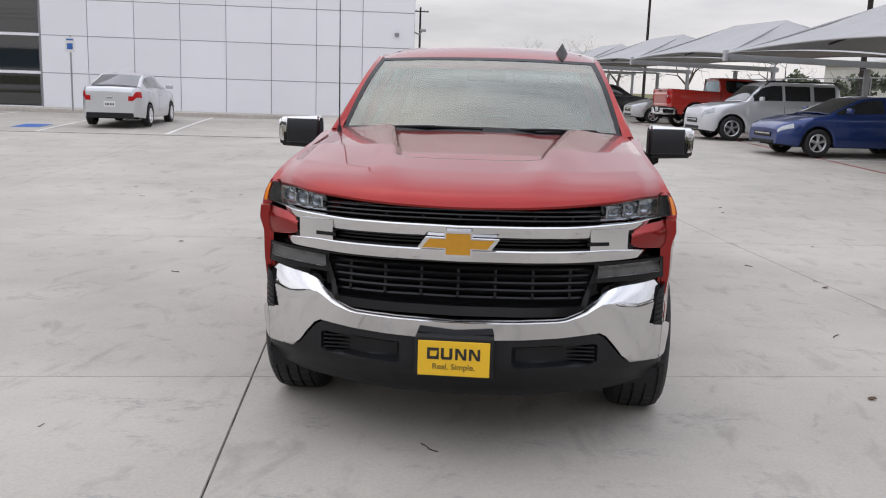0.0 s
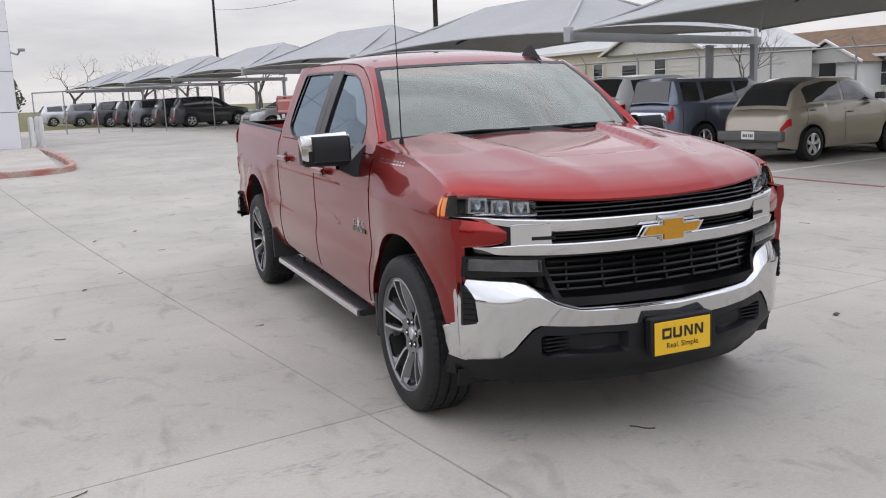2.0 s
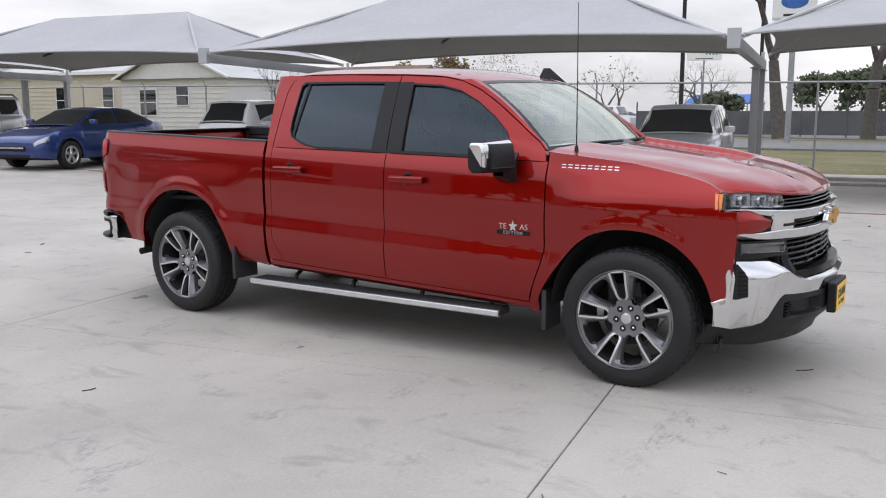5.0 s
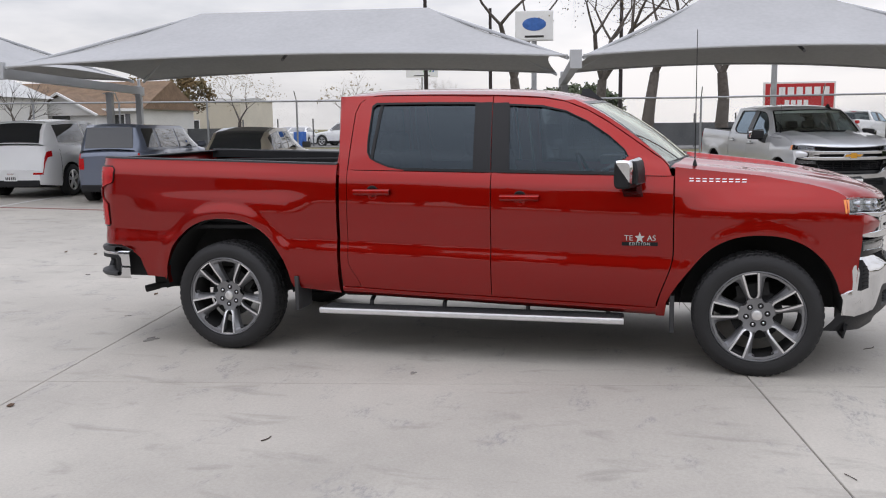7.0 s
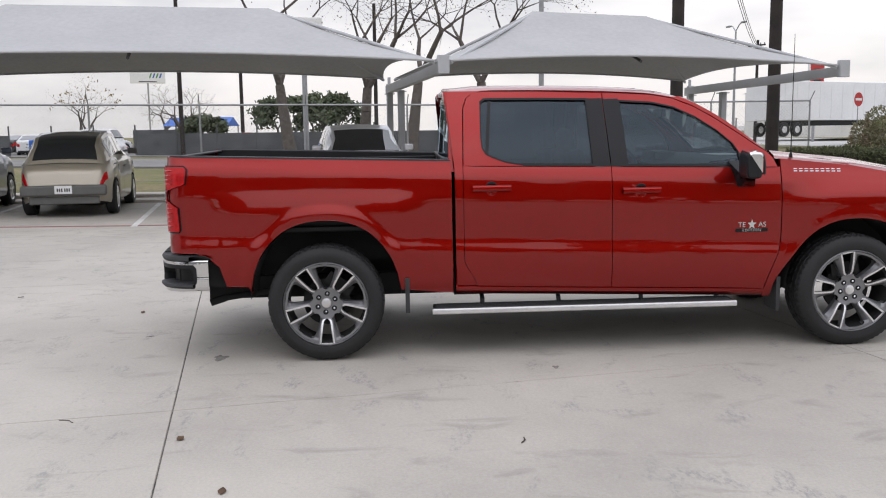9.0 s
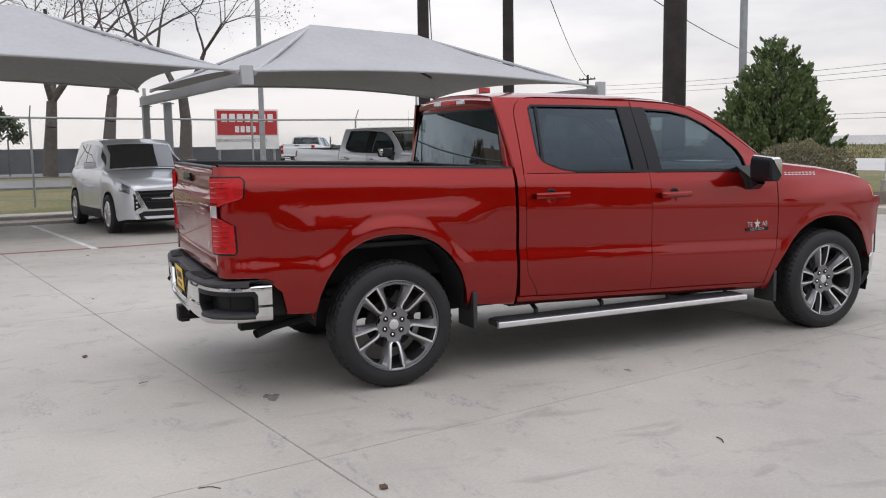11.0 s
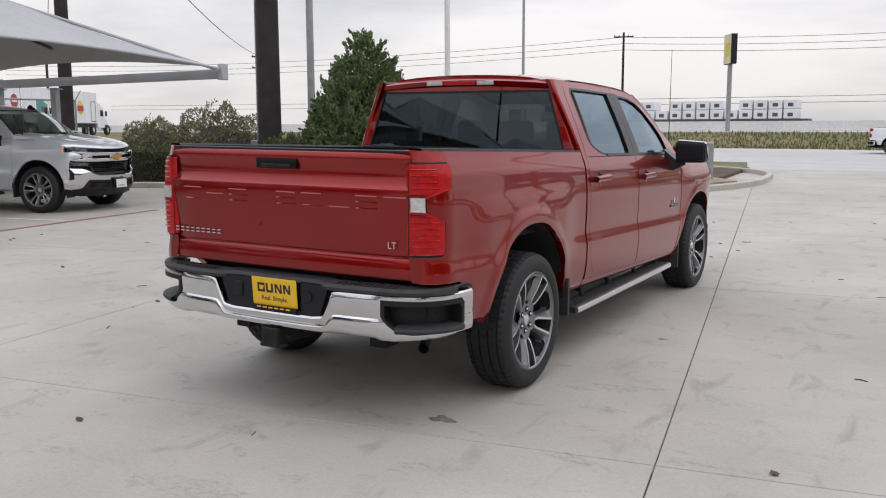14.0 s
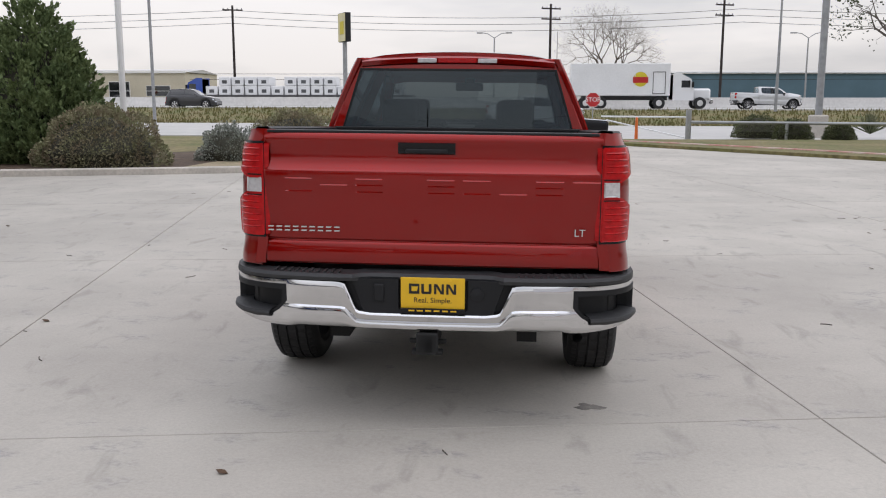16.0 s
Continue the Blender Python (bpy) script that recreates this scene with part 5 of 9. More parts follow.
    tie = [(-0.166, 0.937), (-0.138, 0.975), (-0.055, 0.975), (-0.055, 1.006), (0.055, 1.006), (0.055, 0.975), (0.166, 0.975), (0.138, 0.937), (0.055, 0.937), (0.055, 0.903), (-0.055, 0.903), (-0.055, 0.937)]
    part("grille_emblem_rim", Shape().slab(tie, lambda a, b, d: (a, -0.930 + 0.22 * a * a + d, b), 0.03), CHROME, root, "", 0.004)
    part("grille_emblem", Shape().slab([(a * 0.88, 0.955 + (b - 0.955) * 0.80) for a, b in tie], lambda a, b, d: (a, -0.936 + 0.22 * a * a + d, b), 0.02), GOLD, root, "gold emblem shape", 0.003)
    # head lamps, lower lamps and the fender tips
    for s in (-1, 1):
        hl = new("head_lamp")
        hl.parent = root
        hl.empty_display_size = 0.1
        ztop = lambda x: interp(x, (0.60, 0.74, 0.85, 0.93), (1.118, 1.136, 1.152, 1.160))
        zbot = lambda x: interp(x, (0.60, 0.74, 0.85, 0.93), (1.050, 1.053, 1.056, 1.056))
        hx = [0.60, 0.65, 0.71, 0.77, 0.82, 0.855, 0.88]
        ny = lambda x: nose_y(x, 1.14)
        part("lamp_lens", Shape().grid([[(s * x, ny(x) - 0.004 + o, zbot(x) + (ztop(x) - zbot(x)) * v) for v, o in ((0, 0.004), (0.5, -0.004), (1, 0.012))] for x in hx], (0, 0.02, 0)), LENS, hl, "clear lamp lens")
        part("lamp_housing", Shape().grid([[(s * x, ny(x) + 0.075, zbot(x) + (ztop(x) - zbot(x)) * v) for v in (0, 1)] for x in hx]).grid([[(s * x, ny(x) + o, zbot(x) + 0.002) for o in (0.0, 0.08)] for x in hx]), GLOSS_BLACK, hl)
        for xc in (0.655, 0.73, 0.805):
            part("projector", Shape().lathe([(0.01, 0.030), (0.04, 0.026), (0.055, 0.0)], 20, "y", (s * xc, ny(xc), (zbot(xc) + ztop(xc)) / 2 + 0.002)), LAMP_GREY, hl)
            part("projector_shell", Shape().ring([(xc - 0.034, zbot(xc) + 0.010), (xc - 0.03, ztop(xc) - 0.010), (xc + 0.03, ztop(xc) - 0.010), (xc + 0.034, zbot(xc) + 0.010)], [(xc - 0.024, zbot(xc) + 0.018), (xc - 0.022, ztop(xc) - 0.02), (xc + 0.022, ztop(xc) - 0.02), (xc + 0.024, zbot(xc) + 0.018)], lambda a, b, d: (s * a, ny(a) + 0.014 + d, b), 0.03, 3), LAMP_GREY, hl)
        part("lamp_strip", Shape().grid([[(s * x, ny(x) + o, zbot(x) + h) for o, h in ((0.002, 0.002), (-0.003, 0.008), (0.006, 0.014))] for x in hx[:-2]]), LAMP_GREY, hl)
        def wrap(k, v, out):
            z = zbot(0.93) + (1.150 - zbot(0.93)) * v
            a, c = Vector((0.880, ny(0.880) - 0.004)), Vector((side_x(-0.50, z) + 0.002, -0.494 + 0.012 * v))
            q = a * (1 - k) ** 2 + Vector((c.x - 0.006, a.y - 0.004)) * 2 * k * (1 - k) + c * k * k
            return (s * (q.x + out), q.y - out, z)
        part("lamp_corner", Shape().grid([[wrap(k, v, 0.001) for v in (0, 0.3, 0.6, 1)] for k in spaced(0, 1, 10)]), LENS, hl)
        part("fender_corner", Shape().grid([[wrap(k, 1, 0.001), (s * 0.90, wrap(k, 1, 0)[1] + 0.012, 1.162), (s * 0.87, wrap(k, 1, 0)[1] + 0.03, 1.158)] for k in spaced(0, 1, 8)]), paint, root)
        part("corner_housing", Shape().grid([[wrap(k, v, -0.004) for v in (0, 0.5, 1)] for k in spaced(0, 0.46, 4)], (0, 0.02, 0)), GLOSS_BLACK, hl)
        part("side_marker", Shape().grid([[wrap(k, v, 0.002) for v in (0.05, 0.3, 0.6, 0.92)] for k in spaced(0.46, 1.0, 8)]), AMBER, hl, "amber side marker")
        lamp = part("lower_lamp", Shape().grid([[(s * x, nose_y(x) + 0.006 + o, interp(x, (0.58, 0.90), (0.806, 0.822)) + 0.052 * v) for v, o in ((0, 0.004), (0.5, 0.0), (1, 0.006))] for x in spaced(0.60, 0.885, 8)], (0, 0.03, 0)), LENS, root, "clear lower lamp", 0.004)
        part("lower_lamp_body", Shape().grid([[(s * x, nose_y(x) + 0.035, interp(x, (0.58, 0.90), (0.806, 0.822)) + 0.052 * v) for v in (0, 0.4, 0.6, 1)] for x in spaced(0.60, 0.885, 8)]), SMOKED, lamp)
        part("lower_lamp_bezel", Shape().ring([(0.582, 0.785), (0.582, 0.876), (0.912, 0.884), (0.912, 0.790)], [(0.60, 0.806), (0.60, 0.858), (0.885, 0.874), (0.885, 0.822)], lambda a, b, d: (s * a, nose_y(a) + 0.012 + d, b), 0.05, 6), GLOSS_BLACK, root)
        part("fender_tip", Shape().grid([[(s * x, nose_y(x, 1.0) - 0.004 + o, z0 + (z1 - z0) * v) for v, o in ((0, 0.012), (0.2, 0.0), (0.7, -0.004), (1, 0.02))]
             for x, z0, z1 in ((0.742, 0.945, 1.008), (0.78, 0.935, 1.022), (0.83, 0.930, 1.034), (0.875, 0.926, 1.040), (0.91, 0.922, 1.044), (0.937, 0.92, 1.044))], (0, 0.03, 0)), paint, root, "", 0.004)
        part("tip_trim", Shape().grid([[(s * x, nose_y(x, 1.0) + 0.004, z) for z in (0.930, 1.015)] for x in (0.715, 0.748)], (0, 0.03, 0)), GLOSS_BLACK, root)
        part("air_curtain", Shape().grid([[(s * x, nose_y(x) + 0.022, z) for x in (0.895, 0.905, 0.915, 0.925, 0.93)] for z in spaced(0.555, 0.90, 8)], (0, 0.03, 0)), GLOSS_BLACK, root)
        on_nose = lambda a, b, d: (s * a, nose_y(a, 0.62) - 0.014 + d, b)
        part("curtain_grille", Shape().slab([(0.914, 0.765), (0.888, 0.722), (0.872, 0.690), (0.868, 0.582), (0.914, 0.570)][::int(s)], on_nose, 0.03), BLACK_PLASTIC, root, "black air intake beside the bumper")
        for i in range(6):
            z = 0.594 + i * 0.025
            x0 = interp(z, (0.69, 0.722), (0.876, 0.892))
            part("curtain_slat", Shape().grid([[Vector(on_nose(x, z + h, -o)) for x in spaced(x0, 0.912, 4)] for o, h in ((0.0, -0.005), (0.007, -0.004), (0.007, 0.004), (0.0, 0.006))]), GLOSS_BLACK, root)
    # underneath, axles and wheels
    for c, d in (((0, 1.7, 0.50), (1.66, 2.3, 0.16)), ((0, -0.1, 0.66), (1.2, 1.3, 0.5)), ((0, 3.75, 0.78), (1.2, 1.9, 0.24))):
        part("underbody", Shape().box(c, d), DARK_VOID, root)
    for sg in (-1, 1):
        part("chassis_rail", Shape().box((sg * 0.48, 2.0, 0.46), (0.10, 5.3, 0.16)), DARK_VOID, root)
        part("chassis_box", Shape().box((sg * 0.62, 4.55, 0.62), (0.5, 0.45, 0.18)), DARK_VOID, root)
    part("rear_axle", Shape().tube((-0.75, 3.744, 0.41), (0.75, 3.744, 0.41), 0.05), DARK_VOID, root)
    part("differential", Shape().lathe([(-0.13, 0.04), (-0.07, 0.14), (0.07, 0.14), (0.13, 0.04)], 18, "x", (0, 3.75, 0.40)), DARK_VOID, root)
    part("front_axle", Shape().tube((-0.75, 0, 0.42), (0.75, 0, 0.42), 0.035), DARK_VOID, root)
    # cabin
    dash = Shape().grid([[(x, y, z) for y, z in ((0.55, 1.34), (0.80, 1.352), (0.98, 1.335), (1.08, 1.27), (1.06, 0.95))] for x in spaced(-0.78, 0.78, 10)])
    dash.box((0.40, 1.02, 1.345), (0.40, 0.16, 0.06))
    part("dashboard", dash, DASH, root)
    part("dash_paper", Shape().box((-0.22, 0.70, 1.362), (0.34, 0.20, 0.004), rz=0.05), PAPER, root, "white paper sheet on the dashboard")
    wheel = Shape()
    ring_pts = [Vector((0.40 + 0.185 * math.cos(a), 1.22 + 0.08 * math.sin(a), 1.22 + 0.17 * math.sin(a))) for a in spaced(0, 2 * math.pi, 24)]
    wheel.path(ring_pts, 0.014, 6).box((0.40, 1.2, 1.20), (0.13, 0.06, 0.12)).tube((0.40, 1.19, 1.2), (0.40, 1.0, 1.12), 0.03)
    part("steering_wheel", wheel, BLACK_PLASTIC, root)
    for y0, w in ((1.62, 0.56), (2.45, 0.62)):
        for x0 in (-0.40, 0.40):
            seat = Shape().box((x0, y0 - 0.05, 0.80), (w, 0.55, 0.18)).box((x0, y0 + 0.27, 1.12), (w * 0.92, 0.16, 0.62), m=pose(0, 0, 0, -12)).box((x0, y0 + 0.35, 1.50), (0.26, 0.1, 0.17), m=pose(0, 0, 0, -8))
            part("cabin_seat", seat, SEAT, root, "", 0.04)
    part("headliner", Shape().box((0, 2.05, 1.83), (1.2, 1.4, 0.02)), DASH, root)
    part("inside_mirror", Shape().box((0, 1.13, 1.69), (0.24, 0.04, 0.07)).box((0, 1.09, 1.742), (0.09, 0.08, 0.06)), BLACK_PLASTIC, root, "", 0.012)
    part("cabin_tub", Shape().box((0, 1.75, 0.68), (1.62, 2.1, 0.04)), DARK_VOID, root)
    for x, y, turn, roll in ((-0.865, 0.0, 0, -0.17), (0.865, 0.0, math.pi, 0.4), (-0.865, 3.755, 0, 0.63), (0.865, 3.755, math.pi, 0.2)):
        wheel_parts(root, Matrix.Translation((x, y, 0.396 if y < 1 else 0.408)), turn, roll)


TRUCK_TILT = Matrix.Rotation(radians(0.652), 4, Vector((-0.5369, -0.8437, 0))) @ pose(0.0236, 0, 0, 0, 0, 0.10)
truck = thing("pickup_truck", TRUCK_TILT, "glossy dark red crew-cab pickup truck parked on the concrete lot", "pickup truck")
pickup(truck, RED)

# ---- the lot: joints turned ten degrees, kerbs, painted lines ----
TURN = radians(10.0)
E1, E2 = Vector((math.cos(TURN), math.sin(TURN), 0)), Vector((-math.sin(TURN), math.cos(TURN), 0))
CELL, ORIGIN = 4.64, Vector((-1.17, 0.01, 0))


def lift(p, h=0.0):
    return (p[0], p[1], gz(p[0], p[1]) + h)


def ground_h(x, y):
    """The land's height away from the lot: the verge climbs to the highway in the south."""
    z = gz(x, y) - 0.035
    if y < -50:
        z += 0.95 * smoothstep(-53, -64, y)
    return z


gx = [-900, -400, -200, -120, -80] + spaced(-60, 60, 40) + [80, 120, 200, 400, 900]
gy = [-900, -400, -200, -140, -100, -80] + spaced(-70, 90, 60) + [120, 200, 400, 900]
solo("ground", Shape().grid([[(x, y, ground_h(x, y)) for y in gy] for x in gx]), GRASS, "dry winter grass and bare ground around the lot", "ground", kind="structure")


def sheet(name, poly, material, h, label, category="ground", kind="structure", step=3.0):
    """A flat piece laid on the land inside four corners."""
    a, b, c, d = (Vector((*p, 0)) for p in poly)
    nu, nv = max(1, int((b - a).length / step)), max(1, int((d - a).length / step))
    rows = [[(lambda p: (p.x, p.y, ground_h(p.x, p.y) + 0.035 + h))(a.lerp(b, i / nu).lerp(d.lerp(c, i / nu), j / nv)) for j in range(nv + 1)] for i in range(nu + 1)]
    return solo(name, Shape().grid(rows, (0, 0, -0.12)), material, label, category, kind=kind)


RC = lambda a, b: tuple((ORIGIN + E1 * a + E2 * b)[:2])
sheet("joint_bed", [RC(-41, -22.8), RC(18.2, -22.8), RC(18.2, 59.2), RC(-41, 59.2)], JOINT, -0.0085, "dark filler in the joints of the concrete", step=2.5)
pavement = thing("pavement", Matrix.Identity(4), "pale stained concrete lot cast in square slabs", "pavement", kind="structure")


def lot_slab(i, j):
    c = ORIGIN + E1 * (CELL * (i + 0.5)) + E2 * (CELL * (j + 0.5))
    g = 0.0026 + 0.0014 * random.random()
    h = CELL / 2 - g
    rows = []
    for a in (-h, -h + 0.003, -h / 3, h / 3, h - 0.003, h):
        r = []
        for b in (-h, -h + 0.003, -h / 3, h / 3, h - 0.003, h):
            p = c + E1 * a + E2 * b
            edge = abs(a) == h or abs(b) == h
            r.append(lift(p, -0.006 if edge else 0.0))
        rows.append(r)
    part("slab", Shape().grid(rows, (0, 0, -0.06)), CONCRETE, pavement)


for i in range(-9, 4):
    for j in range(-5, 13):
        lot_slab(i, j)


def kerb(name, pts, material, width=0.16, h=0.14, label="worn concrete kerb"):
    s = Shape()
    rows = []
    P = [Vector((*p, 0)) for p in pts]
    for k, p in enumerate(P):
        d = (P[min(k + 1, len(P) - 1)] - P[max(k - 1, 0)]).normalized()
        nrm = Vector((-d.y, d.x, 0))
        rows.append([lift(p + nrm * o, z) for o, z in ((0, -0.05), (0, h - 0.025), (0.02, h - 0.004), (0.04, h), (width - 0.02, h), (width, h - 0.02), (width, -0.05))])
    s.grid(rows)
    return solo(name, s, material, label, "kerb", kind="structure")


def arc(pts, n=6):
    """A smooth line through the points."""
    out = []
    P = [Vector((*p, 0)) for p in pts]
    for i in range(len(P) - 1):
        p0, p1, p2, p3 = P[max(i - 1, 0)], P[i], P[i + 1], P[min(i + 2, len(P) - 1)]
        for k in range(n):
            t = k / n
            q = 0.5 * ((2 * p1) + (p2 - p0) * t + (2 * p0 - 5 * p1 + 4 * p2 - p3) * t * t + (3 * p1 - p0 - 3 * p2 + p3) * t ** 3)
            out.append((q.x, q.y))
    return out + [tuple(P[-1][:2])]


def stripe(name, a, b, w, material, label, group="painted lines", h=0.004):
    a, b = Vector((*a, 0)), Vector((*b, 0))
    d = (b - a).normalized()
    nrm = Vector((-d.y, d.x, 0)) * w / 2
    n = max(2, int((b - a).length / 1.5))
    rows = [[lift(a.lerp(b, k / n) + nrm * s, h) for s in (-1, 1)] for k in range(n + 1)]
    return solo(name, Shape().grid(rows, (0, 0, -0.006)), material, label, "painted line", group, kind="structure")


RED_KERB = mat("red_painted_kerb", (0.42, 0.16, 0.13), 0.8, color2=(0.5, 0.40, 0.35), var=0.3, scale=2.0, fine=0.25, bump=0.3)
kerb("kerb", arc([(8.2, 44), (10.8, 29), (12.6, 18), (14.2, 9.3), (15.3, 0.5), (15.4, -5.6)])[::-1], CONCRETE_EDGE)
kerb("kerb", arc([(15.6, -5.7), (12.9, -6.75), (9.6, -7.55), (5.6, -8.9), (2.6, -10.6), (1.5, -12.6), (1.3, -16), (2.4, -20), (7, -23.5)]), CONCRETE_EDGE)
kerb("kerb", arc([(-14.0, -10.5), (-11.0, -16.2), (-7.8, -20.6), (-4.6, -24.0), (-2.0, -25.6), (-1.4, -26.6)])[::-1], RED_KERB, label="kerb with faded red paint")
kerb("kerb", arc([(-5.8, 17.75), (-3.8, 17.75), (-2.9, 18.0), (-2.6, 18.9), (-2.75, 21), (-3.2, 25), (-3.75, 28.7)])[::-1], RED_KERB, label="kerb with faded red paint")
kerb("kerb", [(-5.8, 17.75), (-6.2, 19.5), (-7.5, 26.5), (-26, 23.3)], CONCRETE_EDGE)
sheet("sidewalk", [(-5.7, 17.9), (-2.8, 17.9), (-3.9, 32.2), (-7.9, 31.4)], CONCRETE_EDGE, 0.125, "raised concrete sidewalk by the white building", "sidewalk")
sheet("sidewalk", [(-7.4, 26.5), (-7.0, 29.2), (-30, 25.2), (-30, 22.6)], CONCRETE_EDGE, 0.121, "raised concrete sidewalk by the white building", "sidewalk")
for a, b in (((9.35, -2.6), (8.83, 1.45)), ((8.83, 1.45), (8.43, 4.5)), ((8.43, 4.5), (7.87, 12.9)), ((7.87, 12.9), (6.4, 22.5)), ((6.4, 22.5), (4.6, 34))):
    stripe("red_stripe", a, b, 0.11, RED_LINE, "faded red line along the parking bays")
for x, y in ((9.3, -0.6), (8.8, 2.36), (8.3, 5.1), (8.0, 7.75), (7.7, 10.6), (7.4, 13.6), (7.0, 16.8), (6.3, 21.4)):
    stripe("bay_line", (x, y), (x + 5.2, y + 0.93), 0.1, WHITE_LINE, "worn white parking bay line", h=0.007)
for x, y, n in ((-9.0, 17.6, 8.0), (-12.2, 17.05, 8.0), (-15.4, 16.5, 8.0)):
    stripe("bay_line", (x, y), (x - 0.2 * n, y + 0.98 * n), 0.1, WHITE_LINE, "worn white parking bay line", h=0.007)
stripe("bay_edge", (-26, 14.6), (-6.0, 17.8), 0.06, JOINT, "dark saw-cut edge of the parking bays", h=0.005)
BLUE_SIGN = mat("blue_sign_paint", (0.03, 0.13, 0.42), 0.6, var=0.2, scale=6)
stripe("blue_marking", (-13.6, 18.6), (-12.9, 18.75), 1.2, BLUE_SIGN, "worn blue parking symbol patch")
# debris and stains
TWIG = mat("dry_twig", (0.06, 0.045, 0.035), 0.9)
LEAF = mat("dead_leaf", (0.10, 0.055, 0.03), 0.9, var=0.4, scale=20)
OIL = mat("dark_oil_stain", (0.12, 0.11, 0.10), 0.7, color2=(0.3, 0.28, 0.25), var=0.3, scale=9, fine=0.3)
rnd = random.Random(5)
for k in range(96):
    a = rnd.uniform(0, 6.28)
    r = rnd.uniform(2.3, 7.5)
    c = Vector((-0.2 + r * math.cos(a) * 1.1, 2.0 + r * math.sin(a) * 1.25, 0))
    if k % 2:
        pts, d = [], rnd.uniform(0, 6.28)
        p = c.copy()
        for i in range(rnd.randint(3, 6)):
            pts.append(lift(p, 0.005))
            d += rnd.uniform(-0.5, 0.5)
            p = p + Vector((math.cos(d), math.sin(d), 0)) * rnd.uniform(0.008, 0.04)
        solo("twig", Shape().path(pts, rnd.uniform(0.0015, 0.0035), 5), TWIG, "thin dark twig lying on the concrete", "twig", "litter on the lot")
    else:
        q = rnd.uniform(0, 6.28)
        s = Shape().slab([(0.028 * math.cos(t + q) * (1 if i % 2 else 0.6), 0.02 * math.sin(t + q)) for i, t in enumerate(spaced(0, 5.5, 7))], lambda u, v, d: lift(c + Vector((u, v, 0)), 0.012 + u * 0.2 - d), 0.003)
        solo("dead_leaf", s, LEAF, "small curled dead leaf on the concrete", "leaf", "litter on the lot")
for x, y, w in ((-0.80, 4.53, 0.10), (-1.3, 2.2, 0.04)):
    ring = [(x + w * (0.7 + 0.3 * math.sin(3 * t + x)) * math.cos(t), y + 0.55 * w * (0.8 + 0.25 * math.cos(5 * t)) * math.sin(t)) for t in spaced(0, 6.0, 22)]
    solo("stain", Shape().slab(ring, lambda u, v, d: lift((u, v), 0.0025 - d), 0.004), OIL, "dark dried stain on the concrete", "stain", "stains", kind="structure")

# ---- shade canopies over the bays ----
TIPS = [(10.7, -5.75, 2.80), (9.6, 2.4, 2.88), (8.1, 13.6, 2.90), (6.3, 24.3, 2.92), (4.6, 35.0, 3.02), (2.8, 46.0, 3.06), (1.0, 57.0, 3.1), (-0.8, 68.0, 3.15), (-2.6, 79.0, 3.2)]
ROW = [(x, y, z, x + 6.3, y + 1.08, z + 0.06) for x, y, z in TIPS]


def canopy(a, b, sag, gap):
    """One hipped sheet of fabric between two arms, with hollowed edges and corner straps."""
    d = (Vector(b[:2]) - Vector(a[:2])).normalized()
    A0, A1 = Vector(a[:3]) + Vector((d.x, d.y, 0)) * gap, Vector(a[3:]) + Vector((d.x, d.y, 0)) * gap
    B0, B1 = Vector(b[:3]) - Vector((d.x, d.y, 0)) * gap, Vector(b[3:]) - Vector((d.x, d.y, 0)) * gap
    root = thing("shade_canopy", Matrix.Translation((0, 0, 0)), "grey fabric shade canopy stretched over parking bays", "canopy", "shade canopies")
    L = (B0 - A0).length
    inset = min(2.9, L * 0.33)
    R0 = (A0 + A1) / 2 + Vector((d.x, d.y, 0)) * inset + Vector((0, 0, 1.30))
    R1 = (B0 + B1) / 2 - Vector((d.x, d.y, 0)) * inset + Vector((0, 0, 1.30))
    s = Shape()

    def hollow(p, q, n=14, depth=sag):
        m = []
        inward = ((R0 + R1) / 2 - (p + q) / 2)
        inward.z = 0
        inward.normalize()
        for i in range(n + 1):
            t = i / n
            k = 4 * t * (1 - t)
            m.append(p.lerp(q, t) + inward * depth * k * 0.5 + Vector((0, 0, 0.16 * k)))
        return m

    def face(edge, r0, r1, n=6):
        top = [r0.lerp(r1, i / (len(edge) - 1)) for i in range(len(edge))]
        return [[edge[i].lerp(top[i], j / n) - Vector((0, 0, 0.10 * math.sin(math.pi * j / n))) for j in range(n + 1)] for i in range(len(edge))]
    front, rear = hollow(A0, B0), hollow(A1, B1)
    s.grid(face(front, R0, R1)).grid(face(rear, R0, R1)).grid(face(hollow(A0, A1, 10), R0, R0)).grid(face(hollow(B0, B1, 10), R1, R1))
    part("fabric", s, FABRIC, root, "grey knitted shade fabric", smooth=28)
    for e in (front, rear):
        part("edge_hem", Shape().path([p - Vector((0, 0, 0.012)) for p in e], 0.022, 6), FABRIC, root)
    for p, r in ((A0, R0), (A1, R0), (B0, R1), (B1, R1)):
        part("hip_tube", Shape().tube(p - Vector((0, 0, 0.05)), r - Vector((0, 0, 0.05)), 0.035, n=8), WHITE_STEEL, root)
    part("ridge_tube", Shape().tube(R0 - Vector((0, 0, 0.05)), R1 - Vector((0, 0, 0.05)), 0.04, n=8), WHITE_STEEL, root)
    n = max(2, int(L / 4.2))
    for k in range(1, n):
        f0, f1 = A0.lerp(B0, k / n), R0.lerp(R1, k / n)
        part("rafter", Shape().tube(f0 + Vector((0.5, 0.08, 0.06)), f1 - Vector((0, 0, 0.28)), 0.03, n=8), STEEL, root)
    return root


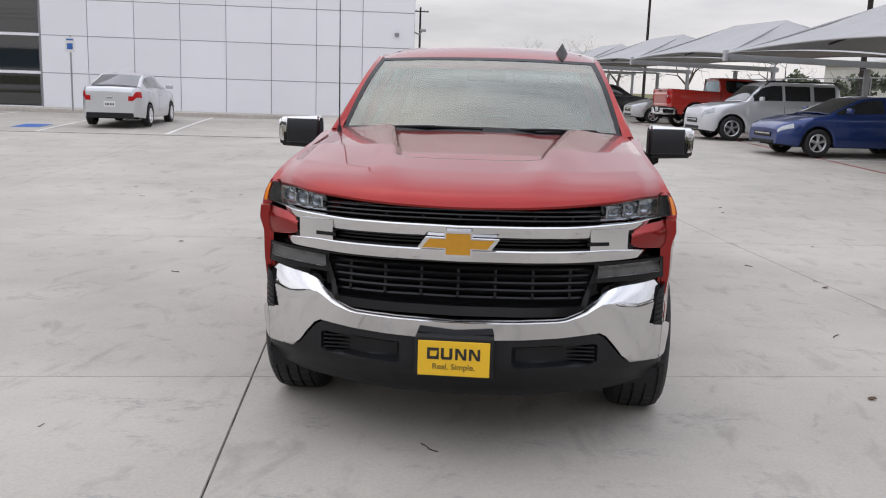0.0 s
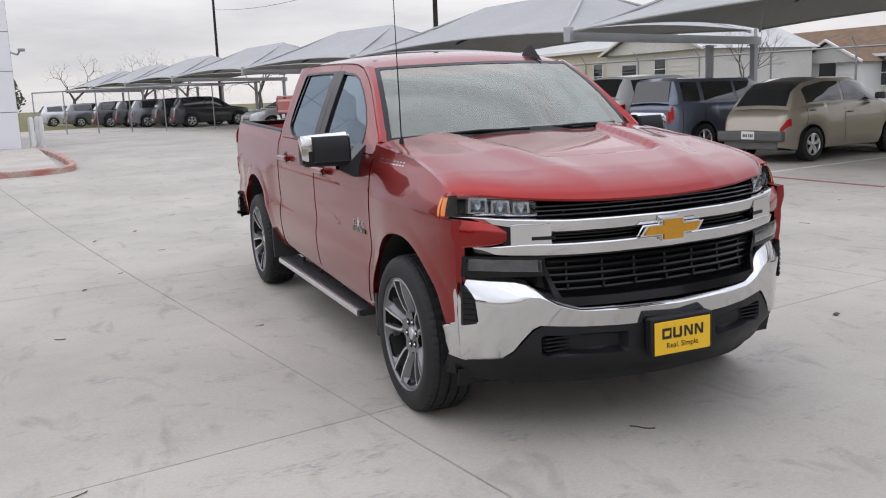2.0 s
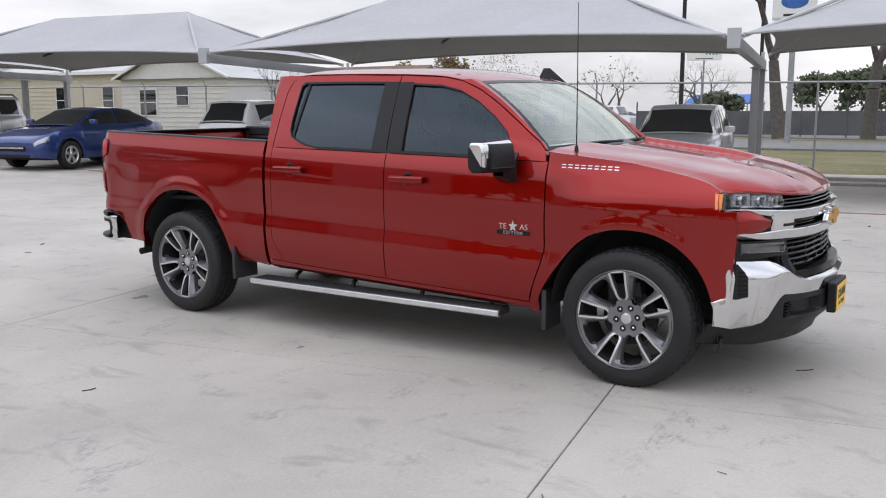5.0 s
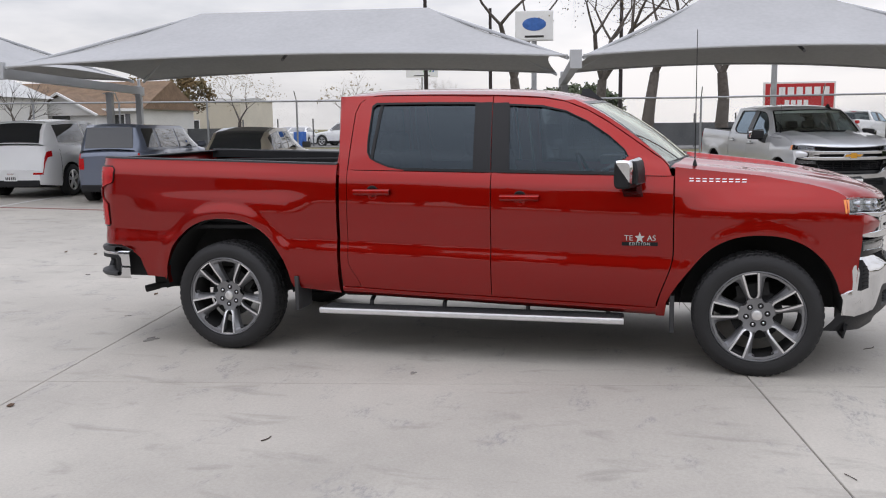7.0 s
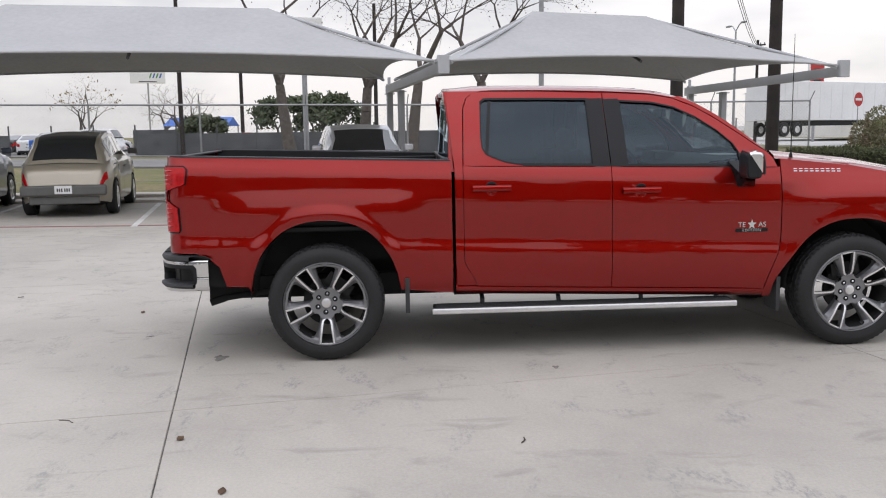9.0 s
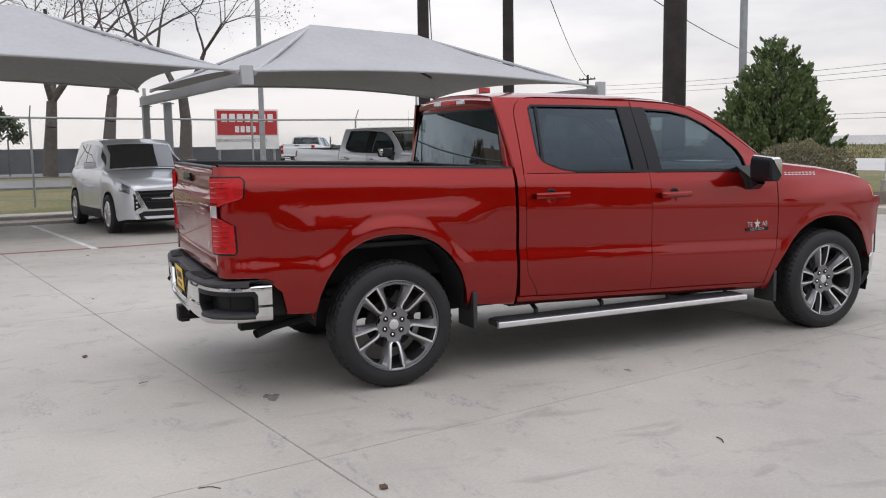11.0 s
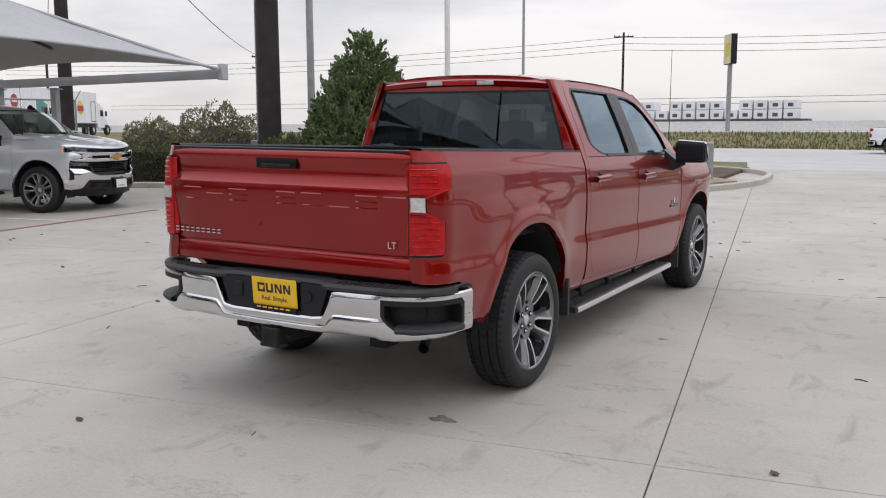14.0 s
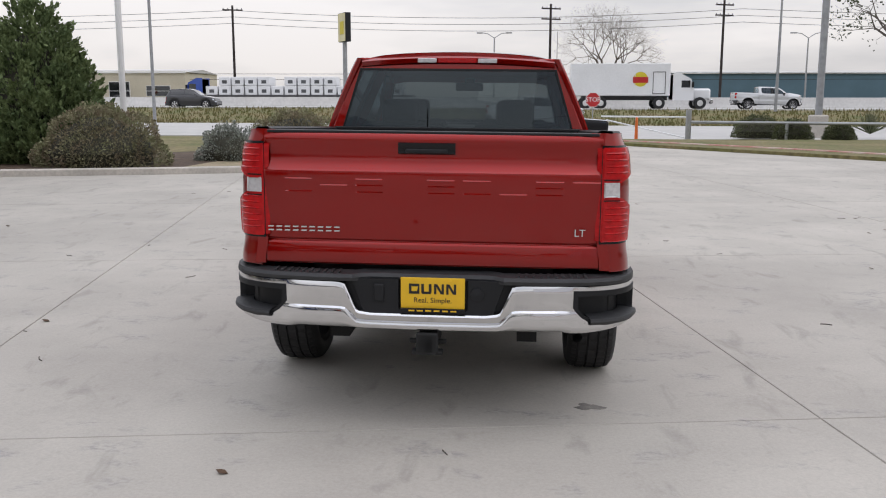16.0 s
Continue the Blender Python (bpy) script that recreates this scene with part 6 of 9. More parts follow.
def arm(a):
    root = thing("canopy_arm", Matrix.Identity(4), "grey steel cantilever arm on two posts", "canopy frame", "canopy frames")
    t, b = Vector(a[:3]), Vector(a[3:])
    d = (b - t).normalized()
    beam = Shape()
    p, q = t - Vector((0, 0, 0.12)), b - Vector((0, 0, 0.28))
    side = Vector((-d.y, d.x, 0)) * 0.075
    beam.grid([[c + side * u + Vector((0, 0, h)) for u, h in ((-1, 0.09), (1, 0.09), (1, -0.10), (-1, -0.10), (-1, 0.09))] for c in (p, p.lerp(q, 0.5), q + d * 0.15)])
    beam.slab([(-0.075, -0.1), (0.075, -0.1), (0.075, 0.09), (-0.075, 0.09)], lambda u, v, k: p + Vector((-d.y, d.x, 0)) * u + Vector((0, 0, v)) - d * k, 0.01)
    part("beam", beam, WHITE_STEEL, root)
    part("tip_bracket", Shape().box(t - Vector((0, 0, 0.08)), (0.12, 0.22, 0.34), rz=TURN), WHITE_STEEL, root, bevel=0.01)
    for off, top in ((0.05, -0.15), (1.75, -0.37)):
        c = b - d * off
        z0 = gz(c.x, c.y) - 0.05
        part("post", Shape().box((c.x, c.y, (z0 + c.z + top) / 2), (0.15, 0.15, c.z + top - z0), rz=TURN), WHITE_STEEL, root, bevel=0.012)
        part("cap_plate", Shape().box((c.x, c.y, c.z - 0.40), (0.28, 0.22, 0.02), rz=TURN), WHITE_STEEL, root)
    part("strut", Shape().tube(b - Vector((0, 0, 0.3)), b + Vector((0, 0, 0.02)), 0.04, n=8), WHITE_STEEL, root)
    return root


for a in ROW:
    arm(a)
for a, b in zip(ROW[:-1], ROW[1:]):
    canopy(a, b, 0.55, 0.14)

# ---- parked cars ----
GLASS_DARK = mat("dark_car_glass", (0.012, 0.014, 0.016), 0.03, coat=1.0, coat_rough=0.0, spec=0.7)
PAINTS = {
    "silver": mat("silver_car_paint", (0.66, 0.675, 0.70), 0.3, 0.42, 1.0, 0.04, var=0.04, scale=2),
    "white": mat("white_car_paint", (0.72, 0.73, 0.73), 0.35, 0.0, 1.0, 0.04, var=0.03, scale=2),
    "pale_silver": mat("pale_silver_car_paint", (0.56, 0.57, 0.58), 0.32, 0.5, 1.0, 0.04, var=0.03, scale=2),
    "blue": mat("deep_blue_car_paint", (0.008, 0.035, 0.16), 0.3, 0.4, 1.0, 0.03, var=0.05, scale=2),
    "slate": mat("blue_grey_car_paint", (0.13, 0.155, 0.21), 0.3, 0.5, 1.0, 0.04, var=0.05, scale=2),
    "tan": mat("tan_car_paint", (0.36, 0.32, 0.25), 0.32, 0.4, 1.0, 0.05, var=0.05, scale=2),
    "red": mat("bright_red_car_paint", (0.42, 0.016, 0.008), 0.32, 0.1, 1.0, 0.04, var=0.06, scale=2),
    "dark": mat("charcoal_car_paint", (0.02, 0.021, 0.024), 0.3, 0.3, 1.0, 0.04, var=0.06, scale=2),
    "grey": mat("mid_grey_car_paint", (0.16, 0.17, 0.18), 0.3, 0.5, 1.0, 0.04, var=0.05, scale=2),
}


def small_wheel(root, x, y, r, sgn, spokes=5):
    key = ("sw", round(r, 3), spokes)
    if key not in KEEP:
        w, q = 0.105, r * 0.66
        KEEP[key] = (Shape().lathe([(-w + 0.02, q), (-w, q + 0.03), (-w + 0.006, r - 0.03), (-w + 0.025, r), (w - 0.025, r), (w, r - 0.03), (w, q)], 40).mesh("tyre", RUBBER),
                     None, None)
        rim, back = Shape().lathe([(-w + 0.012, q), (-w + 0.006, q - 0.012), (-w + 0.02, q - 0.025), (0.0, q - 0.03)], 40), Shape()
        for k in range(spokes):
            c = 2 * math.pi * k / spokes
            rim.grid([[polar(rr, c + da / rr, -w + u) for da, u in ((-hw - 0.012, 0.04), (-hw, 0.012), (hw, 0.012), (hw + 0.012, 0.04))] for rr, hw in ((0.03, 0.018), (q * 0.5, 0.026), (q - 0.01, 0.036))])
        rim.lathe([(-w + 0.004, 0.0), (-w + 0.008, 0.035), (-w + 0.03, 0.045)], 20)
        back.lathe([(-w + 0.06, 0.0), (-w + 0.06, q - 0.02)], 30)
        KEEP[key] = (KEEP[key][0], rim.mesh("rim", ALU), back.mesh("brake", DARK_VOID))
    w = new("wheel")
    w.parent, w.matrix_basis = root, pose(x, y, r, 0, 0, 0 if sgn < 0 else 180)
    w.empty_display_size = 0.1
    for nm, me in zip(("tyre", "rim", "brake"), KEEP[key]):
        part(nm, me, None, w)


def car(label, place, paint, L, W, wb, fo, top, roof, r=0.32, glass_from=0.12, sides=((0.06, 0.46), (0.49, 0.86)), trim=None, lamps="round", rack=False,
        tail=(0.55, 0.85), tail_len=0.16, hatch=False, category="car", sill=0.24, cladding=False):
    root = thing("parked_car" if category == "car" else category.replace(" ", "_"), place, label, category, "parked and passing vehicles")
    y0, y1 = -wb / 2 - fo, -wb / 2 - fo + L
    tx, tz = zip(*top)
    rx, rz = zip(*roof)
    half = W / 2

    def width(y):
        s = abs((y - (y0 + y1) / 2) / (L / 2))
        return half * (1 - 0.24 * s ** 9 - 0.03 * s ** 2)

    def low(y):
        z = sill + 0.05 * smoothstep(wb / 2 + 0.4, y1, abs(y))
        for c in (-wb / 2, wb / 2):
            k = (y - c) / (r + 0.065)
            if abs(k) < 1:
                z = max(z, r + (r + 0.06) * math.sqrt(1 - k * k))
        return z

    F = (0, 0.10, 0.25, 0.42, 0.62, 0.80, 0.93, 1.0)
    X = (0.955, 0.985, 0.995, 1.0, 0.992, 0.975, 0.945, 0.90)

    def P(y, f, s, out=0.0):
        a, b = low(y), interp(y, tx, tz)
        return (s * (width(y) * interp(f, F, X) + out), y, a + (b - a) * f)
    ys = sorted(set([y0, y0 + 0.02, y0 + 0.06, y0 + 0.12] + spaced(y0 + 0.2, y1 - 0.2, 44) + [y1 - 0.12, y1 - 0.06, y1 - 0.02, y1] +
                    [c + (r + 0.064) * math.cos(math.pi * k / 14) for c in (-wb / 2, wb / 2) for k in range(15)]))
    body = Shape()
    rows = []
    for y in ys:
        b = interp(y, tx, tz)
        rows.append([P(y, f, -1) for f in F] + [(x * width(y), y, b + 0.02 * (1 - abs(x))) for x in (-0.7, -0.4, 0, 0.4, 0.7)] + [P(y, f, 1) for f in reversed(F)])
    body.grid(rows)
    n = len(rows[0])
    for k in (0, len(rows) - 1):
        body.add(rows[k], [tuple(range(n))])
    part("body", body, PAINTS[paint], root, smooth=40)
    c0, c1 = rx[0], rx[-1]

    def C(y, g, s, out=0.0):
        b, t = interp(y, tx, tz), interp(y, rx, rz)
        x = width(y) * (0.90 - 0.20 * g ** 1.3 * min(1, (t - b) / 0.35 + 0.2))
        return (s * (x + out), y, b + (t - b) * g)
    G = (0, 0.25, 0.5, 0.75, 0.92, 1.0)
    cab = Shape()
    cys = sorted(set(spaced(c0, c1, 36) + list(rx)))
    cab.grid([[C(y, g, -1) for g in G] + [(C(y, 1, 1)[0] * k, y, interp(y, rx, rz) + 0.03 * (1 - k * k)) for k in (-0.8, -0.4, 0, 0.4, 0.8)] + [C(y, g, 1) for g in reversed(G)] for y in cys])
    part("cabin", cab, PAINTS[paint], root, smooth=40)
    peak = [y for y, z in roof if z > max(rz) - 0.10]
    yf, yr = min(peak), max(peak)

    def over(ya, yb, name, wide):
        rows_ = []
        for t in spaced(0.06, 0.95, 10):
            y = ya + (yb - ya) * t
            x = C(y, 1, 1)[0]
            rows_.append([(x * k, y + (-0.008 if ya < 0 else 0.008), interp(y, rx, rz) + 0.03 * (1 - k * k) + 0.008) for k in spaced(-wide, wide, 8)])
        part(name, Shape().grid(rows_, (0, 0, -0.01)), GLASS_DARK, root, smooth=30)
    over(c0, yf, "windshield", 0.93)
    over(yr, c1, "rear_window", 0.88) if not hatch else part("rear_window", Shape().grid([[(C(c1 - 0.02, g, 1)[0] * k * 0.86, c1 - (c1 - yr) * (g * 0.93) + 0.012, C(c1 - 0.02, 0, 1)[2] + (max(rz) - C(c1, 0, 1)[2]) * g) for k in spaced(-1, 1, 6)] for g in spaced(0.12, 0.86, 4)], (0, -0.01, 0)), GLASS_DARK, root, smooth=30)
    for s in (-1, 1):
        for a, b in sides:
            ya, yb = c0 + (c1 - c0) * a, c0 + (c1 - c0) * b
            part("side_window", Shape().grid([[C(y, g, s, 0.006) for g in spaced(0.10, 0.86, 5)] for y in spaced(ya, yb, 10)], (-s * 0.01, 0, 0)), GLASS_DARK, root, smooth=30)
            yd = yb + (c1 - c0) * 0.015
            part("door_seam", Shape().grid([[P(y, f, s, 0.0025) for f in spaced(0.08, 0.98, 8)] for y in (yd, yd + 0.012)]), DARK_VOID, root)
            part("door_handle", Shape().box((s * (width(yd) * 0.985 + 0.012), yd - 0.14, P(yd, 0.78, 1)[2]), (0.03, 0.16, 0.025)), PAINTS[paint] if trim is None else trim, root, bevel=0.008)
        part("door_mirror", Shape().box((s * (half + 0.07), c0 + (c1 - c0) * 0.13, interp(c0 + 0.4, tx, tz) + 0.10), (0.20, 0.10, 0.13)), PAINTS[paint] if trim is None else trim, root, bevel=0.03)
        hz = 0.72 if lamps != "low" else 0.6
        part("head_lamp", Shape().grid([[P(y, f, s, 0.006) for f in spaced(hz, 0.92, 3)] for y in spaced(y0 + 0.015, y0 + 0.34, 6)], (-s * 0.02, 0, 0)), LAMP_GREY, root, smooth=30)
        part("tail_lamp", Shape().grid([[P(y, f, s, 0.006) for f in spaced(tail[0], tail[1], 4)] for y in spaced(y1 - tail_len, y1 - 0.008, 5)], (-s * 0.02, 0, 0)).grid(
            [[(s * width(y1) * k, y1 + 0.006, P(y1, f, 1)[2]) for f in spaced(tail[0], tail[1], 3)] for k in (1.0, 0.9, 0.78 if not hatch else 0.84)]), TAIL_RED, root, smooth=30)
        for c in (-wb / 2, wb / 2):
            part("wheel_well", Shape().grid([[(s * x, c - (r + 0.06) * math.cos(math.pi * i / 12), r + (r + 0.055) * math.sin(math.pi * i / 12)) for x in (half * 0.97, half * 0.6)] for i in range(13)]), DARK_VOID, root)
        for c in (-wb / 2, wb / 2):
            small_wheel(root, s * (half - 0.11), c, r, s)
        if rack:
            part("roof_rail", Shape().path([C(y, 1, s)[:2] + (interp(y, rx, rz) + h,) for y, h in ((yf + 0.1, 0.0), (yf + 0.25, 0.06), (yr - 0.2, 0.06), (yr, 0.0))], 0.02, 6), BLACK_PLASTIC, root)
    if rack:
        for t in (0.3, 0.7):
            y = yf + (yr - yf) * t
            part("rack_bar", Shape().box((0, y, interp(y, rx, rz) + 0.075), (W * 0.66, 0.05, 0.025)), BLACK_PLASTIC, root)
    zt = interp(y0, tx, tz)
    part("grille", Shape().box((0, y0 - 0.004, sill + (zt - sill) * 0.66), (W * 0.44, 0.03, (zt - sill) * 0.30)), GLOSS_BLACK, root, bevel=0.01)
    part("grille_chrome", Shape().box((0, y0 - 0.012, sill + (zt - sill) * 0.70), (W * 0.40, 0.025, 0.03)), CHROME, root, bevel=0.006)
    part("front_intake", Shape().box((0, y0 - 0.002, sill + (zt - sill) * 0.22), (W * 0.58, 0.03, (zt - sill) * 0.20)), BLACK_PLASTIC, root, bevel=0.01)
    zr = interp(y1, tx, tz)
    part("rear_valance", Shape().box((0, y1 - 0.01, sill + 0.08), (W * 0.72, 0.05, 0.15)), BLACK_PLASTIC if trim is None else trim, root, bevel=0.02)
    if trim is not None:
        part("rear_bumper", Shape().box((0, y1 + 0.01, 0.50), (W * 0.88, 0.14, 0.20)), trim, root, bevel=0.04)
    if cladding:
        for s in (-1, 1):
            part("sill_cladding", Shape().grid([[P(y, f, s, 0.006) for f in (0.0, 0.10, 0.2)] for y in spaced(-wb / 2 + r + 0.1, wb / 2 - r - 0.1, 8)]), BLACK_PLASTIC, root)
    plate(root, pose(0, y1 + (0.085 if trim is not None else 0.012), 0.52 if trim is not None else sill + (zr - sill) * 0.55, 0, 0, 180), PLATE_WHITE, False)
    part("rear_emblem", Shape().box((0, y1 + 0.006, sill + (zr - sill) * 0.80), (0.16, 0.012, 0.05)), CHROME, root, bevel=0.006)
    part("underside", Shape().box((0, (y0 + y1) / 2, 0.30), (W * 0.80, L * 0.86, 0.16)), DARK_VOID, root)
    return root


def on_lot(x, y, rz):
    return pose(x, y, gz(x, y), 0, 0, rz)


SEDAN_TOP = [(-2.24, 0.60), (-2.19, 0.70), (-2.0, 0.80), (-1.5, 0.93), (-0.95, 1.00), (0.5, 1.02), (1.6, 1.06), (2.16, 1.08), (2.26, 1.04), (2.30, 0.90), (2.32, 0.62)]
SEDAN_ROOF = [(-1.05, 1.0), (-0.22, 1.38), (0.1, 1.435), (0.55, 1.445), (1.0, 1.40), (1.85, 1.08)]
SUV_TOP = [(-2.2, 0.66), (-2.15, 0.88), (-1.9, 0.98), (-1.4, 1.06), (-0.9, 1.12), (1.0, 1.14), (2.05, 1.16), (2.2, 1.12), (2.25, 0.95), (2.27, 0.6)]
SUV_ROOF = [(-0.95, 1.12), (-0.25, 1.60), (0.1, 1.685), (0.9, 1.70), (1.75, 1.66), (1.86, 1.63), (2.18, 1.16)]
car("pale silver four-door sedan parked by the white building", on_lot(-11.4, 20.9, 190), "pale_silver", 4.5, 1.74, 2.62, 0.9, SEDAN_TOP, SEDAN_ROOF, 0.31, tail=(0.66, 0.86), tail_len=0.3)
car("deep blue four-door sedan parked nose out", on_lot(8.28, 18.44, -76), "blue", 4.75, 1.80, 2.78, 0.95, [(y * 1.05, z) for y, z in SEDAN_TOP], [(y * 1.05, z) for y, z in SEDAN_ROOF], 0.33)
car("silver compact sedan parked nose out", on_lot(6.7, 35.2, -80), "pale_silver", 4.5, 1.72, 2.6, 0.88, SEDAN_TOP, SEDAN_ROOF, 0.31)
car("silver boxy sport utility with a roof rack", on_lot(7.34, 23.3, -79), "silver", 4.44, 1.80, 2.62, 0.88, SUV_TOP, [(-0.92, 1.12), (-0.42, 1.60), (-0.1, 1.70), (1.9, 1.70), (2.02, 1.62), (2.16, 1.16)], 0.35, rack=True, sides=((0.08, 0.36), (0.39, 0.64), (0.68, 0.9)))
car("white compact sport utility parked nose in", on_lot(11.7, 15.05, 100), "white", 4.65, 1.84, 2.7, 0.93, SUV_TOP, SUV_ROOF, 0.35, tail=(0.72, 0.86), tail_len=0.3, cladding=True)
XB_TOP = [(-2.05, 0.66), (-2.0, 0.90), (-1.7, 1.00), (-1.25, 1.08), (1.9, 1.10), (2.07, 1.08), (2.12, 0.9), (2.14, 0.6)]
car("blue-grey boxy hatchback parked nose in", on_lot(11.15, 12.3, 100), "slate", 4.25, 1.76, 2.6, 0.85, XB_TOP, [(-1.15, 1.08), (-0.55, 1.52), (-0.3, 1.60), (1.8, 1.62), (1.93, 1.56), (2.08, 1.10)], 0.33, tail=(0.62, 0.95), tail_len=0.05, hatch=True, sides=((0.10, 0.42), (0.45, 0.74), (0.78, 0.92)))
PT_TOP = [(-2.1, 0.62), (-2.0, 0.92), (-1.7, 1.02), (-1.0, 1.08), (1.3, 1.08), (1.75, 1.02), (1.95, 0.92), (2.05, 0.74), (2.08, 0.6)]
car("tan retro hatchback with grey bumpers parked nose in", on_lot(11.75, 9.85, 100), "tan", 4.28, 1.72, 2.62, 0.88, PT_TOP, [(-1.05, 1.08), (-0.45, 1.45), (-0.1, 1.56), (0.8, 1.57), (1.35, 1.47), (1.62, 1.3), (1.85, 0.98)], 0.32, trim=mat("grey_bumper_plastic", (0.11, 0.11, 0.105), 0.6, var=0.15, scale=6), tail=(0.62, 0.82), tail_len=0.22)
crossover = car("silver compact crossover with a black front parked nose out", on_lot(12.3, 4.1, -80), "silver", 4.4, 1.80, 2.67, 0.92, [(-2.27, 0.80), (-2.2, 0.90), (-2.0, 0.97)] + SUV_TOP[3:], SUV_ROOF, 0.35, cladding=True)


def face(poly, out, depth):
    """A flat piece on the nose of the crossover."""
    return Shape().slab(poly, lambda a, b, d: (a, -2.255 - out + d, b), depth)


part("grille_shield", face([(-0.60, 0.78), (-0.44, 0.47), (0.44, 0.47), (0.60, 0.78)], 0.022, 0.04), GLOSS_BLACK, crossover, "black front grille shield", 0.006)
for k in range(3):
    part("shield_bar", face([(-0.55 + 0.05 * k, 0.745 - 0.07 * k), (-0.55 + 0.05 * k, 0.725 - 0.07 * k), (0.55 - 0.05 * k, 0.725 - 0.07 * k), (0.55 - 0.05 * k, 0.745 - 0.07 * k)], 0.032, 0.02), BLACK_PLASTIC, crossover)
part("nose_emblem", face([(-0.05, 0.68), (0, 0.63), (0.05, 0.68), (0, 0.73)], 0.042, 0.02), CHROME, crossover, "plain chrome emblem shape")
part("lower_mouth", face([(-0.60, 0.40), (-0.54, 0.28), (0.54, 0.28), (0.60, 0.40)], 0.024, 0.04), BLACK_PLASTIC, crossover, "", 0.006)
part("skid_bar", face([(-0.50, 0.335), (-0.46, 0.30), (0.46, 0.30), (0.50, 0.335)], 0.036, 0.03), PAINTS["silver"], crossover, "", 0.006)
for s in (-1, 1):
    part("nose_blade", face([(s * 0.64, 0.79), (s * 0.60, 0.79), (s * 0.44, 0.47), (s * 0.62, 0.38), (s * 0.645, 0.41), (s * 0.51, 0.49)][::s], 0.040, 0.04), CHROME, crossover, "bright blade beside the grille", 0.004)
    part("lamp_cluster", face([(s * 0.655, 0.74), (s * 0.625, 0.70), (s * 0.545, 0.50), (s * 0.655, 0.44)][::s], 0.020, 0.04), GLOSS_BLACK, crossover)
    for z in (0.66, 0.58, 0.51):
        part("cluster_lamp", Shape().lathe([(0.0, 0.0), (0.004, 0.020), (0.02, 0.026)], 14, "y", (s * 0.615, -2.288, z)), LAMP_GREY, crossover)
car("white sport utility parked beyond the chain-link fence", pose(54, 24.3, 0.3, 0, 0, 172), "white", 4.8, 1.92, 2.79, 0.95, SUV_TOP, [(y, z * 1.05) for y, z in SUV_ROOF], 0.39, cladding=True)
for x, y, rz, p in ((5.2, 49.5, 95, "dark"), (3.2, 55, 95, "grey"), (1.2, 60.5, 98, "dark"), (2.4, 57.8, 98, "dark"), (-0.6, 68, 100, "grey"), (-2.6, 76, 100, "silver"), (4.4, 52.2, 97, "dark")):
    car("dark car parked behind the gate", on_lot(x, y, rz), p, 4.65, 1.84, 2.7, 0.93, SUV_TOP, SUV_ROOF, 0.35)
for x, y, z, rz, p in ((62, 36, 0.35, 160, "blue"), (60, 31, 0.3, 80, "dark"), (63, 14.8, 0.3, 10, "red"), (57, 29.0, 0.3, 100, "white"), (66, 27, 0.3, 60, "silver")):
    car("car parked far beyond the fence", pose(x, y, z, 0, 0, rz), p, 4.5, 1.76, 2.62, 0.9, SEDAN_TOP, SEDAN_ROOF, 0.32)


def second_pickup(place, paint, label, group="parked and passing vehicles"):
    """A copy of the pickup in another paint."""
    ob = copy_thing(truck, place)
    tagged(ob, label, "pickup truck", group)
    for o in ob.children_recursive:
        if o.type == "MESH" and o.data.materials and o.data.materials[0] in (RED, PLATE_YELLOW):
            o.material_slots[0].link = "OBJECT"
            o.material_slots[0].material = paint if o.data.materials[0] is RED else PLATE_WHITE
    for o in list(ob.children_recursive):
        if o.name.split(".")[0] in ("plate_words", "plate_mark", "door_badge", "door_badge_star", "door_badge_base", "door_badge_words", "dash_paper", "tailgate_emboss"):
            bpy.data.objects.remove(o)
    return ob


second_pickup(on_lot(11.04, -2.17, -74), PAINTS["silver"], "silver crew-cab pickup truck parked nose out under a canopy")
second_pickup(on_lot(9.95, 30.7, 100), PAINTS["red"], "bright red pickup truck parked nose in under a canopy")

# ---- the white building in the north ----
WALL0, WALL_DIR = Vector((-4.05, 28.6, 0)), -Vector((math.cos(radians(9.9)), math.sin(radians(9.9)), 0))
wall = thing("wall_north", Matrix.Identity(4), "white smooth panel wall of a showroom building", "wall", kind="structure")
COLS = [0.0, 1.9] + [1.95 + 1.63 * k for k in range(1, 8)]
LEVELS = (0.33, 1.57, 2.90, 4.17, 5.45, 6.75, 8.05)


def on_wall(u, z, d=0.0):
    p = WALL0 + WALL_DIR * u - E2 * d
    return (p.x, p.y, z)


part("wall_backing", Shape().slab([(0, -0.1), (32, -0.1), (32, 8.05), (0, 8.05)], lambda u, z, d: on_wall(u, z, -0.04 - d), 0.4), PANEL_JOINT, wall)
for u0, u1 in zip(COLS[:-1], COLS[1:]):
    for z0, z1 in zip(LEVELS[:-1], LEVELS[1:]):
        part("panel", Shape().slab([(u0 + 0.012, z0 + 0.012), (u1 - 0.012, z0 + 0.012), (u1 - 0.012, z1 - 0.012), (u0 + 0.012, z1 - 0.012)], lambda u, z, d: on_wall(u, z, -d), 0.05), WHITE_PANEL, wall)
part("wall_return", Shape().slab([(0.06, -0.3), (18, -0.3), (18, 8.05), (0.06, 8.05)], lambda u, z, d: (WALL0.x + E2.x * u - E1.x * d, WALL0.y + E2.y * u - E1.y * d, z), 0.3), WHITE_PANEL, wall)
win = thing("window_1", Matrix.Identity(4), "tall dark showroom glazing in white frames", "window", kind="structure")
U0 = COLS[-1] + 0.05
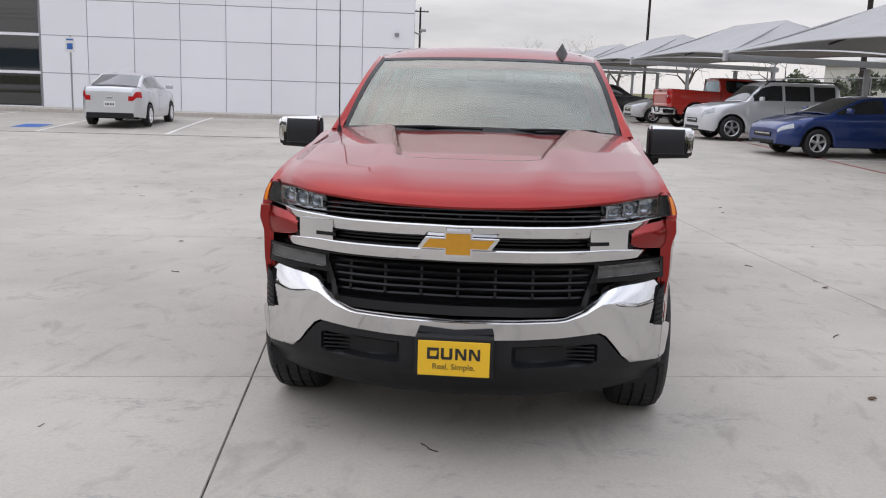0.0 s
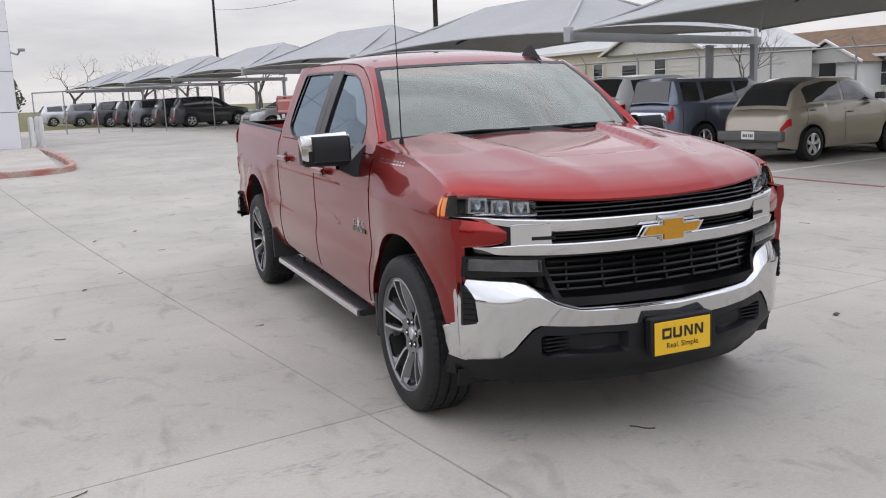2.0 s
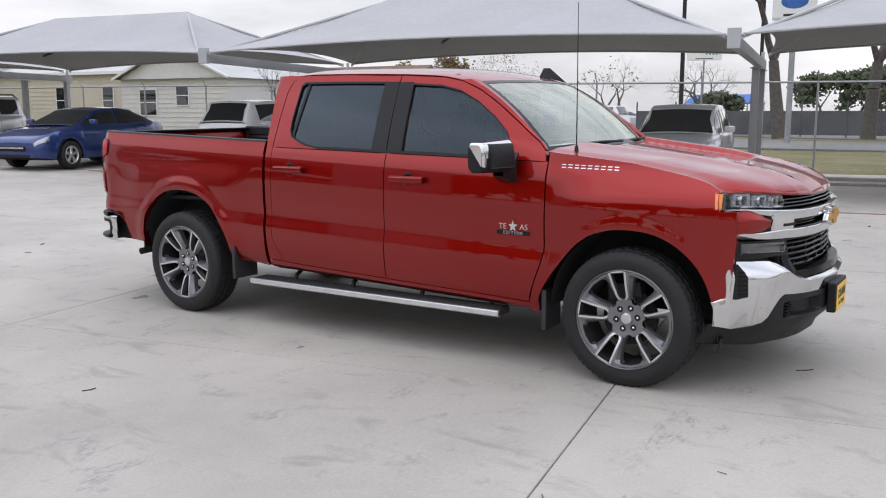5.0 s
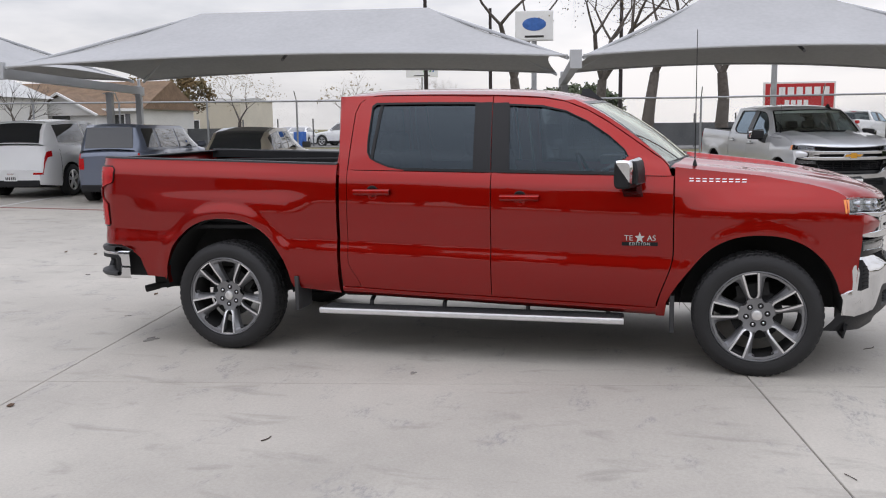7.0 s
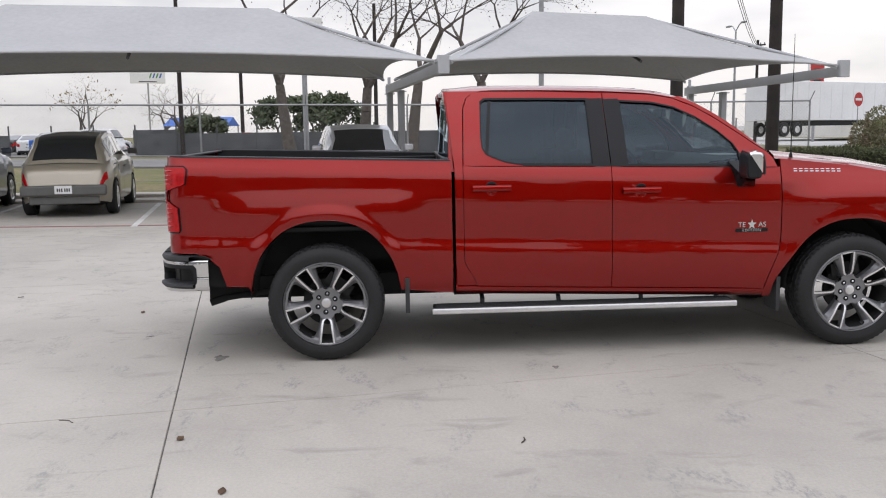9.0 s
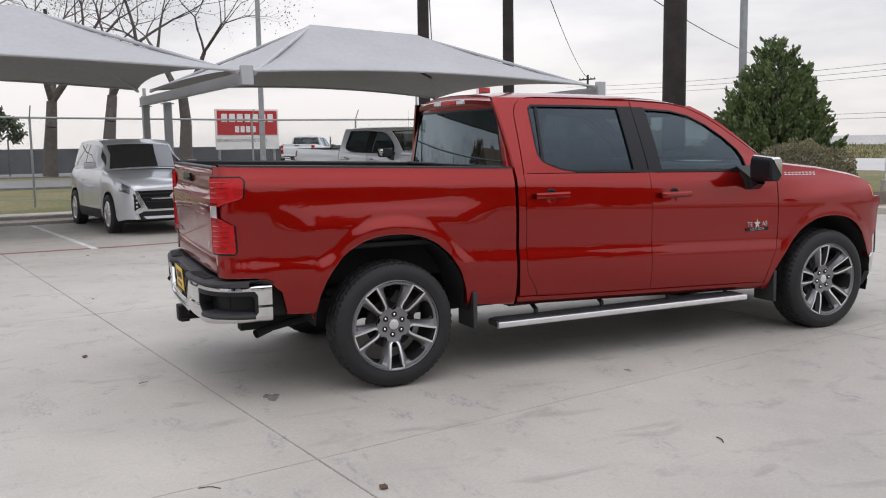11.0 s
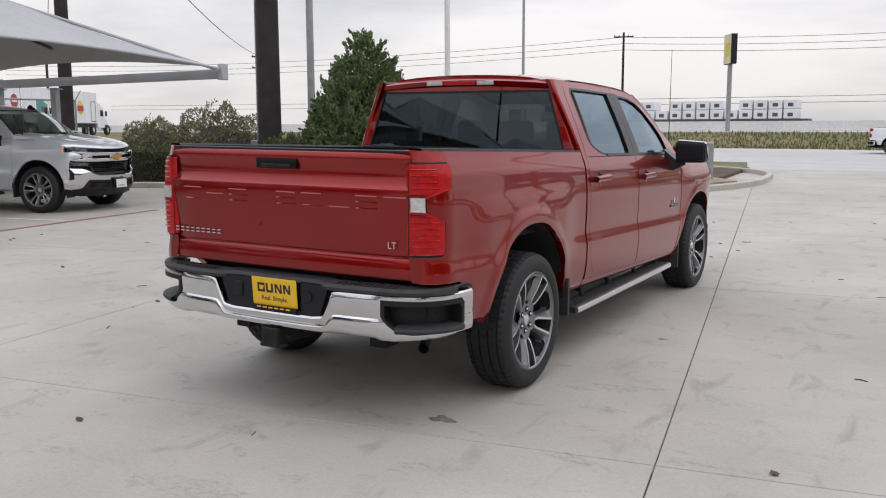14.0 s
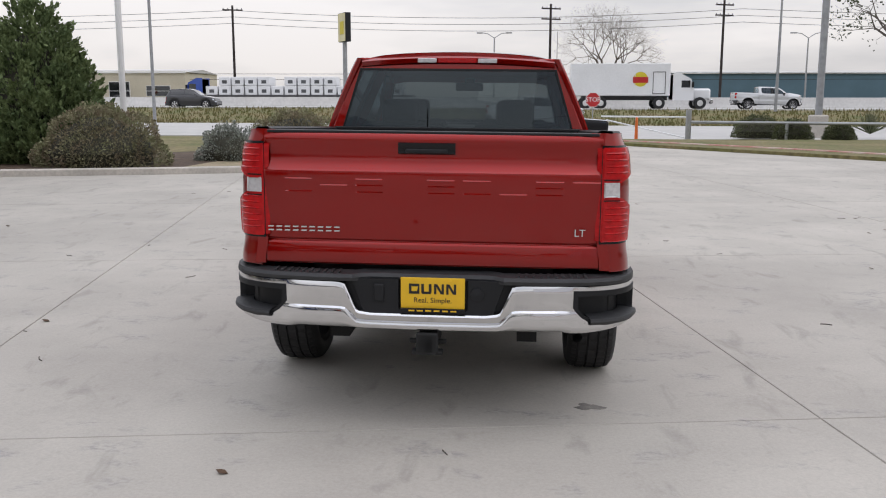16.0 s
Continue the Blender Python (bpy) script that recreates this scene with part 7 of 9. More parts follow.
for z0, z1 in zip(LEVELS[:-1], LEVELS[1:]):
    for k in range(4):
        part("pane", Shape().slab([(U0 + 2.6 * k + 0.04, z0 + 0.04), (U0 + 2.6 * k + 2.56, z0 + 0.04), (U0 + 2.6 * k + 2.56, z1 - 0.04), (U0 + 2.6 * k + 0.04, z1 - 0.04)], lambda u, z, d: on_wall(u, z, 0.0 - d), 0.02), GLASS_DARK, win)
    part("window_bar", Shape().slab([(U0, z0 - 0.05), (U0 + 10.4, z0 - 0.05), (U0 + 10.4, z0 + 0.05), (U0, z0 + 0.05)], lambda u, z, d: on_wall(u, z, 0.03 - d), 0.06), WHITE_PANEL, win)
cams = thing("security_camera", Matrix.Identity(4), "small wall-mounted security cameras on a bracket", "camera")
part("bracket", Shape().path([on_wall(0.0, 3.50, 0), on_wall(-0.18, 3.42, 0.13), on_wall(-0.24, 3.53, 0.2)], 0.03, 6), GALV, cams)
part("housing", Shape().box(on_wall(-0.30, 3.57, 0.23), (0.22, 0.12, 0.10)), GALV, cams, bevel=0.02)
part("dome", Shape().lathe([(0, 0.0), (0.02, 0.06), (0.1, 0.09), (0.14, 0.09)], 14, "z", on_wall(0.65, 3.30, 0.05)), GALV, cams)
sign = thing("parking_sign", pose(-15.1, 24.4, gz(-15.1, 24.4) + 0.1), "blue and white accessible parking sign on a post", "sign")
part("post", Shape().tube((0, 0, 0), (0, 0, 2.5), 0.03), GALV, sign)
part("board", Shape().box((0, -0.035, 2.2), (0.32, 0.01, 0.5)), PLATE_WHITE, sign)
part("symbol", Shape().box((0, -0.043, 2.14), (0.2, 0.006, 0.2)), BLUE_SIGN, sign)
part("text_bar", Shape().box((0, -0.043, 2.36), (0.24, 0.006, 0.05)), BLUE_SIGN, sign)
for x, y in ((-3.72, 29.0), (-3.45, 30.2), (-3.6, 31.5)):
    solo("bollard", Shape().lathe([(0, 0.09), (1.05, 0.09), (1.12, 0.06), (1.14, 0.0)], 16, "z", (x, y, gz(x, y))), PLATE_WHITE, "white steel bollard at the corner of the building", "bollard", "bollards")

# ---- chain-link fences ----
WIRE = mat("fence_wire", (0.26, 0.27, 0.28), 0.5, 0.7, var=0.2, scale=2)


def fence(pts, h, label, pitch=0.11, barbed=True, post_gap=3.0, rail=0.028):
    root = thing("chain_link_fence", Matrix.Identity(4), label, "fence", "chain-link fences")
    mesh = Shape()
    P = [Vector(p) for p in pts]
    for a, b in zip(P[:-1], P[1:]):
        L = (b - a).length
        n = max(1, round(L / post_gap))
        d = (b - a).normalized()
        side = Vector((-d.y, d.x, 0))
        for k in range(n + (1 if b is P[-1] else 0)):
            p = a.lerp(b, k / n)
            part("post", Shape().tube(p - Vector((0, 0, 0.1)), p + Vector((0, 0, h)), 0.03, n=8), GALV, root)
            if barbed:
                part("barb_arm", Shape().tube(p + Vector((0, 0, h)), p + Vector((0, 0, h + 0.3)) - side * 0.26, 0.016, n=6), GALV, root)
        part("top_rail", Shape().tube(a + Vector((0, 0, h)), b + Vector((0, 0, h)), rail, n=8), GALV, root)
        part("bottom_wire", Shape().tube(a + Vector((0, 0, 0.08)), b + Vector((0, 0, 0.08)), 0.006, n=5), GALV, root)
        m = int((L + h) / pitch)
        for k in range(m):
            s0 = -h + k * pitch
            for sg in (1, -1):
                lo, hi = max(0.0, -s0 if sg > 0 else 0.0), h
                u0, z0, u1, z1 = s0, 0.0, s0 + h, h
                if u0 < 0:
                    z0, u0 = -s0, 0.0
                if u1 > L:
                    z1, u1 = h - (u1 - L), L
                if u1 <= u0:
                    continue
                if sg < 0:
                    u0, u1 = L - u0, L - u1
                q0, q1 = a + d * u0 + Vector((0, 0, z0 + 0.05)), a + d * u1 + Vector((0, 0, z1 - 0.02))
                mesh.add([q0 + side * 0.0022, q0 - side * 0.0022 + d * 0.003, q1 + side * 0.0022, q1 - side * 0.0022 + d * 0.003], [(0, 1, 3, 2)])
    part("wire_mesh", mesh, WIRE, root, "woven wire mesh", smooth=0, kind="stuff")
    return root


fence([(12.0, 50, 0.3), (16.2, 26, 0.3), (18.6, 12, 0.2), (20.4, 0, 0.12), (21.2, -10, 0.16)], 2.25, "galvanised chain-link fence with a top rail behind the parking bays")
fence([(-4.3, 50.0, 0.25), (2.0, 43.2, 0.28), (6.6, 41.6, 0.3)], 2.3, "galvanised chain-link gate across the back drive", 0.16, False, 2.6, 0.04)
FENCE_DARK = mat("dark_slatted_fence", (0.10, 0.105, 0.11), 0.8, var=0.3, scale=1.0)
far_fence = thing("far_fence", Matrix.Identity(4), "dark screened fence of a yard beyond the road", "fence")
for k in range(26):
    x, y = 50 + 0.25 * k, 44 - 2.6 * k
    part("post", Shape().tube((x, y, 0), (x, y, 2.3), 0.05, n=6), FENCE_DARK, far_fence)
    if k < 25 and k not in (6, 7, 8):
        part("screen", Shape().slab([(0, 0.2), (2.6, 0.2), (2.6, 1.7), (0, 1.7)], lambda u, z, d: (x + 0.096 * u + d, y - u, z), 0.02), FENCE_DARK, far_fence)

# ---- the south kerb bed, driveway, frontage road and highway ----
sheet("planting_bed", [(15.4, -6.0), (5.7, -9.1), (2.2, -12.2), (3.0, -22)], MULCH, 0.09, "brown mulch bed behind the kerb", step=2.0)
sheet("planting_bed", [(15.2, -6.0), (20.8, -6.0), (20, -22), (3.0, -22)], GRASS, 0.07, "dry grass behind the shrubs", step=2.0)
TAN_SOIL = mat("tan_bare_soil", (0.36, 0.28, 0.19), 0.95, color2=(0.26, 0.22, 0.13), var=0.3, scale=1.6, fine=0.4, bump=0.6, bump_scale=40)
sheet("planting_bed", [(6.6, -9.1), (2.7, -11.6), (1.75, -14.4), (5.8, -20)], TAN_SOIL, 0.098, "tan bare soil at the end of the bed", step=1.5)
end_rail = thing("end_rail", pose(2.5, -14.6, 0.10), "grey steel post with a white pipe rail on bare soil", "rail")
part("post", Shape().lathe([(0, 0.09), (1.0, 0.09), (1.04, 0.06), (1.05, 0.0)], 14, "z"), GALV, end_rail)
part("rail_pipe", Shape().tube((0, 0, 0.72), (2.8, -1.6, 0.72), 0.045, n=8), PLATE_WHITE, end_rail, "white pipe rail")
part("rail_post", Shape().tube((2.8, -1.6, 0.0), (2.8, -1.6, 0.74), 0.05, n=8), PLATE_WHITE, end_rail)
sheet("gravel_strip", [(6.5, 52), (9.2, 52), (18.6, -6), (15.6, -6)], CONCRETE_EDGE, 0.06, "gravelly strip between kerb and fence", step=3.0)
sheet("side_road", [(30, 60), (44, 60), (44, -34), (36, -34)], ASPHALT, 0.05, "grey side road beyond the fence", "road", step=4.0)
sheet("yard", [(48, 70), (110, 70), (110, -20), (52, -20)], ASPHALT, 0.03, "grey yard beyond the side road", step=6.0)
sheet("frontage_road", [(-160, -28.5), (160, -28.5), (160, -51), (-160, -51)], ROAD_CONC, 0.0, "pale concrete frontage road", "road", step=5.0)
sheet("driveway", [(-18, -8), (1.3, -13.5), (4.5, -29), (-2.2, -29)], ROAD_CONC, -0.004, "pale concrete driveway to the road", "road", step=2.0)
sheet("island", [(-14.2, -10.5), (-1.6, -26.2), (-20, -27.5), (-30, -12)], GRASS, 0.10, "grassy traffic island at the entrance", step=2.0)
sheet("highway", [(-300, -66), (300, -66), (300, -92), (-300, -92)], ROAD_CONC, 0.05, "raised highway deck", "road", step=12.0)
BARRIER = mat("white_concrete_barrier", (0.62, 0.61, 0.59), 0.8, var=0.12, scale=0.3, fine=0.1)
bar_prof = ((-0.35, 0), (-0.2, 0.25), (-0.1, 0.9), (0.1, 0.9), (0.2, 0.25), (0.35, 0))
solo("highway_barrier", Shape().grid([[(x, -78 + a, 0.95 + b * 1.2) for a, b in bar_prof] for x in spaced(-300, 300, 40)]), BARRIER, "long white concrete highway barrier", "barrier", kind="structure")
BEAM = mat("guard_rail_steel", (0.36, 0.37, 0.37), 0.5, 0.6, var=0.2, scale=2)
rail = thing("pipe_rail", Matrix.Identity(4), "grey steel pipe rail at the edge of the island", "rail")
for x0, y0, x1, y1 in ((-7.6, -28.6, -22, -23.5),):
    part("rail_pipe", Shape().tube((x0, y0, 0.75), (x1, y1, 0.75), 0.06, n=8), BEAM, rail)
    for k in range(5):
        x, y = x0 + (x1 - x0) * k / 4, y0 + (y1 - y0) * k / 4
        part("rail_post", Shape().tube((x, y, -0.1), (x, y, 0.75 if k else 1.25), 0.07 if k else 0.12, n=10), BEAM, rail)
gate = thing("swing_gate", Matrix.Identity(4), "open white pipe gate beside the entrance", "gate")
part("gate_bar", Shape().tube((-7.5, -28.6, 0.95), (-4.2, -30.5, 0.95), 0.035, n=8).tube((-7.5, -28.6, 0.1), (-4.4, -30.4, 0.8), 0.03, n=8).tube((-5.6, -29.7, 0.1), (-5.6, -29.7, 0.95), 0.03, n=8), PLATE_WHITE, gate)
ORANGE = mat("orange_marker_plastic", (0.75, 0.16, 0.03), 0.6, var=0.15, scale=5)
solo("marker_post", Shape().lathe([(0, 0.14), (0.04, 0.14), (0.05, 0.07), (0.9, 0.05), (0.95, 0.0)], 12, "z", (-5.4, -28.0, 0.02)), ORANGE, "orange plastic marker post by the gate", "marker")

# stop sign and other signs
SIGN_RED = mat("red_sign_sheet", (0.45, 0.012, 0.014), 0.4, var=0.06, scale=4)
SIGN_WHITE = mat("white_sign_sheet", (0.75, 0.75, 0.74), 0.4, var=0.06, scale=2)


def octagon(r):
    return [(r * math.cos(math.pi / 8 + k * math.pi / 4), r * math.sin(math.pi / 8 + k * math.pi / 4)) for k in range(8)]


st = thing("stop_sign", pose(-4.3, -36.0, -0.34, 0, 0, 172), "red octagonal stop sign on a thin post", "sign")
part("post", Shape().box((0, 0.03, 1.1), (0.05, 0.05, 2.3)), GALV, st)
part("rim", Shape().slab(octagon(0.385), lambda a, b, d: (a, -0.004 + d, b + 2.02), 0.004), SIGN_WHITE, st)
part("board", Shape().slab(octagon(0.36), lambda a, b, d: (a, -0.010 + d, b + 2.02), 0.006), SIGN_RED, st)
lettering("sign_words", "STOP", 0.30, SIGN_WHITE, st, pose(0, -0.013, 2.02, 90, 0, 0), 0.001)
bb = thing("roadside_sign", pose(50, -6.1, -0.10, 0, 0, 0) @ Matrix.Rotation(radians(-82), 4, "Z"), "red and white contractor's roadside sign board", "sign")
part("board", Shape().box((0, 0, 2.85), (4.1, 0.15, 2.5)), SIGN_WHITE, bb)
part("name_panel", Shape().box((0, -0.085, 3.25), (3.9, 0.03, 1.5)), SIGN_RED, bb)
for k in range(7):
    part("name_bar", Shape().box((-1.5 + 0.5 * k, -0.11, 3.55), (0.36, 0.02, 0.5)), SIGN_WHITE, bb)
for k in range(4):
    part("name_bar", Shape().box((-0.7 + 0.36 * k, -0.11, 2.85), (0.26, 0.02, 0.38)), SIGN_WHITE, bb)
lettering("sign_words", "GENERAL CONTRACTORS", 0.26, INK, bb, pose(-0.4, -0.08, 2.15, 90, 0, 0), 0.004, 1.1)
for x in (-1.8, 1.8):
    part("leg", Shape().tube((x, 0.15, -0.3), (x, 0.15, 3.9), 0.08), GALV, bb)


def board_sign(x, y, z, w, h, face, rz, label, pole=0.14, bars=(0.25, 0.41, 0.57, 0.73)):
    root = thing("pole_sign", pose(x, y, 0, 0, 0, rz), label, "sign", "pole signs")
    part("pole", Shape().tube((0, 0.1, 0), (0, 0.1, z), pole), GALV, root)
    part("board", Shape().box((0, 0, z + h / 2), (w, 0.25, h)), SIGN_WHITE, root, bevel=0.03)
    part("face_panel", Shape().box((0, -0.135, z + h / 2), (w * 0.9, 0.02, h * 0.9)), face, root)
    for k, v in enumerate(bars):
        part("text_bar", Shape().box((0, -0.15, z + h * v), (w * (0.5 + 0.08 * (k % 3)), 0.01, h * 0.07)), INK, root)
    return root


HEDGE_GREEN = mat("green_sign_paint", (0.05, 0.25, 0.06), 0.6)
SIGN_YELLOW = mat("yellow_sign_panel", (0.62, 0.50, 0.03), 0.5, var=0.1, scale=1)
shop = board_sign(40.5, 8.2, 6.05, 2.0, 1.55, SIGN_WHITE, -80, "white shop sign with an oval badge on a tall pole", bars=(0.14,))
part("badge_oval", Shape().lathe([(-0.012, 0.0), (-0.010, 0.60), (0.0, 0.62)], 28, "y", (0, -0.15, 0)).moved(Matrix.Translation((0, 0, 6.90)) @ Matrix.Diagonal((1.0, 1.0, 0.55, 1.0))), BLUE_SIGN, shop, "blue oval badge shape")
waves = board_sign(150, 46.6, 10.6, 5.8, 2.1, SIGN_WHITE, -72, "white sign with green and blue waves on a pole", bars=(0.14,))
for k in range(4):
    part("wave_mark", Shape().slab([(0.2 + 0.55 * k, 11.5), (0.45 + 0.55 * k, 11.5), (0.75 + 0.55 * k, 12.3), (0.50 + 0.55 * k, 12.3)], lambda a, b, d: (a, -0.158 + d, b), 0.01), BLUE_SIGN if k % 2 else HEDGE_GREEN, waves, "slanted wave shape")
SIGN_CREAM = mat("cream_sign_panel", (0.66, 0.60, 0.36), 0.5, var=0.15, scale=1)
ps = thing("pole_sign", pose(14.8, -70, 0, 0, 0, 122), "deep cream and black sign box on a tall pole", "sign", "pole signs")
part("pole", Shape().tube((0, 0.2, 0), (0, 0.2, 6.9), 0.2), GALV, ps)
part("board", Shape().box((0, 0.2, 8.05), (1.75, 0.52, 2.5)), BLACK_PLASTIC, ps, bevel=0.04)
part("face_panel", Shape().box((0, -0.08, 8.05), (1.68, 0.04, 2.42)), SIGN_CREAM, ps, bevel=0.01)
part("mark_panel", Shape().box((0.1, -0.11, 8.0), (0.9, 0.02, 1.1)), SIGN_YELLOW, ps)
board_sign(80, -38, 5.6, 2.4, 2.2, SIGN_RED, -60, "white and red roadside sign")
nd = thing("no_entry_sign", pose(46, -24.6, 0.3, 0, 0, -62), "round red no-entry sign on a post", "sign")
part("post", Shape().tube((0, 0.03, 0), (0, 0.03, 2.6), 0.03), GALV, nd)
part("disc", Shape().lathe([(-0.01, 0.0), (-0.01, 0.42), (0.0, 0.42)], 24, "y", (0, 0, 2.9)), SIGN_RED, nd)
part("bar", Shape().box((0, -0.016, 2.9), (0.6, 0.01, 0.14)), SIGN_WHITE, nd)

# poles and wires
def pole(x, y, h, r, material, label, arms=0, rz=0.0, taper=0.75, z0=None):
    z0 = gz(x, y) if z0 is None else z0
    root = thing("utility_pole", pose(x, y, z0, 0, 0, rz), label, "pole", "poles")
    part("shaft", Shape().lathe([(-0.2, r), (h, r * taper), (h + 0.01, 0)], 14, "z"), material, root)
    for k in range(arms):
        part("cross_arm", Shape().box((0, 0.12, h - 0.5 - 1.1 * k), (2.2, 0.12, 0.14)), material, root)
        for u in (-1, -0.5, 0.5, 1):
            part("insulator", Shape().lathe([(0, 0.04), (0.06, 0.06), (0.16, 0.03)], 8, "z", (u, 0.12, h - 0.43 - 1.1 * k)), GALV, root)
    return root


pole(18.4, -4.75, 13, 0.19, WOOD_POLE, "dark wooden utility pole behind the fence")
pole(18.4, -7.6, 13, 0.19, WOOD_POLE, "dark wooden utility pole behind the fence")
big = pole(12.55, -9.3, 12, 0.30, WOOD_POLE, "thick dark wooden pole with staples and a meter box", taper=0.92)
part("meter_box", Shape().box((0.36, 0.1, 0.9), (0.22, 0.3, 0.42)), GALV, big, bevel=0.02)
part("conduit", Shape().tube((0.33, 0.1, 1.1), (0.31, 0.1, 5.0), 0.025, n=8), GALV, big)
pole(14.3, -13.2, 12, 0.12, GALV, "grey steel light pole among the shrubs", taper=0.8)
flag_pole = pole(10.1, -14.3, 10, 0.085, SIGN_WHITE, "white flag pole on a concrete foot", taper=0.9)
pole(20.2, -40.8, 14, 0.10, GALV, "tall thin grey pole by the road", taper=0.6)
pole(17.5, 44.3, 10.5, 0.16, WOOD_POLE, "brown wooden utility pole behind the canopies")
pole(32.7, -3.1, 9, 0.13, GALV, "grey steel pole on the verge")
lamp_pole = pole(-13.8, -31.6, 13, 0.16, GALV, "grey steel lamp pole on a concrete base", taper=0.9)
part("foot", Shape().lathe([(0, 0.42), (0.95, 0.42), (1.0, 0.36), (1.0, 0)], 18, "z"), CONCRETE_EDGE, lamp_pole)
part("foot", Shape().lathe([(0, 0.2), (0.35, 0.18), (0.36, 0)], 14, "z"), CONCRETE_EDGE, flag_pole)
for x, y, h, a in ((-4.2, -90, 12, 2), (-23, -92, 12.5, 2), (58, -60, 9, 2), (75, -30, 9.5, 2), (31, -90, 12, 1), (78, -50, 9, 1), (12, 90, 12, 0), (-14, 110, 11, 1), (52, 17.5, 10, 0), (-52, -100, 12, 1), (66, 16, 11, 0), (60, 5, 11, 0)):
    pole(x, y, h, 0.16, WOOD_POLE, "far wooden utility pole with cross arms", a, 20)


def lamp_post(x, y, h, z0=0.9):
    root = thing("street_lamp", pose(x, y, z0), "tall twin-armed street lamp", "street lamp", "street lamps")
    part("shaft", Shape().lathe([(0, 0.13), (h, 0.07)], 10, "z"), GALV, root)
    for s in (-1, 1):
        part("lamp_arm", Shape().path([(0, 0, h), (s * 0.8, 0, h + 0.5), (s * 1.5, 0, h + 0.6)], 0.05, 6), GALV, root)
        part("lamp_head", Shape().box((s * 1.7, 0, h + 0.58), (0.7, 0.3, 0.14)), GALV, root, bevel=0.03)


for x, y, h in ((2, -96, 8), (-34, -98, 8), (70, -26, 9), (-20, -60, 9)):
    lamp_post(x, y, h)


def wire(a, b, sag, r=0.012, n=14):
    pts = [Vector(a).lerp(Vector(b), t) - Vector((0, 0, sag * 4 * t * (1 - t))) for t in spaced(0, 1, n)]
    way = (Vector(b) - Vector(a)).normalized()
    u, v = way.orthogonal().normalized() * r, way.cross(way.orthogonal()).normalized() * r
    solo("power_line", Shape().grid([[p + u, p + v, p - u, p - v, p + u] for p in pts]), INK, "thin sagging overhead power line", "power line", "power lines")


for dz in (0, 0.5, 1.1):
    wire((18.4, -7.6, 12.2 - dz), (12.55, -9.3, 11.4 - dz), 0.35, 0.02)
    wire((18.4, -4.75, 12.4 - dz), (75, -30, 9.2 - dz * 0.5), 1.2, 0.025)
wire((18.4, -7.6, 9.0), (58, -60, 8.6), 1.0, 0.025)
wire((18.4, -7.6, 9.6), (78, -50, 8.8), 1.0, 0.025)
wire((17.5, 44.3, 8.05), (18.4, -4.75, 11.0), 1.3, 0.02)
wire((17.5, 44.3, 9.8), (12, 90, 11), 1.0, 0.02)
wire((17.5, 44.3, 9.8), (40.5, 20, 11.5), 0.8, 0.015)
for z in (11.6, 10.9, 10.2):
    wire((-130, -95, z), (-25, -92, z), 1.2, 0.03)
    wire((-25, -92, z), (31, -90, z), 0.9, 0.03)
    wire((31, -90, z), (130, -80, z), 1.2, 0.03)
for z in (5.6, 4.9):
    wire((-130, -105, z), (130, -100, z), 0.6, 0.035)

# ---- trees, shrubs ----
def branch_tree(place, h, r, seed, label, spread=0.55, depth=5, leaves=0, leaf_mat=None, leaf=0.12, lean=0.0, forks=(2, 3), twig=1.0):
    rg = random.Random(seed)
    root = thing("tree", place, label, "tree", "trees")
    trunk, crown, lv = Shape(), Shape(), Shape()

    def grow(p, d, length, rad, level):
        segs = 3
        for k in range(segs):
            q = p + d * (length / segs)
            (trunk if level < 2 else crown).tube(p, q, rad, rad * 0.86, n=7 if level < 2 else 4 if level < 4 else 3, caps=False)
            p, rad = q, rad * 0.86
            d = (d + Vector((rg.uniform(-1, 1), rg.uniform(-1, 1), rg.uniform(-0.35, 0.6))) * 0.17).normalized()
        if leaves and level >= depth - 2:
            for _ in range(leaves):
                c = p + Vector((rg.gauss(0, 1), rg.gauss(0, 1), rg.gauss(0, 0.8))) * length * 0.5
                u = Vector((rg.gauss(0, 1), rg.gauss(0, 1), rg.gauss(0, 1))).normalized() * leaf * rg.uniform(0.6, 1.3)
                v = u.orthogonal().normalized() * leaf * 0.7
                lv.add([c - u, c + v, c + u, c - v], [(0, 1, 2, 3)])
        if level < depth:
            n = rg.randint(*forks)
            a0 = rg.uniform(0, 6.28)
            for k in range(n):
                a = a0 + k * 6.283 / n + rg.uniform(-0.4, 0.4)
                side = d.orthogonal().normalized()
                side = Matrix.Rotation(a, 3, d) @ side
                nd = (d + side * spread * rg.uniform(0.7, 1.4)).normalized()
                grow(p, nd, length * rg.uniform(0.66, 0.84), rad * rg.uniform(0.6, 0.78) * twig, level + 1)
    grow(Vector((0, 0, -0.1)), Vector((lean, 0, 1)).normalized(), h * 0.28, r, 0)
    part("trunk", trunk, TREE_BARK, root, smooth=60)
    part("crown", crown, TREE_BARK, root, "bare twigs", smooth=0, kind="stuff")
    if leaves:
        part("foliage", lv, leaf_mat, root, "leaves", smooth=0, kind="stuff")
    return root


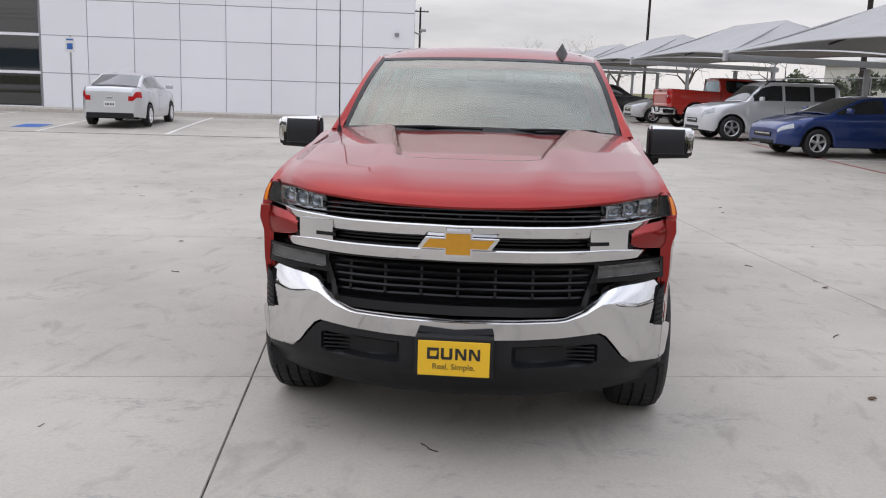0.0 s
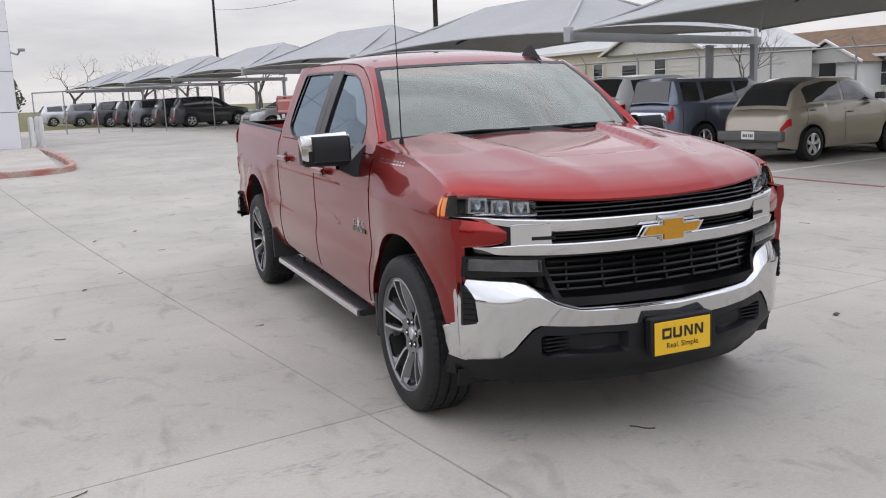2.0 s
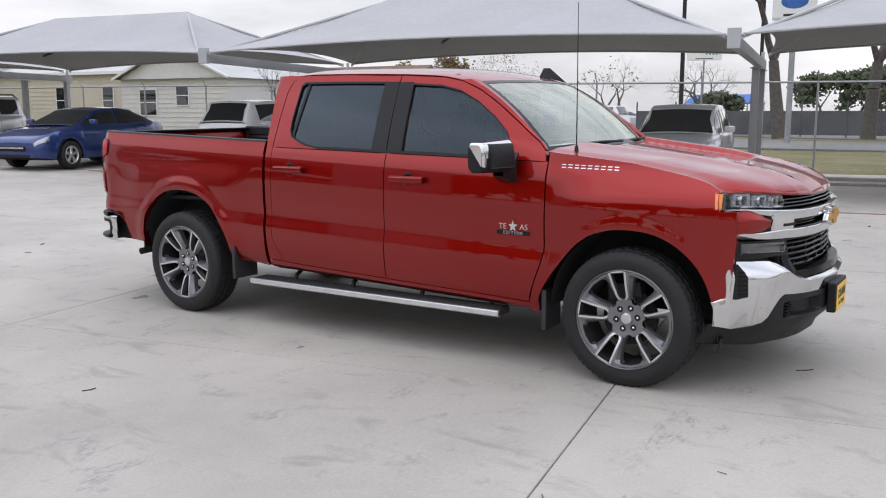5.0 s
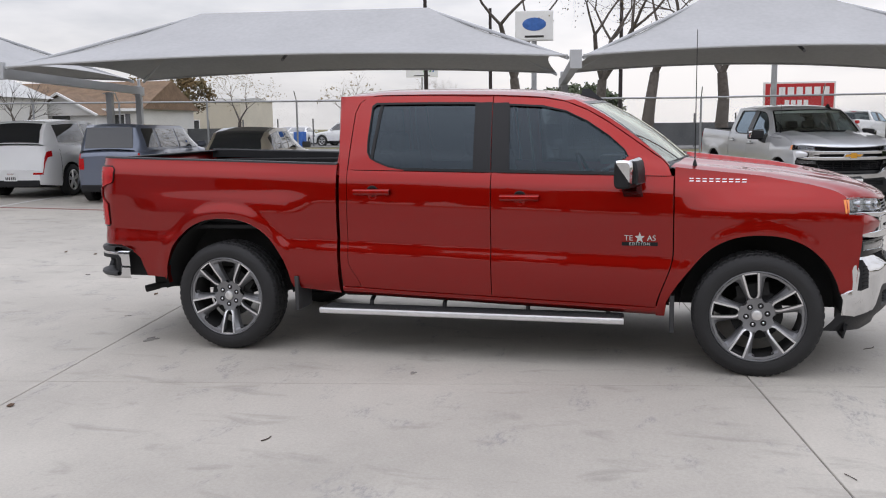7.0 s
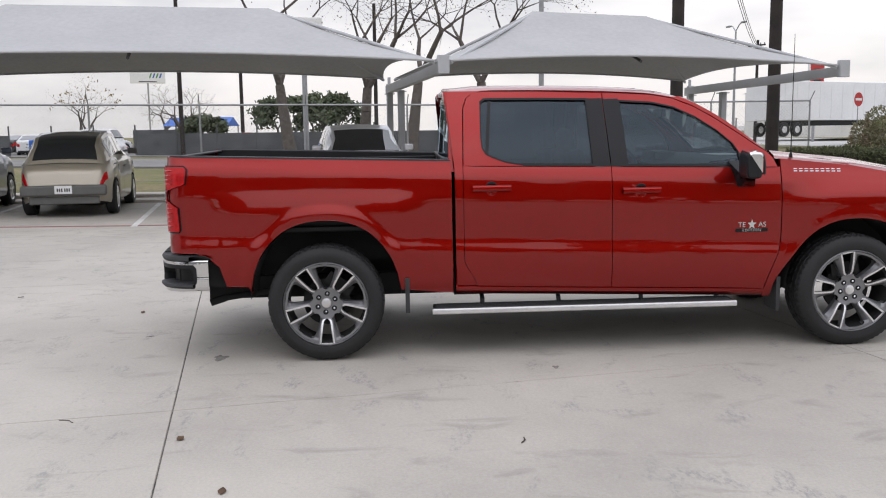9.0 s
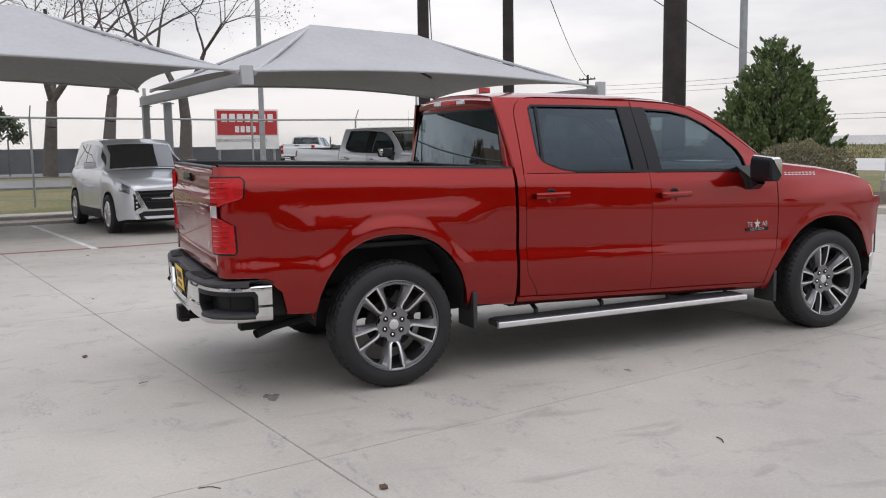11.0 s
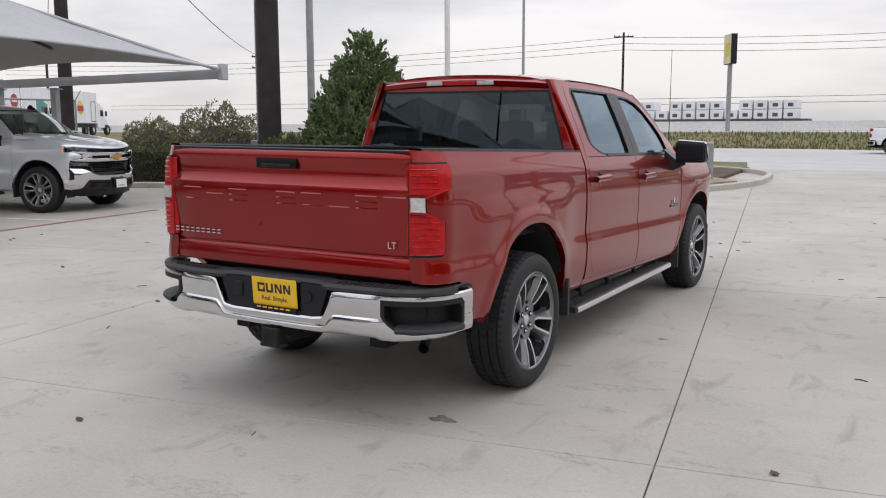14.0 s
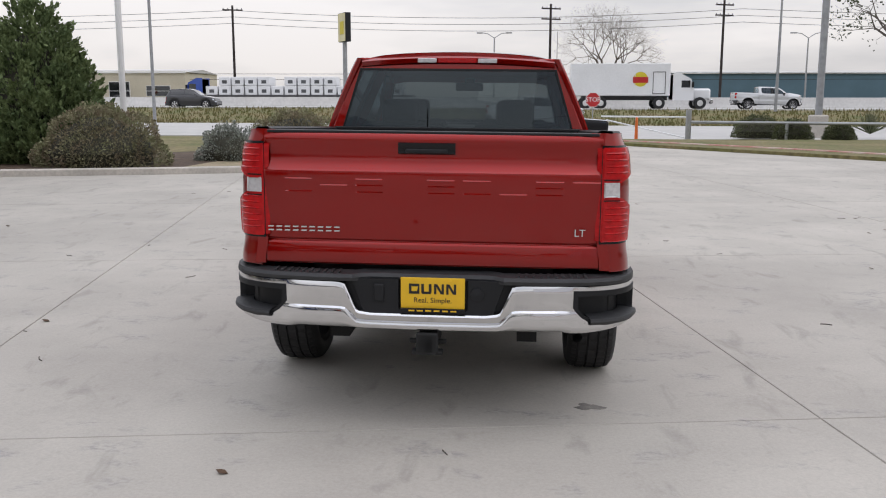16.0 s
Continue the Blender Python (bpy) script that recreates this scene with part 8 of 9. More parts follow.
AUTUMN = mat("brown_autumn_leaves", (0.17, 0.10, 0.035), 0.8, color2=(0.10, 0.085, 0.03), var=0.3, scale=0.9, fine=0.4)
GREEN_LEAF = mat("dark_green_leaves", (0.045, 0.065, 0.028), 0.7, color2=(0.075, 0.09, 0.04), var=0.3, scale=1.5, fine=0.4)
SPARSE = mat("sparse_yellow_leaves", (0.20, 0.15, 0.06), 0.8, var=0.4, scale=2)
branch_tree(pose(59, 41.0, 0.3), 7.4, 0.34, 3, "broad tree with brown autumn leaves", 0.8, 5, 22, AUTUMN, 0.17)
branch_tree(pose(75, 44.0, 0.3), 8.0, 0.26, 4, "bare grey winter tree", 0.6, 6, 1, SPARSE, 0.10)
branch_tree(pose(88, 36.5, 0.3), 8.8, 0.26, 5, "bare grey winter tree", 0.75, 7, 0, None, 0.1, 0.0, (2, 3), 1.05)
branch_tree(pose(62, 27.0, 0.3), 6.0, 0.2, 6, "bare grey winter tree", 0.65, 5, 1, SPARSE, 0.12)
for x, y, h, s, ln in ((45, 9.6, 15, 11, 0.15), (45, 2.6, 15.5, 12, -0.1), (46.5, 5.4, 14.5, 15, 0.05), (45, -1.6, 15, 13, 0.1)):
    branch_tree(pose(x, y, 0.3, 0, 0, s * 40), h, 0.42, s, "tall bare tree with a forked grey trunk", 0.60, 7, 1, SPARSE, 0.06, ln, (2, 3), 1.06)
for x, y, h, s in ((100, 10.6, 7.2, 21), (103, 14.2, 7.8, 22), (99, 17.5, 7.0, 23), (101, 12.2, 7.4, 25), (66, 19, 3.4, 24)):
    branch_tree(pose(x, y, 0.3), h, 0.2, s, "round evergreen tree with dark green leaves", 0.75, 4, 34, GREEN_LEAF, 0.26)
for x, y, h, s in ((84, 27, 7.5, 31), (70, 22, 6.5, 32), (-12.6, -110, 14.5, 33), (-21.5, -42, 10.5, 34), (6, 112, 9, 35), (12, 118, 9, 36), (-2, 125, 9, 37), (19, 105, 8.5, 38), (28, 100, 8, 39), (38, 92, 8, 40)):
    branch_tree(pose(x, y, 0.3), h, 0.30 if s != 33 else 0.42, s, "bare branching winter tree in the distance", 0.8, 6, 0 if s != 34 else 2, GREEN_LEAF, 0.1, 0.0, (2, 3) if s != 33 else (3, 4), 1.16 if s != 33 else 1.06)
for x, y, h, s in ((25, 62, 4.2, 41), (22, 70, 4.5, 42), (28, 75, 5, 43), (34, 66, 4.5, 44), (-10, 96, 6, 45), (-14, 100, 6.5, 46), (30, 84, 5, 47)):
    branch_tree(pose(x, y, 0.1), h, 0.2, s, "dense evergreen tree behind the lot", 0.8, 4, 26, GREEN_LEAF, 0.24)
for k in range(19):
    branch_tree(pose(-41 - 2.5 * (k % 2), -26 + 4.0 * k, 0.1, 0, 0, 50 * k), 9.0 + 2.0 * math.sin(k * 2.1), 0.34, 61 + k, "broad leafy tree along the far edge of the lot", 0.85, 4, 34, GREEN_LEAF, 0.55)
branch_tree(pose(27.0, 29.5, 0.2), 4.8, 0.11, 51, "pruned bare crepe myrtle in front of a house", 0.5, 4, 0, None, 0.1, 0, (3, 4))

CONIFER = mat("juniper_foliage", (0.15, 0.20, 0.075), 0.75, color2=(0.09, 0.135, 0.05), var=0.3, scale=2.2, fine=0.4)
SHRUB = mat("clipped_shrub_leaves", (0.24, 0.25, 0.13), 0.75, color2=(0.22, 0.17, 0.11), var=0.3, scale=3.0, fine=0.5)
SHRUB_GREY = mat("grey_green_shrub_leaves", (0.30, 0.32, 0.27), 0.8, color2=(0.20, 0.22, 0.19), var=0.3, scale=4, fine=0.5)
HEDGE_MAT = mat("hedge_leaves", (0.12, 0.135, 0.055), 0.75, color2=(0.075, 0.09, 0.04), var=0.3, scale=3, fine=0.5)
# colour of the solid cores: painted shade between the leaves
CORE = mat("shrub_core_shade", (0.05, 0.048, 0.032), 0.95, var=0.4, scale=9)


def leafy(name, place, shape_fn, n, leaf, material, label, category, seed, up=0.2, core=None):
    """A dense plant: thousands of small leaves over a core, dark for the shade within. shape_fn(u, v) gives a place and
    an outward way.
    """
    rg = random.Random(seed)
    root = thing(name, place, label, category, "shrubs and hedges")
    s = Shape()
    for _ in range(n):
        c, o = shape_fn(rg)
        d = (o + Vector((rg.gauss(0, 0.5), rg.gauss(0, 0.5), rg.gauss(0, 0.5) + up))).normalized()
        w = d.orthogonal().normalized()
        w = Matrix.Rotation(rg.uniform(0, 6.28), 3, d) @ w
        l = leaf * rg.uniform(0.6, 1.4)
        c = c - o * rg.uniform(0, 0.12)
        s.add([c, c + d * l * 0.5 + w * l * 0.28, c + d * l, c + d * l * 0.5 - w * l * 0.28], [(0, 1, 2, 3)])
    part("foliage", s, material, root, smooth=0, kind="stuff")
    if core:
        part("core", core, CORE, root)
    return root


def dome(rx, ry, rzz, lump=0.06):
    def f(rg):
        a, t = rg.uniform(0, 6.283), math.acos(rg.uniform(-0.15, 1))
        o = Vector((math.sin(t) * math.cos(a), math.sin(t) * math.sin(a), math.cos(t)))
        k = 1 + lump * math.sin(5 * a + 3 * t) + lump * math.sin(9 * t + 2 * a)
        return Vector((o.x * rx * k, o.y * ry * k, max(0.0, 0.12 * rzz + o.z * rzz * 0.92 * k))), o
    return f


def dome_core(rx, ry, rzz):
    s = Shape()
    s.lathe([(-0.02, rx * 0.8), (rzz * 0.3, rx * 0.9), (rzz * 0.7, rx * 0.68), (rzz * 0.93, rx * 0.25), (rzz * 0.95, 0)], 20, "z")
    s.v = [(x, y * ry / rx, z) for x, y, z in s.v]
    return s


def cone(r, h, lobes):
    def f(rg):
        z = h * (1 - math.sqrt(rg.random()) * 0.999)
        a = rg.uniform(0, 6.283)
        t = z / h
        k = r * (min(1.0, (t + 0.08) / 0.18) ** 0.6) * (1 - t ** 1.7) ** 0.95 * (1 + 0.14 * math.sin(lobes * a + 7 * t * 3) + 0.10 * math.sin(17 * t + 3 * a) + rg.gauss(0, 0.05))
        return Vector((k * math.cos(a), k * math.sin(a), z)), Vector((math.cos(a), math.sin(a), 0.75)).normalized()
    return f


def hedge_box(x, y, z):
    def f(rg):
        q = rg.random()
        u, v = rg.uniform(-1, 1), rg.random()
        lump = 0.05 * math.sin(7 * u) + rg.gauss(0, 0.02)
        if q < 0.35:
            return Vector((u * x, rg.uniform(-1, 1) * y, z + lump)), Vector((0, 0, 1))
        s = rg.choice((-1, 1))
        if q < 0.85:
            return Vector((u * x, s * (y + lump), v * z)), Vector((0, s, 0.1))
        return Vector((s * x, u * y, v * z)), Vector((s, 0, 0.1))
    return f


def sprays(r, h, n, seed):
    """Upswept sprays all over an uneven cone; each leaf sits somewhere along one of them."""
    rs, centres = random.Random(seed), []
    for _ in range(n):
        t = 1 - math.sqrt(rs.random())
        a = rs.uniform(0, 6.283)
        k = r * min(1.0, (t + 0.10) / 0.22) ** 0.6 * (1 - t ** 1.8) ** 0.9 * rs.uniform(0.72, 1.08)
        o = Vector((math.cos(a), math.sin(a), rs.uniform(0.5, 1.5))).normalized()
        centres.append((Vector((k * math.cos(a), k * math.sin(a), h * t)), o, rs.uniform(0.25, 0.6)))

    def f(rg):
        c, o, l = rg.choice(centres)
        u = rg.random() ** 0.8
        w = 0.10 * (1.1 - u)
        return c + o * (u - 0.45) * l + Vector((rg.gauss(0, w), rg.gauss(0, w), rg.gauss(0, w))), o
    return f


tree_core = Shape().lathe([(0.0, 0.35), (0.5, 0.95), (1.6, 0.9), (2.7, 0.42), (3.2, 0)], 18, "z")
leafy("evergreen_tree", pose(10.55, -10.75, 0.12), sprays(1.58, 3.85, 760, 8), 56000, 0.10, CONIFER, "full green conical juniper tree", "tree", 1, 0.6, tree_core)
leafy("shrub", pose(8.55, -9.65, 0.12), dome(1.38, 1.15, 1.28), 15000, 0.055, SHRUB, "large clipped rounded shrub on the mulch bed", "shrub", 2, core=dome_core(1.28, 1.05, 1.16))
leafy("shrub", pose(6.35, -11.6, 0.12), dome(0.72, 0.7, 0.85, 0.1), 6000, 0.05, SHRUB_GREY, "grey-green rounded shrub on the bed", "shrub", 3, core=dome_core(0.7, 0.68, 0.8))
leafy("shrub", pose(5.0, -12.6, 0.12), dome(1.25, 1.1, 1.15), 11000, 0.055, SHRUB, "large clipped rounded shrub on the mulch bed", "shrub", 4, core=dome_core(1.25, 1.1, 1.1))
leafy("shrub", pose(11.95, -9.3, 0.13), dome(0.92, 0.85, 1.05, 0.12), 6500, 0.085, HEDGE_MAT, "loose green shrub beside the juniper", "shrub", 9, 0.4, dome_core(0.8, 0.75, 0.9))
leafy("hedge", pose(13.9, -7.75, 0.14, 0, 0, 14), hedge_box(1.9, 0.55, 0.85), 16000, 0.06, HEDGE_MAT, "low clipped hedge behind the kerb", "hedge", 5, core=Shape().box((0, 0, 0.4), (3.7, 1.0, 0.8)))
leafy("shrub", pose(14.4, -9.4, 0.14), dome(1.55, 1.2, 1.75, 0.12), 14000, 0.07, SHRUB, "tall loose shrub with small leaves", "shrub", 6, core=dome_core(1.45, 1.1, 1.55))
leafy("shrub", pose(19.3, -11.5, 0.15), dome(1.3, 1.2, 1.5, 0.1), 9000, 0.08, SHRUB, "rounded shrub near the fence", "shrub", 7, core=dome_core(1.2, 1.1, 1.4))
for x, y, r, h, s in ((-11.6, -27.8, 0.75, 0.75, 11), (-13.2, -27.2, 0.6, 0.62, 12), (-10.6, -29.4, 1.0, 0.9, 13)):
    leafy("shrub", pose(x, y, 0.1), dome(r, r * 0.9, h), 4500, 0.06, HEDGE_MAT, "small clipped shrub on the traffic island", "shrub", s, core=dome_core(r, r * 0.9, h * 0.95))
YUCCA = mat("yucca_blades", (0.12, 0.14, 0.07), 0.7, var=0.3, scale=3)
yu = Shape()
rg = random.Random(9)
for _ in range(160):
    a, t = rg.uniform(0, 6.28), rg.uniform(0.1, 1.2)
    d = Vector((math.sin(t) * math.cos(a), math.sin(t) * math.sin(a), math.cos(t)))
    w = d.orthogonal().normalized() * 0.03
    yu.add([-w, w, d * rg.uniform(0.8, 1.3)], [(0, 1, 2)])
solo("yucca", yu.moved(Matrix.Translation((-15.6, -30.4, 0.25))), YUCCA, "spiky yucca clump on the traffic island", "shrub", smooth=0)
tuft = Shape()
rg = random.Random(10)
for _ in range(9000):
    x, y = rg.uniform(-60, 60), rg.uniform(-63, -51.5)
    h = rg.uniform(0.1, 0.35)
    z = ground_h(x, y)
    tuft.add([(x - 0.05, y, z), (x + 0.05, y, z), (x + rg.uniform(-0.1, 0.1), y, z + h)], [(0, 1, 2)])
solo("verge_grass", tuft, GRASS, "tufts of dry grass on the road verge", "grass", kind="stuff", smooth=0)

# ---- houses and buildings beyond the fence ----
SIDING = mat("white_siding", (0.62, 0.61, 0.57), 0.7, var=0.08, scale=0.6, fine=0.08)
CREAM = mat("cream_siding", (0.58, 0.53, 0.42), 0.75, var=0.1, scale=0.5, fine=0.08)
SHINGLE = mat("brown_shingles", (0.22, 0.14, 0.085), 0.9, var=0.3, scale=2, fine=0.4, bump=0.5, bump_scale=20)
METAL_ROOF = mat("pale_metal_roof", (0.5, 0.5, 0.48), 0.5, 0.3, var=0.1, scale=1)
FRAME_W = mat("white_window_frame", (0.72, 0.72, 0.70), 0.6)
SHUTTER = mat("grey_shutter", (0.12, 0.12, 0.125), 0.7)


def house(place, w, d, h, ridge, wall_mat, roof_mat, label, windows=(), gable_front=False, over=0.35):
    """A storey with a gable roof; its long front looks to -y in its own axes."""
    root = thing("house", place, label, "house", "houses")
    part("wall", Shape().box((0, d / 2, h / 2), (w, d, h)), wall_mat, root)
    s = Shape()
    if gable_front:
        s.add([(-w / 2 - over, -over, h - 0.1), (0, -over, h + ridge), (w / 2 + over, -over, h - 0.1), (-w / 2 - over, d + over, h - 0.1), (0, d + over, h + ridge), (w / 2 + over, d + over, h - 0.1)],
              [(0, 1, 4, 3), (1, 2, 5, 4), (0, 3, 5, 2)])
        part("gable", Shape().add([(-w / 2, -0.01, h), (0, -0.01, h + ridge - 0.12), (w / 2, -0.01, h)], [(0, 1, 2)]), wall_mat, root)
        for sg in (-1, 1):
            part("barge_board", Shape().tube((sg * (w / 2 + over), -over - 0.02, h - 0.1), (0, -over - 0.02, h + ridge), 0.09, n=4), FRAME_W, root)
    else:
        s.add([(-w / 2 - over, -over, h - 0.1), (w / 2 + over, -over, h - 0.1), (w / 2 + over, d / 2, h + ridge), (-w / 2 - over, d / 2, h + ridge), (-w / 2 - over, d + over, h - 0.1), (w / 2 + over, d + over, h - 0.1)],
              [(0, 1, 2, 3), (3, 2, 5, 4), (0, 3, 4), (1, 5, 2)])
        part("eave_board", Shape().box((0, -over, h - 0.13), (w + 2 * over, 0.06, 0.18)), FRAME_W, root)
    part("roof", s, roof_mat, root, smooth=0)
    n = int(h / 0.28)
    for k in range(1, n):
        part("siding_lap", Shape().box((0, -0.012, k * 0.28), (w - 0.02, 0.03, 0.025)), wall_mat, root)
    for x, z, ww, hh, sh in windows:
        wnd = part("window", Shape().box((x, -0.03, z), (ww + 0.14, 0.06, hh + 0.14)), FRAME_W, root)
        part("pane", Shape().box((x, -0.07, z), (ww, 0.02, hh)), GLASS_DARK, wnd)
        part("sash", Shape().box((x, -0.085, z), (ww, 0.02, 0.05)), FRAME_W, wnd)
        if sh:
            for sg in (-1, 1):
                part("shutter", Shape().box((x + sg * (ww / 2 + 0.25), -0.05, z), (0.32, 0.05, hh + 0.1)), SHUTTER, root)
    return root


def facing(x, y, rz, z=0.2):
    return pose(x, y, z, 0, 0, rz)


house(facing(31, 57, -84), 20, 8, 4.1, 1.0, CREAM, METAL_ROOF, "long cream house with a low metal roof", ((-5, 2.2, 0.9, 1.7, False), (3, 2.2, 0.9, 1.7, False), (7.5, 2.2, 0.9, 1.7, False)))
house(facing(30.5, 41.6, -84), 8.6, 9, 3.5, 1.9, SIDING, METAL_ROOF, "white clapboard house with a front gable", ((-2.0, 2.0, 1.3, 1.5, False), (0.8, 2.4, 0.9, 1.1, False)), True)
house(facing(43.0, 44.5, -84), 20, 8, 2.9, 1.9, SIDING, SHINGLE, "white house with a brown shingle roof and dark shutters", ((-6.5, 1.7, 1.3, 1.4, True), (-2.2, 1.8, 1.3, 1.4, True), (3.2, 1.7, 1.6, 1.5, True), (8.2, 1.7, 1.4, 1.5, True)))
house(facing(41.6, 38.6, -84), 4.6, 3, 2.5, 1.3, FRAME_W, SHINGLE, "small gabled porch of a white house", ((0, 1.5, 1.2, 1.8, False),), True)
house(facing(76, 55, -80), 20, 12, 4.6, 0.3, CREAM, METAL_ROOF, "large cream metal warehouse", ((-6, 1.5, 3.2, 2.6, False), (-1, 1.5, 3.2, 2.6, False), (5, 1.4, 1.0, 2.0, False)), False, 0.1)
house(facing(27, 70, -84), 16, 8, 4.5, 0.6, SIDING, METAL_ROOF, "white flat-roofed building behind the canopies")
house(facing(48, -100, 180, 0.9), 15, 12, 4.4, 0.4, CREAM, METAL_ROOF, "beige commercial building across the highway", ((-5, 2.0, 2.6, 2.2, False), (-1, 2.0, 2.6, 2.2, False), (4, 2.0, 3.0, 1.2, False)), False, 0.2)
house(facing(-44, -125, 180, 0.9), 40, 16, 5.0, 0.4, mat("teal_metal_wall", (0.09, 0.17, 0.22), 0.6, var=0.15, scale=0.3), METAL_ROOF, "low blue-grey warehouse across the highway")
house(facing(-14, -112, 180, 0.9), 12, 8, 3.6, 0.3, SIDING, METAL_ROOF, "low white sales building across the highway", ((0, 1.8, 3, 1.6, False),))
house(facing(90, -55, -60, 0.5), 30, 12, 5.0, 0.4, SIDING, METAL_ROOF, "pale warehouse across the side road")
shed = thing("blue_tent", pose(75, 21.2, -0.3), "blue tarpaulin shelter with a screened front", "shelter")
BLUE_TARP = mat("blue_tarpaulin", (0.02, 0.12, 0.45), 0.6, var=0.15, scale=1)
part("tarp_roof", Shape().add([(-3, -2.8, 2.7), (3, -2.8, 2.7), (0, -2.8, 3.5), (-3, 2.8, 2.7), (3, 2.8, 2.7), (0, 2.8, 3.5)], [(0, 2, 5, 3), (2, 1, 4, 5), (0, 1, 2), (3, 5, 4)]), BLUE_TARP, shed, smooth=0)
part("tarp_screen", Shape().box((-2.9, 3.4, 1.4), (0.1, 4, 2.0)), FENCE_DARK, shed)
for x in (-2.8, 2.8):
    for y in (-2.7, 2.7):
        part("pole", Shape().tube((x, y, 0), (x, y, 2.7), 0.06, n=8), GALV, shed)
solo("waste_bin", Shape().box((51, 26.5, 0.85), (0.7, 0.7, 1.1)), BLUE_TARP, "blue plastic waste bin by the yard fence", "bin", bevel=0.05)

# ---- traffic on the highway and the road ----
TRAILER = mat("white_trailer_skin", (0.74, 0.75, 0.76), 0.45, var=0.06, scale=0.5, fine=0.04)
TEAL = mat("teal_cab_paint", (0.03, 0.26, 0.25), 0.35, 0.1, 0.8)
CAB_BLUE = mat("blue_cab_paint", (0.01, 0.06, 0.32), 0.35, 0.1, 0.8)
CAB_WHITE = mat("white_cab_paint", (0.72, 0.73, 0.74), 0.35, 0.0, 0.8)


